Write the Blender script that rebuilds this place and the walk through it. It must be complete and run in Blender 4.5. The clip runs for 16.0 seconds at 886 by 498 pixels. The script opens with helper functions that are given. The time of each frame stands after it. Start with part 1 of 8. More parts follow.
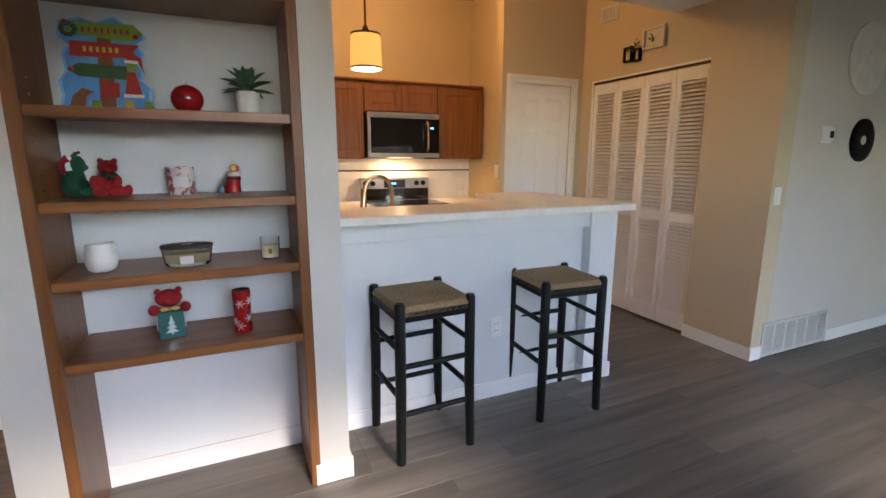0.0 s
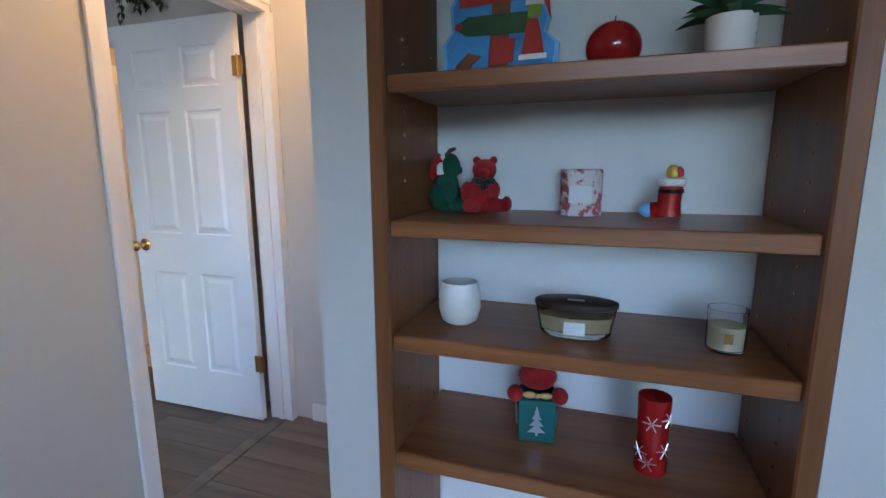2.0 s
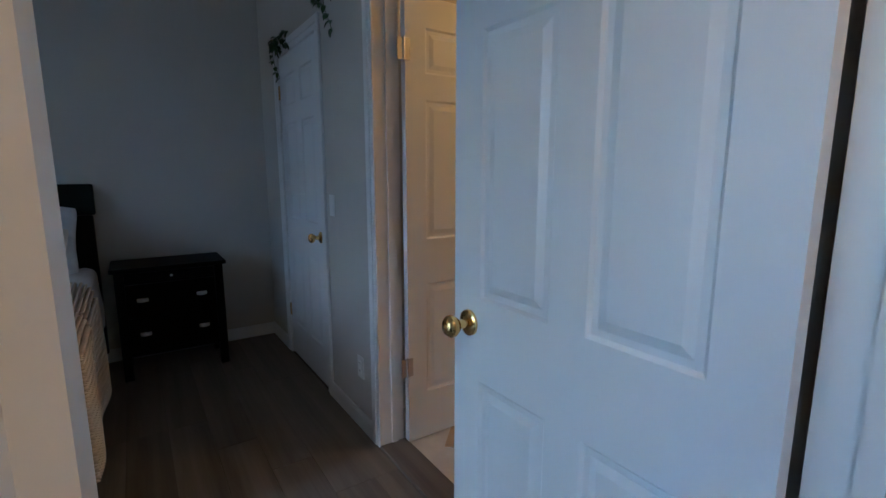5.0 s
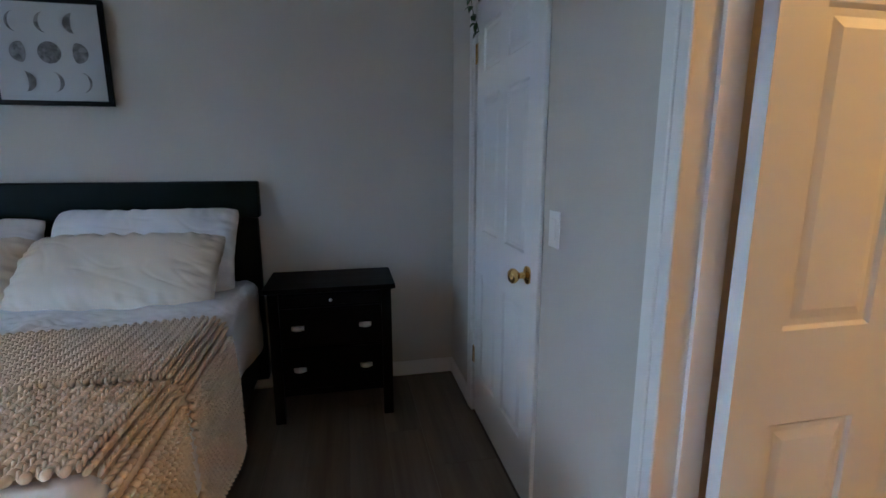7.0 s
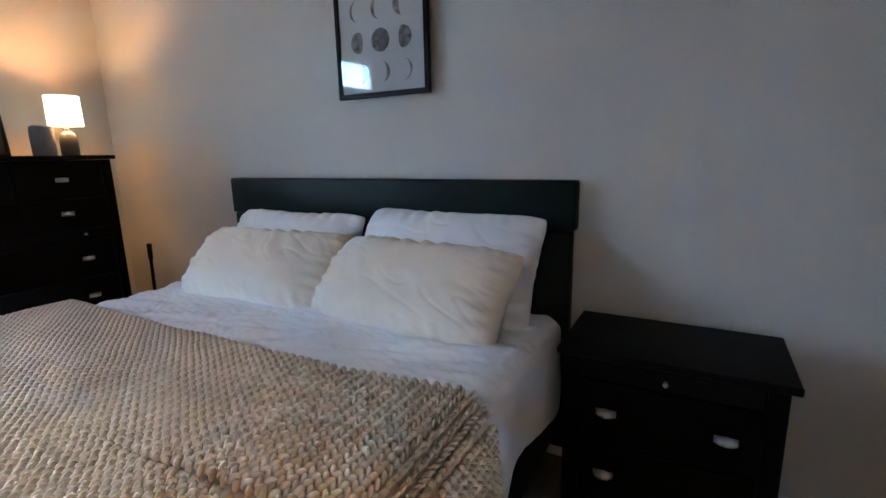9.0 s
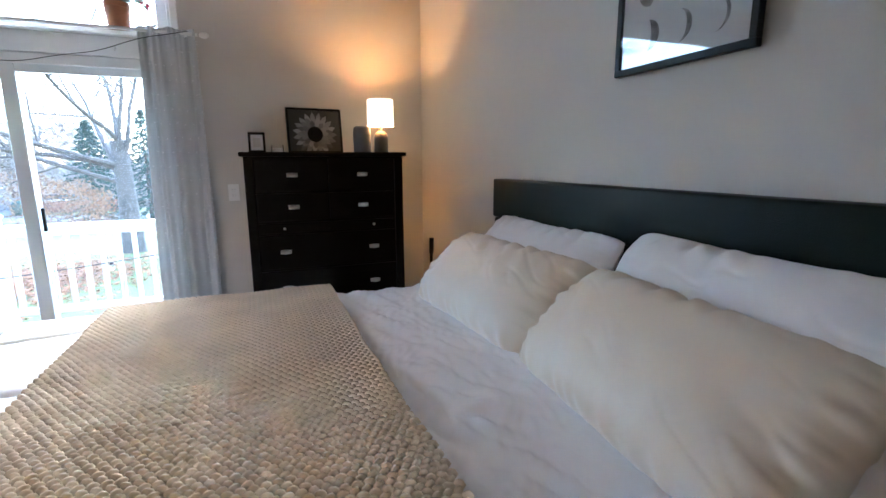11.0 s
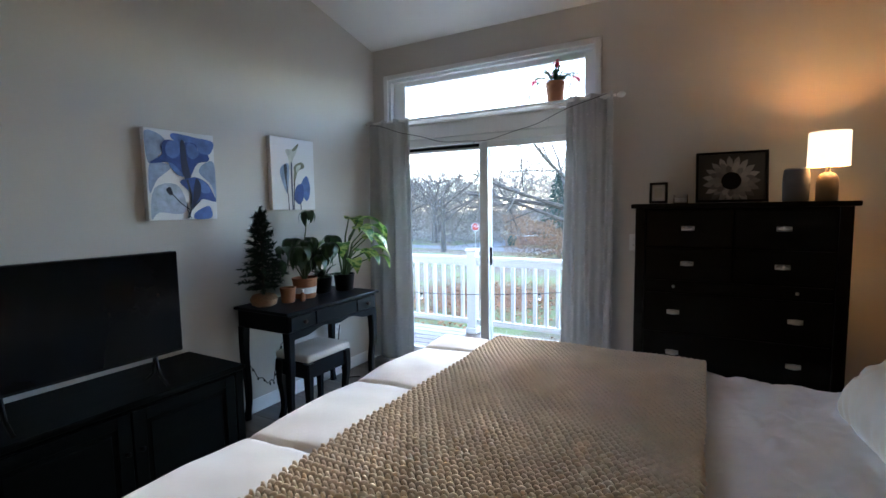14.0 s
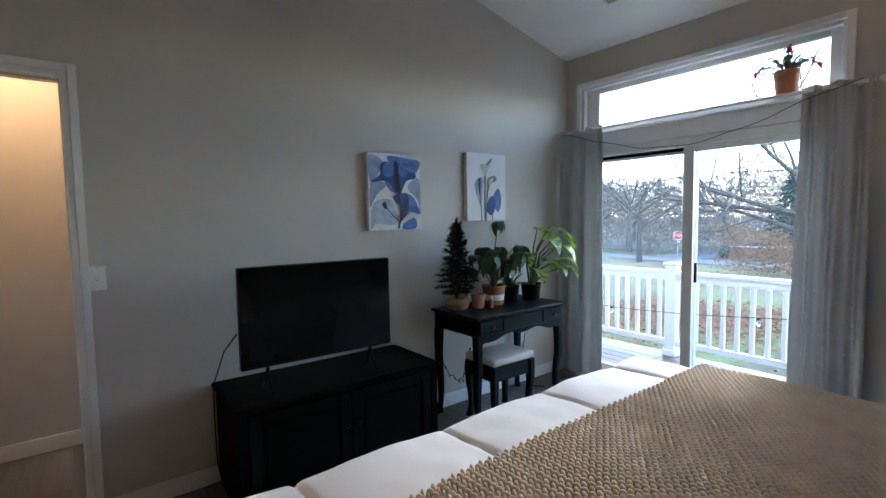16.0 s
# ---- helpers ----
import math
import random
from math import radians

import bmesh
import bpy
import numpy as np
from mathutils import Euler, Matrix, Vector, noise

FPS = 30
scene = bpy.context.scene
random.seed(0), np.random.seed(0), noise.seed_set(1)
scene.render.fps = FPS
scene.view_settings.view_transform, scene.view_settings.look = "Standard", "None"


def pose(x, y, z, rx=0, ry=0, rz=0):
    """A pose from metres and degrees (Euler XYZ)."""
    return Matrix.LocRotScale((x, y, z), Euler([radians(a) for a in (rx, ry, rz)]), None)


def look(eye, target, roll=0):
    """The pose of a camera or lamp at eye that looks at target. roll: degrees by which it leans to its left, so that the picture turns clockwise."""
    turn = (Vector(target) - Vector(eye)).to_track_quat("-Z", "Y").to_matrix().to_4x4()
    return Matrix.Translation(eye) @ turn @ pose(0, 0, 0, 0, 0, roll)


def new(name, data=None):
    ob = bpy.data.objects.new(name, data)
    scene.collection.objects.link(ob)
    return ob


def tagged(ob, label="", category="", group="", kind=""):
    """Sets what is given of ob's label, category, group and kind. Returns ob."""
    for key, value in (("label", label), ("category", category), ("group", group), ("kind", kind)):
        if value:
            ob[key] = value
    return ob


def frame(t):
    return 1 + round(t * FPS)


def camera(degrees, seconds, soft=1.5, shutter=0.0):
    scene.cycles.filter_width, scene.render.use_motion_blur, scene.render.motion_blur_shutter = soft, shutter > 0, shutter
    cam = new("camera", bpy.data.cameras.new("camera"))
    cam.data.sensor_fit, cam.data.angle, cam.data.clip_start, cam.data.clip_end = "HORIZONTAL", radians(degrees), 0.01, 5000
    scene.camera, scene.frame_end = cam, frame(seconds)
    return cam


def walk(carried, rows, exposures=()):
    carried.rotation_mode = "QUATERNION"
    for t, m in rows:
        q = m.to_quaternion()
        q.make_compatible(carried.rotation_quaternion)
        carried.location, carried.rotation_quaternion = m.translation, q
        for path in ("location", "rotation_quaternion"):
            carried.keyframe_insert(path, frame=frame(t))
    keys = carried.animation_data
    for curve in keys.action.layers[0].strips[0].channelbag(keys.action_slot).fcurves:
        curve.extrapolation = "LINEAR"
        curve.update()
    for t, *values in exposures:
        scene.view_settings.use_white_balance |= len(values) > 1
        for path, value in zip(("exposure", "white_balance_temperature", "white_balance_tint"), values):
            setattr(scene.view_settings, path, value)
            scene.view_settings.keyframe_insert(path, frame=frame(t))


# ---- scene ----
PATH = [
    (0, (0.023, 0.596, 1.357), (0.835, 2.384, 0.974), 0.1),
    (0.5, (0.078, 0.786, 1.357), (0.405, 2.725, 0.989), -0.4),
    (1, (0.131, 0.975, 1.35), (-0.007, 2.938, 0.992), -0.5),
    (1.5, (0.043, 1.235, 1.338), (-0.391, 3.156, 0.989), -0.2),
    (2, (-0.104, 1.517, 1.328), (-0.729, 3.385, 0.985), -0.3),
    (2.5, (-0.282, 1.78, 1.317), (-1.092, 3.576, 0.976), -0.3),
    (3, (-0.563, 1.979, 1.278), (-1.543, 3.69, 0.948), -0.3),
    (3.5, (-0.834, 2.19, 1.264), (-1.962, 3.809, 0.939), -0.5),
    (4, (-1.09, 2.401, 1.274), (-2.367, 3.906, 0.946), -0.4),
    (4.5, (-1.328, 2.565, 1.284), (-2.808, 3.869, 0.957), -0.2),
    (4.7, (-1.401, 2.617, 1.292), (-2.956, 3.832, 0.965), -0.1),
    (6.8, (-2.484, 2.969, 1.326), (-4.391, 3.452, 0.962), 0.0),
    (7, (-2.598, 2.956, 1.338), (-4.522, 3.35, 0.959), -0.1),
    (7.5, (-2.826, 2.89, 1.335), (-4.784, 2.997, 0.94), -0.2),
    (8, (-3.011, 2.875, 1.341), (-4.954, 2.624, 0.94), -0.7),
    (8.2, (-3.094, 2.914, 1.345), (-5.011, 2.517, 0.937), -0.9),
    (10.3, (-3.955, 2.86, 1.324), (-5.077, 1.248, 0.947), -0.8),
    (10.5, (-3.993, 2.844, 1.332), (-5.014, 1.167, 0.952), -0.7),
    (11, (-4.098, 2.702, 1.317), (-4.825, 0.876, 0.946), -0.3),
    (11.5, (-4.171, 2.586, 1.335), (-4.549, 0.657, 0.967), -0.6),
    (12, (-4.266, 2.531, 1.352), (-4.254, 0.554, 1.05), -0.8),
    (12.5, (-4.319, 2.533, 1.356), (-3.999, 0.573, 1.119), -0.8),
    (13, (-4.354, 2.574, 1.361), (-3.825, 0.656, 1.158), -0.7),
    (13.5, (-4.361, 2.6, 1.369), (-3.621, 0.751, 1.182), -0.8),
    (14, (-4.378, 2.592, 1.367), (-3.399, 0.857, 1.192), -0.9),
    (14.5, (-4.382, 2.586, 1.369), (-3.2, 0.981, 1.196), -0.9),
    (15, (-4.379, 2.588, 1.363), (-3.037, 1.115, 1.193), -0.9),
    (15.5, (-4.377, 2.605, 1.37), (-2.909, 1.257, 1.206), -1.0),
    (16, (-4.408, 2.628, 1.402), (-2.83, 1.406, 1.266), -0.9),
]
EXPOSURES = [(0.0, 4.05, 7000, 16), (0.5, 4.05, 6400, 14), (1.0, 4.05, 5850, 12), (1.5, 3.95, 5500, 10), (2.0, 3.8, 5300, 8), (2.5, 3.65, 5150, 7), (3.0, 3.75, 5200, 7), (3.5, 3.45, 5000, 6), (4.5, 2.88, 4550, 2), (6.8, 3.75, 5000, 4), (8.0, 4.2, 5100, 6), (10.5, 4.5, 5450, 7), (11.0, 4.45, 5600, 8), (12.0, 3.75, 5750, 8), (12.5, 3.55, 5800, 8), (14.5, 3.42, 5850, 8), (16.0, 3.38, 5800, 8)]
cam = camera(87.1, 16.0)
walk(cam, [(t, look(eye, target, roll)) for t, eye, target, roll in PATH], EXPOSURES)


# ---- world, sun, large lights ----
world = bpy.data.worlds.new("sky")
scene.world = world
world.use_nodes = True
wn = world.node_tree.nodes
sky = wn.new("ShaderNodeTexSky")
sky.sky_type = "NISHITA"
sky.sun_disc = False
sky.sun_elevation = radians(31)
sky.sun_rotation = radians(168)
sky.dust_density = 0.2
sky.ozone_density = 2.0
wn["Background"].inputs["Strength"].default_value = 0.15
world.node_tree.links.new(sky.outputs[0], wn["Background"].inputs["Color"])

sun_data = bpy.data.lights.new("sun", "SUN")
sun_data.energy, sun_data.angle, sun_data.color = 0.42, radians(10), (1.0, 0.95, 0.88)
sun = new("sun", sun_data)
sun.matrix_world = look((0, -20, 13.0), (-4, 0, 0.8))


def lamp_light(name, loc, watts, colour, size=0.06, kind="POINT"):
    data = bpy.data.lights.new(name, kind)
    data.energy, data.color = watts, colour
    if kind == "AREA":
        data.size = size
    else:
        data.shadow_soft_size = size
    ob = new(name, data)
    ob.location = loc
    return ob


WARM = (1.0, 0.55, 0.21)
lamp_light("pendant_bulb", (0.775, 3.30, 1.90), 1.3, WARM, 0.035)
# unseen lamp, added to fill the kitchen with warm light
lamp_light("kitchen_warm_fill", (1.3, 4.2, 2.85), 2.0, WARM, 0.12)
lamp_light("hood_bulb", (1.61, 5.15, 1.352), 0.6, (1.0, 0.66, 0.36), 0.05, "AREA")
lamp_light("hall_ceiling_bulb", (-1.15, 2.9, 2.33), 1.5, (1.0, 0.58, 0.28), 0.08)
lamp_light("bathroom_bulb", (-2.6, 4.9, 2.2), 1.9, (1.0, 0.47, 0.11), 0.10)
lamp_light("bedside_bulb", (-4.92, -0.50, 1.65), 4.2, (1.0, 0.50, 0.18), 0.03)


# ---- materials ----
def nodes_of(name, rough=0.5, metal=0.0, colour=(0.5, 0.5, 0.5)):
    m = bpy.data.materials.new(name)
    m.use_nodes = True
    nt = m.node_tree
    b = nt.nodes["Principled BSDF"]
    b.inputs["Roughness"].default_value = rough
    b.inputs["Metallic"].default_value = metal
    b.inputs["Base Color"].default_value = (*colour, 1)
    return m, nt, b


def mixed(nt, fac, a, b):
    n = nt.nodes.new("ShaderNodeMix")
    n.data_type = "RGBA"
    nt.links.new(fac, n.inputs[0])
    for i, c in ((6, a), (7, b)):
        if isinstance(c, tuple):
            n.inputs[i].default_value = (*c, 1)
        else:
            nt.links.new(c, n.inputs[i])
    return n.outputs[2]


def ramp(nt, fac, lo, hi):
    n = nt.nodes.new("ShaderNodeMapRange")
    n.inputs[1].default_value, n.inputs[2].default_value = lo, hi
    nt.links.new(fac, n.inputs[0])
    return n.outputs[0]


def coords(nt, scale=(1, 1, 1), rot=(0, 0, 0), world_space=False):
    m = nt.nodes.new("ShaderNodeMapping")
    m.inputs["Scale"].default_value = scale
    m.inputs["Rotation"].default_value = rot
    if world_space:
        g = nt.nodes.new("ShaderNodeNewGeometry")
        nt.links.new(g.outputs["Position"], m.inputs[0])
    else:
        t = nt.nodes.new("ShaderNodeTexCoord")
        nt.links.new(t.outputs["Object"], m.inputs[0])
    return m.outputs[0]


def noise_tex(nt, vec, scale, detail=4.0, rough=0.55):
    n = nt.nodes.new("ShaderNodeTexNoise")
    n.inputs["Scale"].default_value, n.inputs["Detail"].default_value, n.inputs["Roughness"].default_value = scale, detail, rough
    nt.links.new(vec, n.inputs["Vector"])
    return n.outputs["Fac"]


def bump(nt, b, height, strength, distance=0.002):
    n = nt.nodes.new("ShaderNodeBump")
    n.inputs["Strength"].default_value, n.inputs["Distance"].default_value = strength, distance
    nt.links.new(height, n.inputs["Height"])
    nt.links.new(n.outputs[0], b.inputs["Normal"])


def paint(name, colour, rough=0.5, vary=0.06, grain=90.0, bumpy=0.25, big=1.3, metal=0.0, shine=0.5):
    """A painted or plain surface: faint blotches and a fine relief."""
    m, nt, b = nodes_of(name, rough, metal, colour)
    b.inputs["Specular IOR Level"].default_value = shine
    v = coords(nt, world_space=True)
    lo = tuple(c * (1 - vary) for c in colour)
    hi = tuple(min(1, c * (1 + vary)) for c in colour)
    blot = noise_tex(nt, v, big, 5)
    nt.links.new(mixed(nt, ramp(nt, blot, 0.3, 0.7), lo, hi), b.inputs["Base Color"])
    fine = noise_tex(nt, v, grain, 3)
    bump(nt, b, fine, bumpy)
    return m


def wood(name, dark, light, rough=0.4, axis=0, ring=14.0, bumpy=0.15, by_object=0.0, fine=1.0, shine=0.5):
    """Grain stretched along one axis of the object; by_object varies each piece."""
    m, nt, b = nodes_of(name, rough)
    b.inputs["Specular IOR Level"].default_value = shine
    sc = [26.0 * fine] * 3
    sc[axis] = 1.3 * fine
    v = coords(nt, tuple(sc))
    if by_object:
        info = nt.nodes.new("ShaderNodeObjectInfo")
        add = nt.nodes.new("ShaderNodeVectorMath")
        add.operation = "ADD"
        mul = nt.nodes.new("ShaderNodeMath")
        mul.operation = "MULTIPLY"
        mul.inputs[1].default_value = 57.0
        nt.links.new(info.outputs["Random"], mul.inputs[0])
        nt.links.new(v, add.inputs[0])
        nt.links.new(mul.outputs[0], add.inputs[1])
        v = add.outputs[0]
    g = noise_tex(nt, v, 1.0, 7, 0.62)
    col = mixed(nt, ramp(nt, g, 0.28, 0.72), dark, light)
    v2 = coords(nt, tuple(s * 0.16 for s in sc))
    g2 = noise_tex(nt, v2, 1.0, 3, 0.5)
    shade = nt.nodes.new("ShaderNodeMix")
    shade.data_type, shade.blend_type = "RGBA", "MULTIPLY"
    shade.inputs[0].default_value = 0.45
    nt.links.new(col, shade.inputs[6])
    nt.links.new(mixed(nt, ramp(nt, g2, 0.3, 0.7), (0.62, 0.6, 0.58), (1, 1, 1)), shade.inputs[7])
    col = shade.outputs[2]
    if by_object:
        tone = nt.nodes.new("ShaderNodeMix")
        tone.data_type, tone.blend_type = "RGBA", "MULTIPLY"
        tone.inputs[0].default_value = by_object
        nt.links.new(col, tone.inputs[6])
        info2 = nt.nodes.new("ShaderNodeObjectInfo")
        nt.links.new(mixed(nt, info2.outputs["Random"], (0.55, 0.54, 0.53), (1.0, 1.0, 1.0)), tone.inputs[7])
        col = tone.outputs[2]
    nt.links.new(col, b.inputs["Base Color"])
    rr = nt.nodes.new("ShaderNodeMapRange")
    rr.inputs[3].default_value, rr.inputs[4].default_value = rough * 0.85, min(1, rough * 1.2)
    nt.links.new(g, rr.inputs[0])
    nt.links.new(rr.outputs[0], b.inputs["Roughness"])
    bump(nt, b, g, bumpy)
    return m


def cloth(name, colour, weave=900.0, rough=0.9, vary=0.08, sheen=0.2, crease=0.0):
    m, nt, b = nodes_of(name, rough, 0, colour)
    v = coords(nt)
    lo = tuple(c * (1 - vary) for c in colour)
    blot = noise_tex(nt, v, 6.0, 4)
    nt.links.new(mixed(nt, ramp(nt, blot, 0.3, 0.7), lo, colour), b.inputs["Base Color"])
    b.inputs["Sheen Weight"].default_value = sheen
    if crease:
        # sharp creases of washed cloth over a fine weave
        n = nt.nodes.new("ShaderNodeTexNoise")
        n.noise_type = "RIDGED_MULTIFRACTAL"
        n.inputs["Scale"].default_value = 4.5
        n.inputs["Detail"].default_value = 3.0
        n.inputs["Roughness"].default_value = 0.45
        n.inputs["Distortion"].default_value = 0.9
        nt.links.new(v, n.inputs["Vector"])
        bump(nt, b, n.outputs[0], crease, 0.012)
    else:
        bump(nt, b, noise_tex(nt, v, weave, 2), 0.25, 0.001)
    return m


def glass(name, rough=0.0, colour=(1, 1, 1), ior=1.45):
    m, nt, b = nodes_of(name, rough, 0, colour)
    b.inputs["Transmission Weight"].default_value = 1.0
    b.inputs["IOR"].default_value = ior
    return m


def glow(name, colour, strength):
    m, nt, b = nodes_of(name, 0.6, 0, colour)
    b.inputs["Emission Color"].default_value = (*colour, 1)
    b.inputs["Emission Strength"].default_value = strength
    return m


M = {}
M["wall"] = paint("wall_paint", (0.56, 0.525, 0.475), 0.62, 0.03, 150, 0.22)
# kitchen copy of the wall paint, warm lamplight put into its colour
M["warmwall"] = paint("lamplit_wall_paint", (0.55, 0.455, 0.31), 0.62, 0.03, 150, 0.22)
M["nookwall"] = paint("nook_paint", (0.72, 0.72, 0.71), 0.6, 0.02, 150, 0.2)
M["ceiling"] = paint("ceiling_paint", (0.78, 0.77, 0.75), 0.75, 0.02, 120, 0.35)
M["trim"] = paint("trim_paint", (0.80, 0.79, 0.77), 0.35, 0.02, 40, 0.05)
M["door"] = paint("door_paint", (0.80, 0.80, 0.80), 0.38, 0.02, 60, 0.06)
M["plank"] = wood("floor_plank", (0.10, 0.082, 0.068), (0.24, 0.205, 0.17), 0.45, 0, by_object=0.55, fine=0.6)
M["underlay"] = paint("floor_underlay", (0.05, 0.045, 0.04), 0.7)
M["shelfwood"] = wood("shelf_wood", (0.17, 0.060, 0.019), (0.34, 0.138, 0.047), 0.34, 0, shine=0.4)
M["shelfside"] = wood("shelf_side_wood", (0.14, 0.050, 0.016), (0.28, 0.112, 0.039), 0.38, 2, shine=0.3)
M["cabwood"] = wood("cabinet_wood", (0.16, 0.055, 0.018), (0.30, 0.115, 0.04), 0.35, 2)
M["counter"] = paint("white_laminate", (0.78, 0.74, 0.68), 0.3, 0.04, 200, 0.04, 30)
M["stoolwood"] = wood("black_stained_wood", (0.004, 0.005, 0.005), (0.010, 0.011, 0.010), 0.45, 2, bumpy=0.08, shine=0.2)
M["blackwood"] = wood("espresso_wood", (0.0028, 0.0026, 0.0024), (0.006, 0.0052, 0.005), 0.42, 0, bumpy=0.08, shine=0.07)
M["vanity"] = paint("vanity_paint", (0.003, 0.005, 0.007), 0.38, 0.2, 30, 0.05, shine=0.10)
M["steel"] = paint("brushed_steel", (0.52, 0.50, 0.47), 0.32, 0.06, 200, 0.05, 20, 1.0)
M["nickel"] = paint("satin_nickel", (0.62, 0.60, 0.56), 0.3, 0.05, 100, 0.02, 20, 1.0)
M["brass"] = paint("polished_brass", (0.72, 0.47, 0.16), 0.2, 0.08, 60, 0.03, 30, 1.0)
M["gold"] = paint("champagne_metal", (0.66, 0.50, 0.32), 0.22, 0.05, 60, 0.02, 30, 1.0)
M["black"] = paint("black_plastic", (0.004, 0.004, 0.0045), 0.4, 0.1, shine=0.12)
M["blackglass"] = nodes_of("black_glass", 0.06, 0, (0.008, 0.008, 0.01))[0]
M["white"] = paint("white_plastic", (0.78, 0.77, 0.74), 0.4, 0.02)
M["vinyl"] = paint("white_vinyl", (0.80, 0.81, 0.82), 0.35, 0.02)
M["glass"] = glass("clear_glass")


def hazy_pane():
    """Window glass with a faint white veil, haze mixed into the material."""
    m = glass("window_pane", 0.0, (0.95, 0.94, 0.925), 1.2)
    nt = m.node_tree
    tr = nt.nodes.new("ShaderNodeBsdfTranslucent")
    tr.inputs["Color"].default_value = (0.9, 0.9, 0.9, 1)
    mx = nt.nodes.new("ShaderNodeMixShader")
    veil = nt.nodes.new("ShaderNodeMapRange")
    veil.inputs[1].default_value, veil.inputs[2].default_value = 0.3, 0.7
    veil.inputs[3].default_value, veil.inputs[4].default_value = 0.003, 0.009
    nt.links.new(noise_tex(nt, coords(nt, (2.2, 1, 0.5)), 1.0, 3), veil.inputs[0])
    nt.links.new(veil.outputs[0], mx.inputs[0])
    nt.links.new(nt.nodes["Principled BSDF"].outputs[0], mx.inputs[1])
    nt.links.new(tr.outputs[0], mx.inputs[2])
    nt.links.new(mx.outputs[0], nt.nodes["Material Output"].inputs[0])
    return m


M["pane"] = hazy_pane()


# ---- small builders ----
def box(bm, x0, x1, y0, y1, z0, z1, bevel=0.0, segs=1):
    v = [bm.verts.new((x, y, z)) for z in (z0, z1) for y in (y0, y1) for x in (x0, x1)]
    f = [bm.faces.new([v[i] for i in q]) for q in ((0, 2, 3, 1), (4, 5, 7, 6), (0, 1, 5, 4), (2, 6, 7, 3), (0, 4, 6, 2), (1, 3, 7, 5))]
    if bevel > 0:
        edges = list({e for q in f for e in q.edges})
        bmesh.ops.bevel(bm, geom=edges, offset=bevel, segments=segs, affect="EDGES", profile=0.5)


def boxes(*dims, bevel=0.0, segs=1):
    bm = bmesh.new()
    for d in dims:
        box(bm, *d, bevel=bevel, segs=segs)
    return bm


def lathe(bm, profile, cx=0.0, cy=0.0, n=24, caps=True):
    rings = []
    for r, z in profile:
        rings.append([bm.verts.new((cx + r * math.cos(2 * math.pi * i / n), cy + r * math.sin(2 * math.pi * i / n), z)) for i in range(n)])
    for a, b in zip(rings, rings[1:]):
        for i in range(n):
            bm.faces.new((a[i], a[(i + 1) % n], b[(i + 1) % n], b[i]))
    if caps:
        bm.faces.new(rings[0][::-1])
        bm.faces.new(rings[-1])
    return bm


def turned(profile, cx=0.0, cy=0.0, n=24, caps=True):
    return lathe(bmesh.new(), profile, cx, cy, n, caps)


def tube(bm, pts, r, n=8, caps=True):
    """A round bar along points; r is one radius or one for each point."""
    pts = [Vector(p) for p in pts]
    radii = r if isinstance(r, (list, tuple)) else [r] * len(pts)
    rings = []
    side = None
    for i, p in enumerate(pts):
        d = (pts[min(i + 1, len(pts) - 1)] - pts[max(i - 1, 0)]).normalized()
        if side is None:
            side = d.orthogonal().normalized()
        side = (side - d * side.dot(d)).normalized()
        up = d.cross(side)
        rings.append([bm.verts.new(p + (side * math.cos(2 * math.pi * k / n) + up * math.sin(2 * math.pi * k / n)) * radii[i]) for k in range(n)])
    for a, b in zip(rings, rings[1:]):
        for k in range(n):
            bm.faces.new((a[k], a[(k + 1) % n], b[(k + 1) % n], b[k]))
    if caps:
        bm.faces.new(rings[0][::-1])
        bm.faces.new(rings[-1])
    return bm


def rod(pts, r, n=8):
    return tube(bmesh.new(), pts, r, n)


def ball(bm, c, r, n=12, m=8):
    """An ellipsoid at c with radii r."""
    rx, ry, rz = r if isinstance(r, tuple) else (r, r, r)
    top = bm.verts.new((c[0], c[1], c[2] + rz))
    low = bm.verts.new((c[0], c[1], c[2] - rz))
    rings = []
    for j in range(1, m):
        a = math.pi * j / m
        rings.append([bm.verts.new((c[0] + rx * math.sin(a) * math.cos(2 * math.pi * i / n), c[1] + ry * math.sin(a) * math.sin(2 * math.pi * i / n), c[2] + rz * math.cos(a))) for i in range(n)])
    for i in range(n):
        bm.faces.new((top, rings[0][i], rings[0][(i + 1) % n]))
        bm.faces.new((low, rings[-1][(i + 1) % n], rings[-1][i]))
    for a, b in zip(rings, rings[1:]):
        for i in range(n):
            bm.faces.new((a[i], b[i], b[(i + 1) % n], a[(i + 1) % n]))
    return bm


def sheet(bm, nu, nv, fn, wrap_u=False):
    """A surface of nu x nv points fn(u, v), both 0 to 1."""
    g = [[bm.verts.new(fn(i / (nu - 1), j / (nv - 1))) for j in range(nv)] for i in range(nu)]
    for i in range(nu - 1):
        for j in range(nv - 1):
            bm.faces.new((g[i][j], g[i + 1][j], g[i + 1][j + 1], g[i][j + 1]))
    return bm


def part(name, bm, material, parent=None, label="", smooth=False):
    me = bpy.data.meshes.new(name)
    bmesh.ops.recalc_face_normals(bm, faces=bm.faces)
    bm.to_mesh(me)
    bm.free()
    me.materials.append(material)
    if smooth:
        me.shade_smooth()
        me.set_sharp_from_angle(angle=radians(42))
    ob = new(name, me)
    ob.parent = parent
    if label:
        tagged(ob, label)
    return ob


def thing(name, label, category, loc=(0, 0, 0), rz=0.0, group=""):
    ob = new(name)
    ob.empty_display_size = 0.1
    ob.matrix_basis = pose(*loc, 0, 0, rz)
    return tagged(ob, label, category, group)


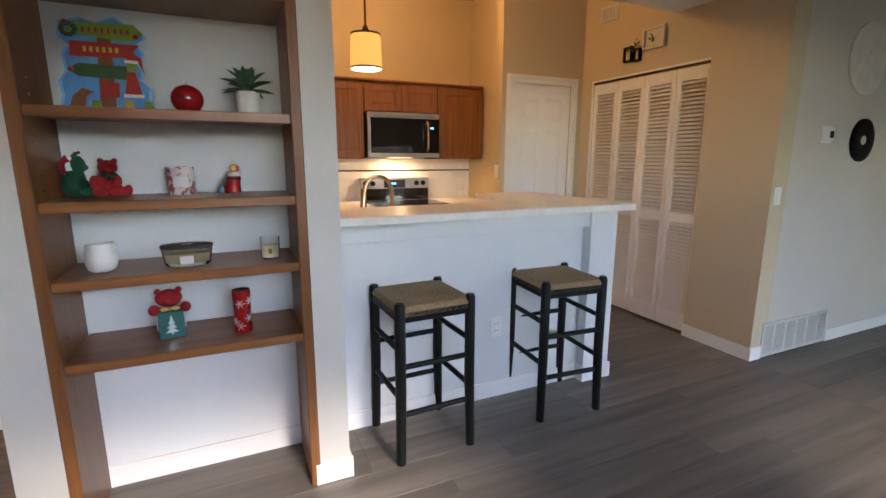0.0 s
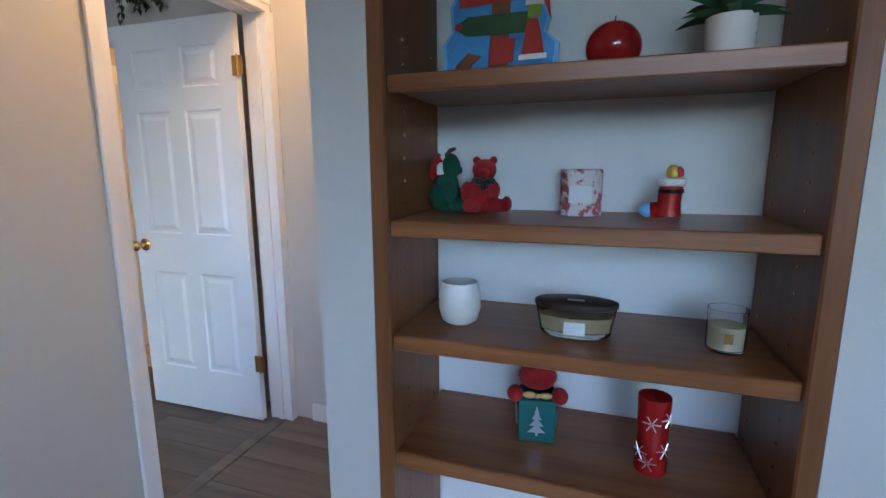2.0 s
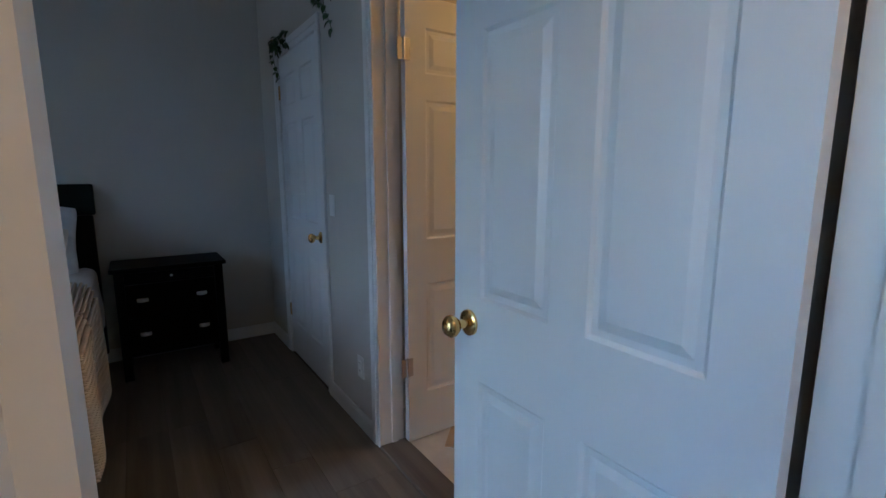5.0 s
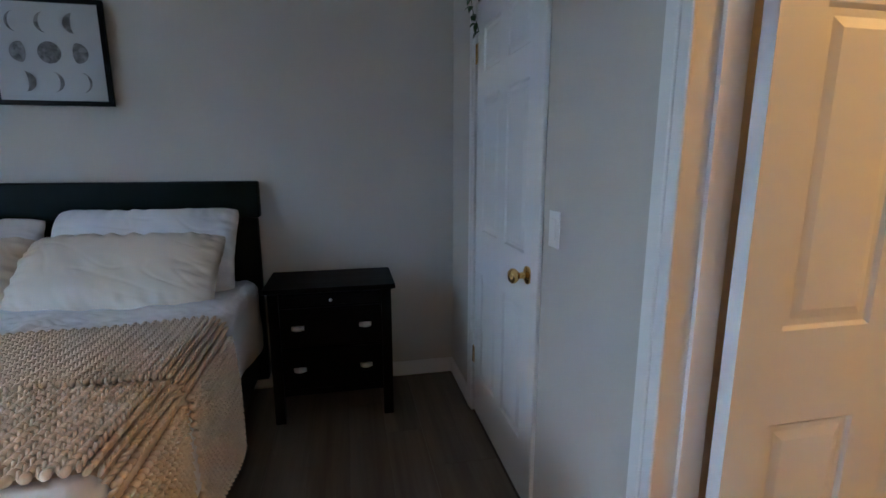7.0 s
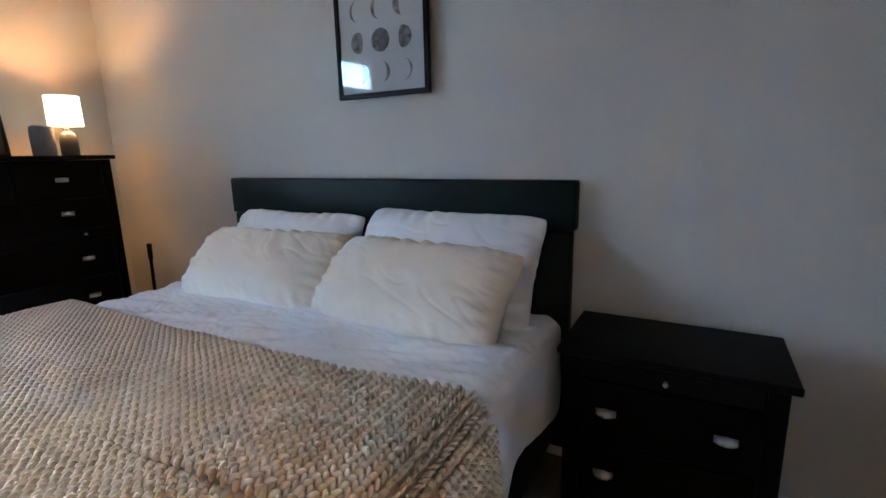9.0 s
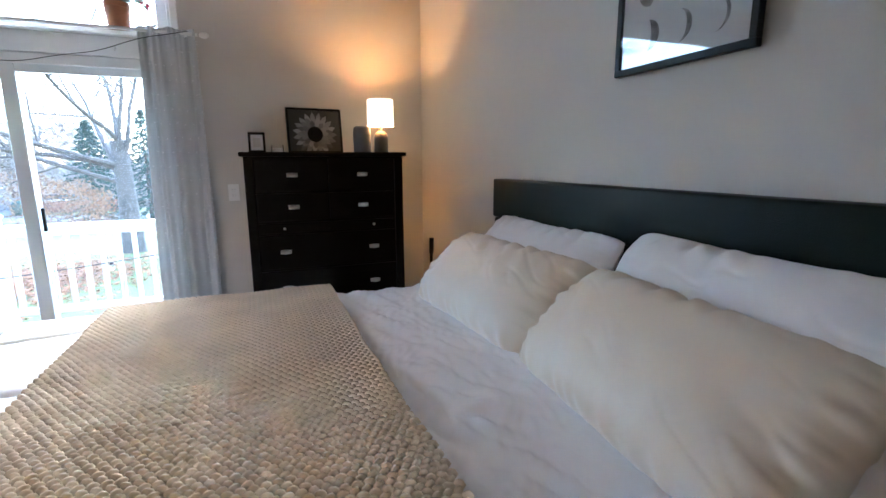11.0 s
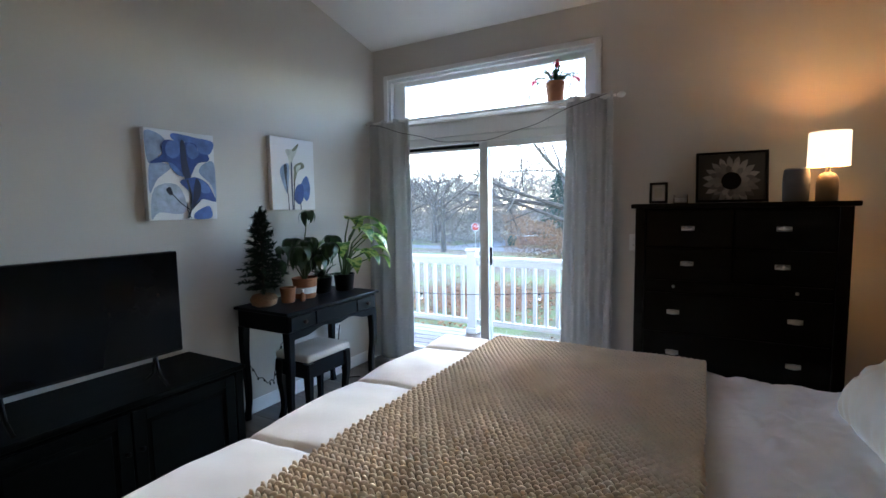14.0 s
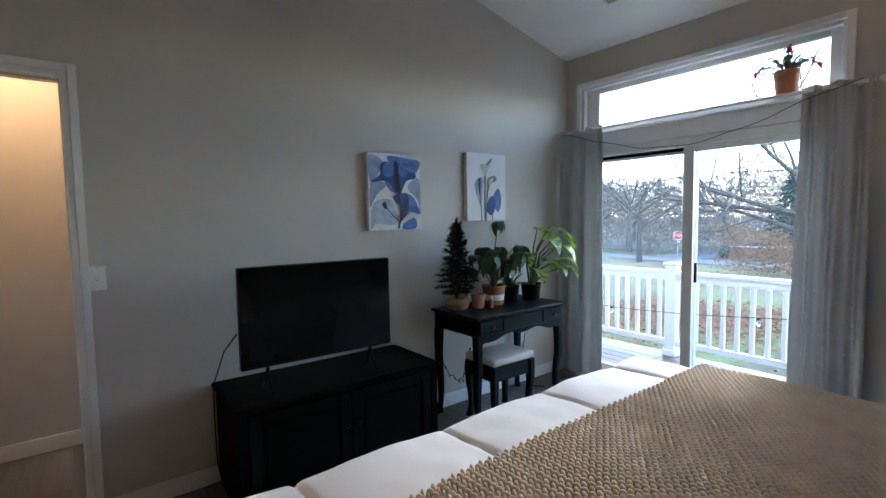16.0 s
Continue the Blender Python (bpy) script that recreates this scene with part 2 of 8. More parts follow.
def solid(name, bm, material, label, category, group="", smooth=False):
    return tagged(part(name, bm, material, None, "", smooth), label, category, group)


def structure(name, bm, material, label="", smooth=False, category=""):
    return tagged(part(name, bm, material, None, "", smooth), label, category or name.split("_")[0], "", "structure")


def wall_bm(x0, x1, y0, y1, z0, z1, openings=()):
    """A wall along its longer side, with openings (from, to, low, high)."""
    bm = bmesh.new()
    along_x = (x1 - x0) > (y1 - y0)
    lo, hi = (x0, x1) if along_x else (y0, y1)

    def put(a, b, c, d):
        if b - a > 1e-4 and d - c > 1e-4:
            if along_x:
                box(bm, a, b, y0, y1, c, d)
            else:
                box(bm, x0, x1, a, b, c, d)

    at = lo
    for a, b, c, d in sorted(openings):
        put(at, a, z0, z1)
        put(a, b, z0, c)
        put(a, b, d, z1)
        at = b
    put(at, hi, z0, z1)
    return bm


# ---- structure ----
BX0, BX1, BY0, BY1 = -5.34, -1.735, -0.86, 3.58     # bedroom
HX = -1.61                                          # hall face of the shared wall
structure("floor", boxes((-5.46, 6.6, -1.0, 5.6, -0.14, -0.006)), M["underlay"], "grey brown wood look plank floor")

DOOR_Y0, DOOR_Y1 = 2.665, 3.44
structure("wall_hall", wall_bm(BX1, HX, BY0 - 0.14, BY1 + 0.12, 0, 3.9, [(DOOR_Y0 - 0.02, DOOR_Y1 + 0.02, 0, 2.06)]), M["wall"], "greige painted wall with an open doorway")
structure("wall_headboard", wall_bm(BX0 - 0.12, BX0, BY0 - 0.14, BY1 + 0.12, 0, 3.9), M["wall"], "greige painted bedroom wall")
structure("wall_closet", wall_bm(BX0, BX1, BY1, BY1 + 0.12, 0, 3.9, [(-4.865, -4.055, 0, 2.065), (-3.405, -2.60, 0, 2.065)]), M["wall"], "greige painted wall with closet and bathroom doors")
structure("wall_window", wall_bm(BX0, BX1, BY0 - 0.14, BY0, -0.1, 3.9, [(-3.705, -1.87, -0.03, 2.52)]), M["wall"], "greige painted wall round the sliding door")


def slope_ceiling():
    bm = bmesh.new()
    z0, s = 2.765, 0.232
    pts = []
    for y in (BY0 - 0.02, BY1 + 0.02):
        z = z0 + s * (y - BY0)
        pts += [(BX0 - 0.02, y, z), (BX1 + 0.02, y, z)]
    lo = [bm.verts.new(p) for p in pts]
    hi = [bm.verts.new((p[0], p[1], p[2] + 0.1)) for p in pts]
    for q in ((0, 1, 3, 2),):
        bm.faces.new([lo[i] for i in q])
        bm.faces.new([hi[i] for i in q[::-1]])
    for a, b in ((0, 1), (1, 3), (3, 2), (2, 0)):
        bm.faces.new((lo[a], lo[b], hi[b], hi[a]))
    return bm


structure("ceiling_bedroom", slope_ceiling(), M["ceiling"], "white sloped ceiling")
structure("ceiling_living", boxes((HX, 6.6, -1.0, 3.325, 2.44, 2.56)), M["ceiling"], "white flat ceiling")
structure("ceiling_kitchen", boxes((HX, 6.6, 3.325, 5.6, 3.0, 3.12), (HX, 6.6, 3.325, 3.345, 2.56, 3.0)), M["ceiling"], "white raised kitchen ceiling")

# living room shell
structure("wall_hall_end", wall_bm(HX, -0.60, 3.49, 3.61, 0, 2.44), M["wall"], "greige painted hall wall")
structure("wall_nook_left", boxes((-0.70, -0.55, 2.41, 3.49, 0, 2.44)), M["wall"], "painted end of the hall wall beside the shelves")
structure("wall_nook_right", boxes((0.27, 0.405, 2.41, 2.87, 0, 2.44)), M["wall"], "painted column beside the shelves")
structure("wall_nook_back", boxes((-0.55, 0.27, 2.75, 2.87, 0, 2.44)), M["nookwall"], "pale painted back of the shelf nook")
structure("wall_bar", boxes((0.405, 1.92, 2.755, 2.87, 0, 1.07), (1.92, 2.115, 2.685, 2.87, 0, 1.07)), M["nookwall"], "pale painted half wall under the bar")
structure("wall_kitchen_left", wall_bm(-0.70, -0.58, 3.61, 5.6, 0, 3.0), M["warmwall"])
structure("wall_kitchen_back", wall_bm(-0.58, 2.6, 5.42, 5.54, 0, 3.0), M["warmwall"], "kitchen wall tinted tan for warm lamplight")
structure("wall_pantry", boxes((2.535, 2.62, 4.46, 5.42, 0, 3.0), (2.30, 2.41, 4.34, 4.46, 0, 3.0), (3.07, 3.2, 4.34, 4.46, 0, 3.0), (2.41, 3.07, 4.34, 4.46, 2.04, 3.0)), M["warmwall"], "wall round the pantry door tinted tan for lamplight")
structure("wall_louvre", boxes((3.2, 3.32, 4.17, 4.46, 0, 3.0), (3.2, 3.32, 2.97, 4.17, 2.045, 3.0), (3.163, 3.32, 2.57, 2.97, 0, 3.0), (3.163, 3.32, 2.45, 2.57, 0, 2.44)), M["warmwall"], "wall round the louvred closet tinted tan for lamplight")
structure("wall_vent", wall_bm(3.32, 6.6, 2.45, 2.57, 0, 2.44), M["wall"], "greige painted wall with a return vent")
structure("wall_living_end", wall_bm(6.48, 6.6, -1.0, 2.45, 0, 2.44), M["wall"])
structure("wall_living_front", wall_bm(HX, 6.48, -1.0, -0.86, 0, 2.44, [(-0.2, 1.5, 1.3, 2.24), (2.7, 3.9, 0.1, 1.6)]), M["wall"])
# bathroom and closets behind their doors
structure("wall_bathroom", boxes((-3.75, -3.65, 3.70, 5.6, 0, 2.5), (-1.735, -1.61, 3.70, 5.6, 0, 2.5), (-3.75, -1.61, 5.5, 5.6, 0, 2.5)), M["wall"], "warm lit bathroom walls")
structure("ceiling_bathroom", boxes((-3.75, -1.61, 3.70, 5.6, 2.5, 2.58)), M["ceiling"])
structure("wall_closet_inner", boxes((-5.0, -4.0, 4.2, 4.28, 0, 2.5), (-5.08, -5.0, 3.70, 4.28, 0, 2.5), (-4.0, -3.92, 3.70, 4.28, 0, 2.5), (-5.08, -3.92, 3.70, 4.28, 2.5, 2.56)), M["wall"])
structure("wall_louvre_inner", boxes((3.9, 3.98, 2.57, 4.46, 0, 2.6), (3.32, 3.98, 4.46, 4.54, 0, 2.6), (3.33, 3.90, 2.58, 4.46, 2.5, 2.56)), M["wall"])
structure("wall_pantry_inner", boxes((2.62, 3.2, 5.1, 5.2, 0, 2.6), (3.2, 3.28, 4.46, 5.2, 0, 2.6)), M["wall"])


# skirting boards
def skirting(name, runs):
    bm = bmesh.new()
    for x0, x1, y0, y1 in runs:
        box(bm, x0, x1, y0, y1, 0, 0.078)
        cx = 0.004
        if x1 - x0 > y1 - y0:
            box(bm, x0, x1, y0 + cx * 0.5, y1 - cx * 0.5, 0.078, 0.092)
        else:
            box(bm, x0 + cx * 0.5, x1 - cx * 0.5, y0, y1, 0.078, 0.092)
    return structure(name, bm, M["trim"], "white painted skirting board")


T = 0.013
skirting("baseboard_bedroom", [(BX0, BX0 + T, BY0 + T, BY1 - T), (BX1 - T, BX1, BY0 + T, 2.60), (BX0, -4.915, BY1 - T, BY1), (-4.005, -3.46, BY1 - T, BY1), (BX0, -3.72, BY0, BY0 + T), (-1.86, BX1, BY0, BY0 + T)])
skirting("baseboard_living", [(HX, HX + T, -0.86, 2.60), (HX + 0.11, -0.70, 3.49 - T, 3.49), (-0.70 - T, -0.70, 2.41, 3.49 - T), (-0.70 - T, -0.572, 2.41 - T, 2.41), (0.262, 0.405 + T, 2.41 - T, 2.41), (0.405, 0.405 + T, 2.41, 2.755 - T), (0.405 + T, 1.92 - T, 2.755 - T, 2.755), (1.92 - T, 1.92, 2.685, 2.755), (1.92 - T, 2.115 + T, 2.685 - T, 2.685), (2.115, 2.115 + T, 2.685, 2.87), (3.163 - T, 3.163, 2.45, 2.97), (3.163 - T, 3.262, 2.45 - T, 2.45), (4.035, 6.48, 2.45 - T, 2.45), (-0.53, 0.25, 2.75 - T, 2.75)])


# door casings
def casing(name, axis, wall_at, face, a, b, top, w=0.068, d=0.016, sides=(1, 1)):
    """A moulded door casing on the wall face at wall_at; face is +1 or -1, the way it looks."""
    bm = bmesh.new()

    def strip(u0, u1, z0, z1, dd):
        lo, hi = sorted((wall_at, wall_at + face * dd))
        if axis == "y":
            box(bm, u0, u1, lo, hi, z0, z1, 0.003)
        else:
            box(bm, lo, hi, u0, u1, z0, z1, 0.003)

    if sides[0]:
        strip(a - w, a - w * 0.42, 0, top + w, d)
        strip(a - w * 0.42, a + 0.004, 0, top, d * 0.68)
    if sides[1]:
        strip(b + w * 0.42, b + w, 0, top + w, d)
        strip(b - 0.004, b + w * 0.42, 0, top, d * 0.68)
    strip(a - w * 0.42, b + w * 0.42, top + w * 0.42, top + w, d)
    strip(a - w * 0.42, b + w * 0.42, top - 0.004, top + w * 0.42, d * 0.68)
    return structure(name, bm, M["trim"], "white moulded door casing", category="trim")


def jamb(name, axis, lo, hi, a, b, top, t=0.02):
    bm = bmesh.new()
    for u0, u1, z0, z1 in ((a - t, a, 0, top), (b, b + t, 0, top), (a - t, b + t, top, top + t)):
        if axis == "y":
            box(bm, u0, u1, lo, hi, z0, z1)
        else:
            box(bm, lo, hi, u0, u1, z0, z1)
    mid = lo + (hi - lo) * 0.45
    for u0, u1, z0, z1 in ((a, a + 0.011, 0, top), (b - 0.011, b, 0, top), (a, b, top - 0.011, top)):
        if axis == "y":
            box(bm, u0, u1, mid, mid + 0.03, z0, z1)
        else:
            box(bm, mid, mid + 0.03, u0, u1, z0, z1)
    return structure(name, bm, M["trim"], "white door jamb", category="trim")


casing("trim_bedroom_door_hall", "x", HX, 1, DOOR_Y0, DOOR_Y1, 2.045, 0.064, sides=(1, 0))
structure("trim_bedroom_door_side", boxes((HX, HX + 0.012, DOOR_Y1 - 0.004, 3.488, 0, 2.045)), M["trim"], "white door casing in the corner")
casing("trim_bedroom_door_inside", "x", BX1, -1, DOOR_Y0, DOOR_Y1, 2.045, 0.056, sides=(1, 0))
jamb("trim_bedroom_jamb", "x", BX1, HX, DOOR_Y0, DOOR_Y1, 2.045)
casing("trim_bathroom_door", "y", BY1, -1, -3.385, -2.62, 2.045)
jamb("trim_bathroom_jamb", "y", BY1, BY1 + 0.12, -3.385, -2.62, 2.045)
casing("trim_closet_door", "y", BY1, -1, -4.845, -4.075, 2.045)
jamb("trim_closet_jamb", "y", BY1, BY1 + 0.12, -4.845, -4.075, 2.045)
casing("trim_pantry_door", "y", 4.34, -1, 2.41, 3.07, 2.03)


# ---- doors ----
def panel_face(bm, w, h, y, out):
    """One face of a six panel door, with sunk and raised panels; y is the face plane, out its way."""
    st, mid = 0.105 * w / 0.76, 0.095 * w / 0.76
    pw = (w - 2 * st - mid) / 2
    cols = [(st, st + pw), (st + pw + mid, w - st)]
    rows = [(0.235, 0.775), (0.985, 1.605), (1.715, 1.905)]
    rows = [(a * h / 2.03, b * h / 2.03) for a, b in rows]
    xs = sorted({0, w, *[v for c in cols for v in c]})
    zs = sorted({0, h, *[v for r in rows for v in r]})

    def quad(p):
        q = [bm.verts.new(v) for v in p]
        bm.faces.new(q)

    for x0, x1 in zip(xs, xs[1:]):
        for z0, z1 in zip(zs, zs[1:]):
            if (x0, x1) in cols and (z0, z1) in rows:
                steps = [(0, 0), (0.008, -0.007), (0.022, -0.007), (0.042, -0.001)]
                rings = [[(x0 + i, y + out * d, z0 + i), (x1 - i, y + out * d, z0 + i), (x1 - i, y + out * d, z1 - i), (x0 + i, y + out * d, z1 - i)] for i, d in steps]
                for a, b in zip(rings, rings[1:]):
                    for k in range(4):
                        quad((a[k], a[(k + 1) % 4], b[(k + 1) % 4], b[k]))
                quad(rings[-1])
            else:
                quad(((x0, y, z0), (x1, y, z0), (x1, y, z1), (x0, y, z1)))


def panel_door(name, w, h, label, loc, rz, knob_x=None, hinges=(), hinge_x=0.0, hinge_y=0.0, thick=0.035, steel=False):
    """A six panel door whose width runs along its own x, faces at y = 0 and thick."""
    d = thing(name, label, "door", loc, rz)
    bm = bmesh.new()
    panel_face(bm, w, h, 0.0, -1)
    panel_face(bm, w, h, thick, 1)
    for x in (0, w):
        bm.faces.new([bm.verts.new(p) for p in ((x, 0, 0), (x, thick, 0), (x, thick, h), (x, 0, h))])
    for z in (0, h):
        bm.faces.new([bm.verts.new(p) for p in ((0, 0, z), (w, 0, z), (w, thick, z), (0, thick, z))])
    bmesh.ops.remove_doubles(bm, verts=bm.verts, dist=1e-5)
    part("leaf", bm, M["door"], d)
    if knob_x is not None:
        for s, y in ((-1, 0.0), (1, thick)):
            bm = bmesh.new()
            prof = [(0.0335, 0.0), (0.033, 0.006), (0.024, 0.011), (0.012, 0.014), (0.011, 0.034), (0.02, 0.041), (0.0275, 0.052), (0.0275, 0.062), (0.02, 0.071), (0.006, 0.075)]
            lathe(bm, prof, n=20)
            bmesh.ops.transform(bm, matrix=Matrix.Translation((knob_x, y, 0.915)) @ Matrix.Rotation(radians(90 if s < 0 else -90), 4, "X"), verts=bm.verts)
            part("knob", bm, M["brass"], d, "polished brass knob", True)
        side = -0.001 if knob_x < w / 2 else w + 0.001
        part("latch_plate", boxes((side, side + 0.0015, 0.005, 0.03, 0.885, 0.945)), M["brass"], d, "brass latch plate")
    for z in hinges:
        bm = rod([(hinge_x, hinge_y, z - 0.045), (hinge_x, hinge_y, z + 0.045)], 0.0065, 10)
        tube(bm, [(hinge_x, hinge_y, z - 0.052), (hinge_x, hinge_y, z + 0.052)], 0.003, 8)
        box(bm, hinge_x - 0.03, hinge_x + 0.03, hinge_y - 0.001, hinge_y + 0.0015, z - 0.044, z + 0.044)
        part("hinge", bm, M["steel"] if steel else M["brass"], d, "steel hinge" if steel else "brass hinge", True)
    return d


# the bedroom door stands open into the room, its hinge side at the hall wall
panel_door("bedroom_door", 0.744, 2.025, "white six panel door standing open into the bedroom", (-2.486, 3.372, 0.012), 0.4, 0.063, (0.318, 1.79), 0.759, -0.004)
# the bathroom door stands open into the bathroom
panel_door("bathroom_door", 0.735, 2.025, "white six panel bathroom door open in warm light", (-3.336, 3.705, 0.012), 90, 0.675, (0.38, 1.80), -0.008, -0.004, steel=True)
panel_door("closet_door", 0.764, 2.03, "closed white six panel closet door with brass knob", (-4.842, 3.585, 0.01), 0, 0.702, (0.318, 1.81), -0.004, -0.008)
panel_door("pantry_door", 0.654, 2.015, "closed white panelled pantry door", (2.413, 4.352, 0.01), 0, None)


# ---- living room and kitchen ----
def paint_door_frame(bm, y, x0, x1, z0, z1, w=0.055, d=0.018):
    """A framed cabinet front with a sunk panel, facing -y at y."""
    box(bm, x0, x0 + w, y, y + d, z0, z1, 0.002)
    box(bm, x1 - w, x1, y, y + d, z0, z1, 0.002)
    box(bm, x0 + w, x1 - w, y, y + d, z0, z0 + w, 0.002)
    box(bm, x0 + w, x1 - w, y, y + d, z1 - w, z1, 0.002)
    box(bm, x0 + w, x1 - w, y + d * 0.55, y + d, z0 + w, z1 - w)
    box(bm, x0 + w + 0.02, x1 - w - 0.02, y + d * 0.25, y + d * 0.6, z0 + w + 0.02, z1 - w - 0.02, 0.003)


def shelf_unit():
    s = thing("bookcase", "brown wooden built-in bookcase in a wall nook", "shelf")
    for x0, x1 in ((-0.55, -0.525), (0.245, 0.27)):
        part("side_panel", boxes((x0, x1, 2.44, 2.735, 0, 1.92), bevel=0.001), M["shelfside"], s)
    for x0, x1 in ((-0.56, -0.522), (0.242, 0.28)):
        part("face_stile", boxes((x0, x1, 2.400, 2.438, 0, 2.0), bevel=0.004), M["shelfside"], s)
    for z in (1.512, 1.218, 0.963, 0.678):
        sh = part("shelf", boxes((-0.523, 0.243, 2.424, 2.747, z - 0.024, z), bevel=0.001), M["shelfwood"], s)
        part("edge_strip", boxes((-0.521, 0.241, 2.412, 2.4235, z - 0.034, z + 0.001), bevel=0.003), M["shelfwood"], sh)
    part("top_board", boxes((-0.523, 0.243, 2.412, 2.747, 1.885, 1.925), bevel=0.002), M["shelfwood"], s)
    for x in (-0.5245, 0.2415):
        for y in (2.50, 2.68):
            bm = bmesh.new()
            for k in range(26):
                z = 0.35 + k * 0.05
                box(bm, x, x + 0.002, y - 0.003, y + 0.003, z - 0.003, z + 0.003)
            tagged(part("pin_holes", bm, M["brass"], s, "row of shelf pin holes"), kind="stuff")
    return s


shelf_unit()

# bar counter
def bar_counter():
    c = thing("bar_counter", "white laminate bar counter on a half wall", "counter")
    part("worktop", boxes((0.408, 2.085, 2.52, 2.93, 1.072, 1.11), bevel=0.004), M["counter"], c)
    part("return_top", boxes((1.62, 2.085, 2.932, 3.55, 1.072, 1.11), bevel=0.004), M["counter"], c)
    part("apron", boxes((0.408, 1.925, 2.70, 2.754, 0.965, 1.071), bevel=0.002), M["nookwall"], c)


bar_counter()
structure("wall_bar_return", boxes((1.98, 2.10, 2.87, 3.5, 0, 1.071)), M["nookwall"])


def bar_stool(loc, rz):
    s = thing("bar_stool", "black wooden bar stool with a woven rush seat", "stool", loc, rz, "stools at the bar")
    h = 0.172
    for sx in (-1, 1):
        for sy in (-1, 1):
            bm = bmesh.new()
            tube(bm, [(sx * (h + 0.006), sy * (h + 0.006), 0), (sx * h, sy * h, 0.35), (sx * h, sy * h, 0.735), (sx * h, sy * h, 0.752)], [0.022, 0.0245, 0.0245, 0.018], 12)
            part("leg", bm, M["stoolwood"], s, "", True)
    for k, z in enumerate((0.235, 0.46)):
        for a, b in (((-h, -h), (h, -h)), ((-h, h), (h, h))):
            part("stretcher", rod([(*a, z), (*b, z)], 0.0135, 10), M["stoolwood"], s, "", True)
        for a, b in (((-h, -h), (-h, h)), ((h, -h), (h, h))):
            part("stretcher", rod([(*a, z + 0.075), (*b, z + 0.075)], 0.0135, 10), M["stoolwood"], s, "", True)
    for a in (-1, 1):
        part("seat_rail", boxes((-h, h, a * h - 0.014, a * h + 0.014, 0.665, 0.715), bevel=0.004), M["stoolwood"], s)
        part("seat_rail", boxes((a * h - 0.014, a * h + 0.014, -h, h, 0.666, 0.714), bevel=0.004), M["stoolwood"], s)
    bm = bmesh.new()
    n, g = 30, h + 0.018

    def top(u, v):
        x, y = (u * 2 - 1) * g, (v * 2 - 1) * g
        d = max(abs(x), abs(y)) / g
        edge = max(0.0, (d - 0.9) / 0.1)
        return (x, y, 0.738 + 0.004 * (1 - d) - 0.022 * edge ** 2)

    sheet(bm, n, n, top)
    part("seat", bm, M["rush"], s, "woven tan rush seat", True)
    bm = bmesh.new()
    box(bm, -g + 0.004, g - 0.004, -g + 0.004, g - 0.004, 0.69, 0.72)
    part("seat_base", bm, M["rush"], s)
    return s


def rush_material():
    """Cords wrapped from the four sides, meeting on the diagonals."""
    m, nt, b = nodes_of("rush_weave", 0.85, 0, (0.26, 0.19, 0.115))
    t = nt.nodes.new("ShaderNodeTexCoord")
    sep = nt.nodes.new("ShaderNodeSeparateXYZ")
    nt.links.new(t.outputs["Object"], sep.inputs[0])

    def op(kind, a, b_=None):
        n = nt.nodes.new("ShaderNodeMath")
        n.operation = kind
        for i, v in enumerate((a, b_)):
            if v is None:
                continue
            if isinstance(v, float):
                n.inputs[i].default_value = v
            else:
                nt.links.new(v, n.inputs[i])
        return n.outputs[0]

    ax, ay = op("ABSOLUTE", sep.outputs[0]), op("ABSOLUTE", sep.outputs[1])
    far = op("MAXIMUM", ax, ay)
    cord = op("ABSOLUTE", op("SINE", op("MULTIPLY", far, 520.0)))
    v = coords(nt, (60, 60, 60))
    nz = noise_tex(nt, v, 2.0, 5)
    nt.links.new(mixed(nt, ramp(nt, nz, 0.3, 0.7), (0.20, 0.125, 0.06), (0.40, 0.275, 0.15)), b.inputs["Base Color"])
    bump(nt, b, op("ADD", cord, op("MULTIPLY", nz, 0.4)), 0.6, 0.003)
    return m


M["rush"] = rush_material()
bar_stool((0.803, 2.57, 0), 2)
bar_stool((1.605, 2.588, 0), -4)

# kitchen cabinets, microwave, range
def upper_cabinet(x0, x1, z0, z1, doors):
    c = thing("wall_cabinet", "brown wooden kitchen wall cabinet", "cabinet", group="kitchen wall cabinets")
    part("body", boxes((x0, x1, 5.09, 5.418, z0, z1), bevel=0.001), M["cabwood"], c)
    for a, b in doors:
        bm = bmesh.new()
        paint_door_frame(bm, 5.07, a + 0.006, b - 0.006, z0 + 0.012, z1 - 0.03)
        part("cabinet_door", bm, M["cabwood"], c)
    part("top_moulding", boxes((x0, x1, 5.062, 5.418, z1 + 0.001, z1 + 0.02), bevel=0.003), M["cabwood"], c)


upper_cabinet(0.60, 1.232, 1.35, 2.07, [(0.60, 0.91), (0.91, 1.232)])
upper_cabinet(1.234, 1.988, 1.79, 2.07, [(1.234, 1.61), (1.61, 1.988)])
upper_cabinet(1.99, 2.51, 1.35, 2.07, [(1.99, 2.51)])


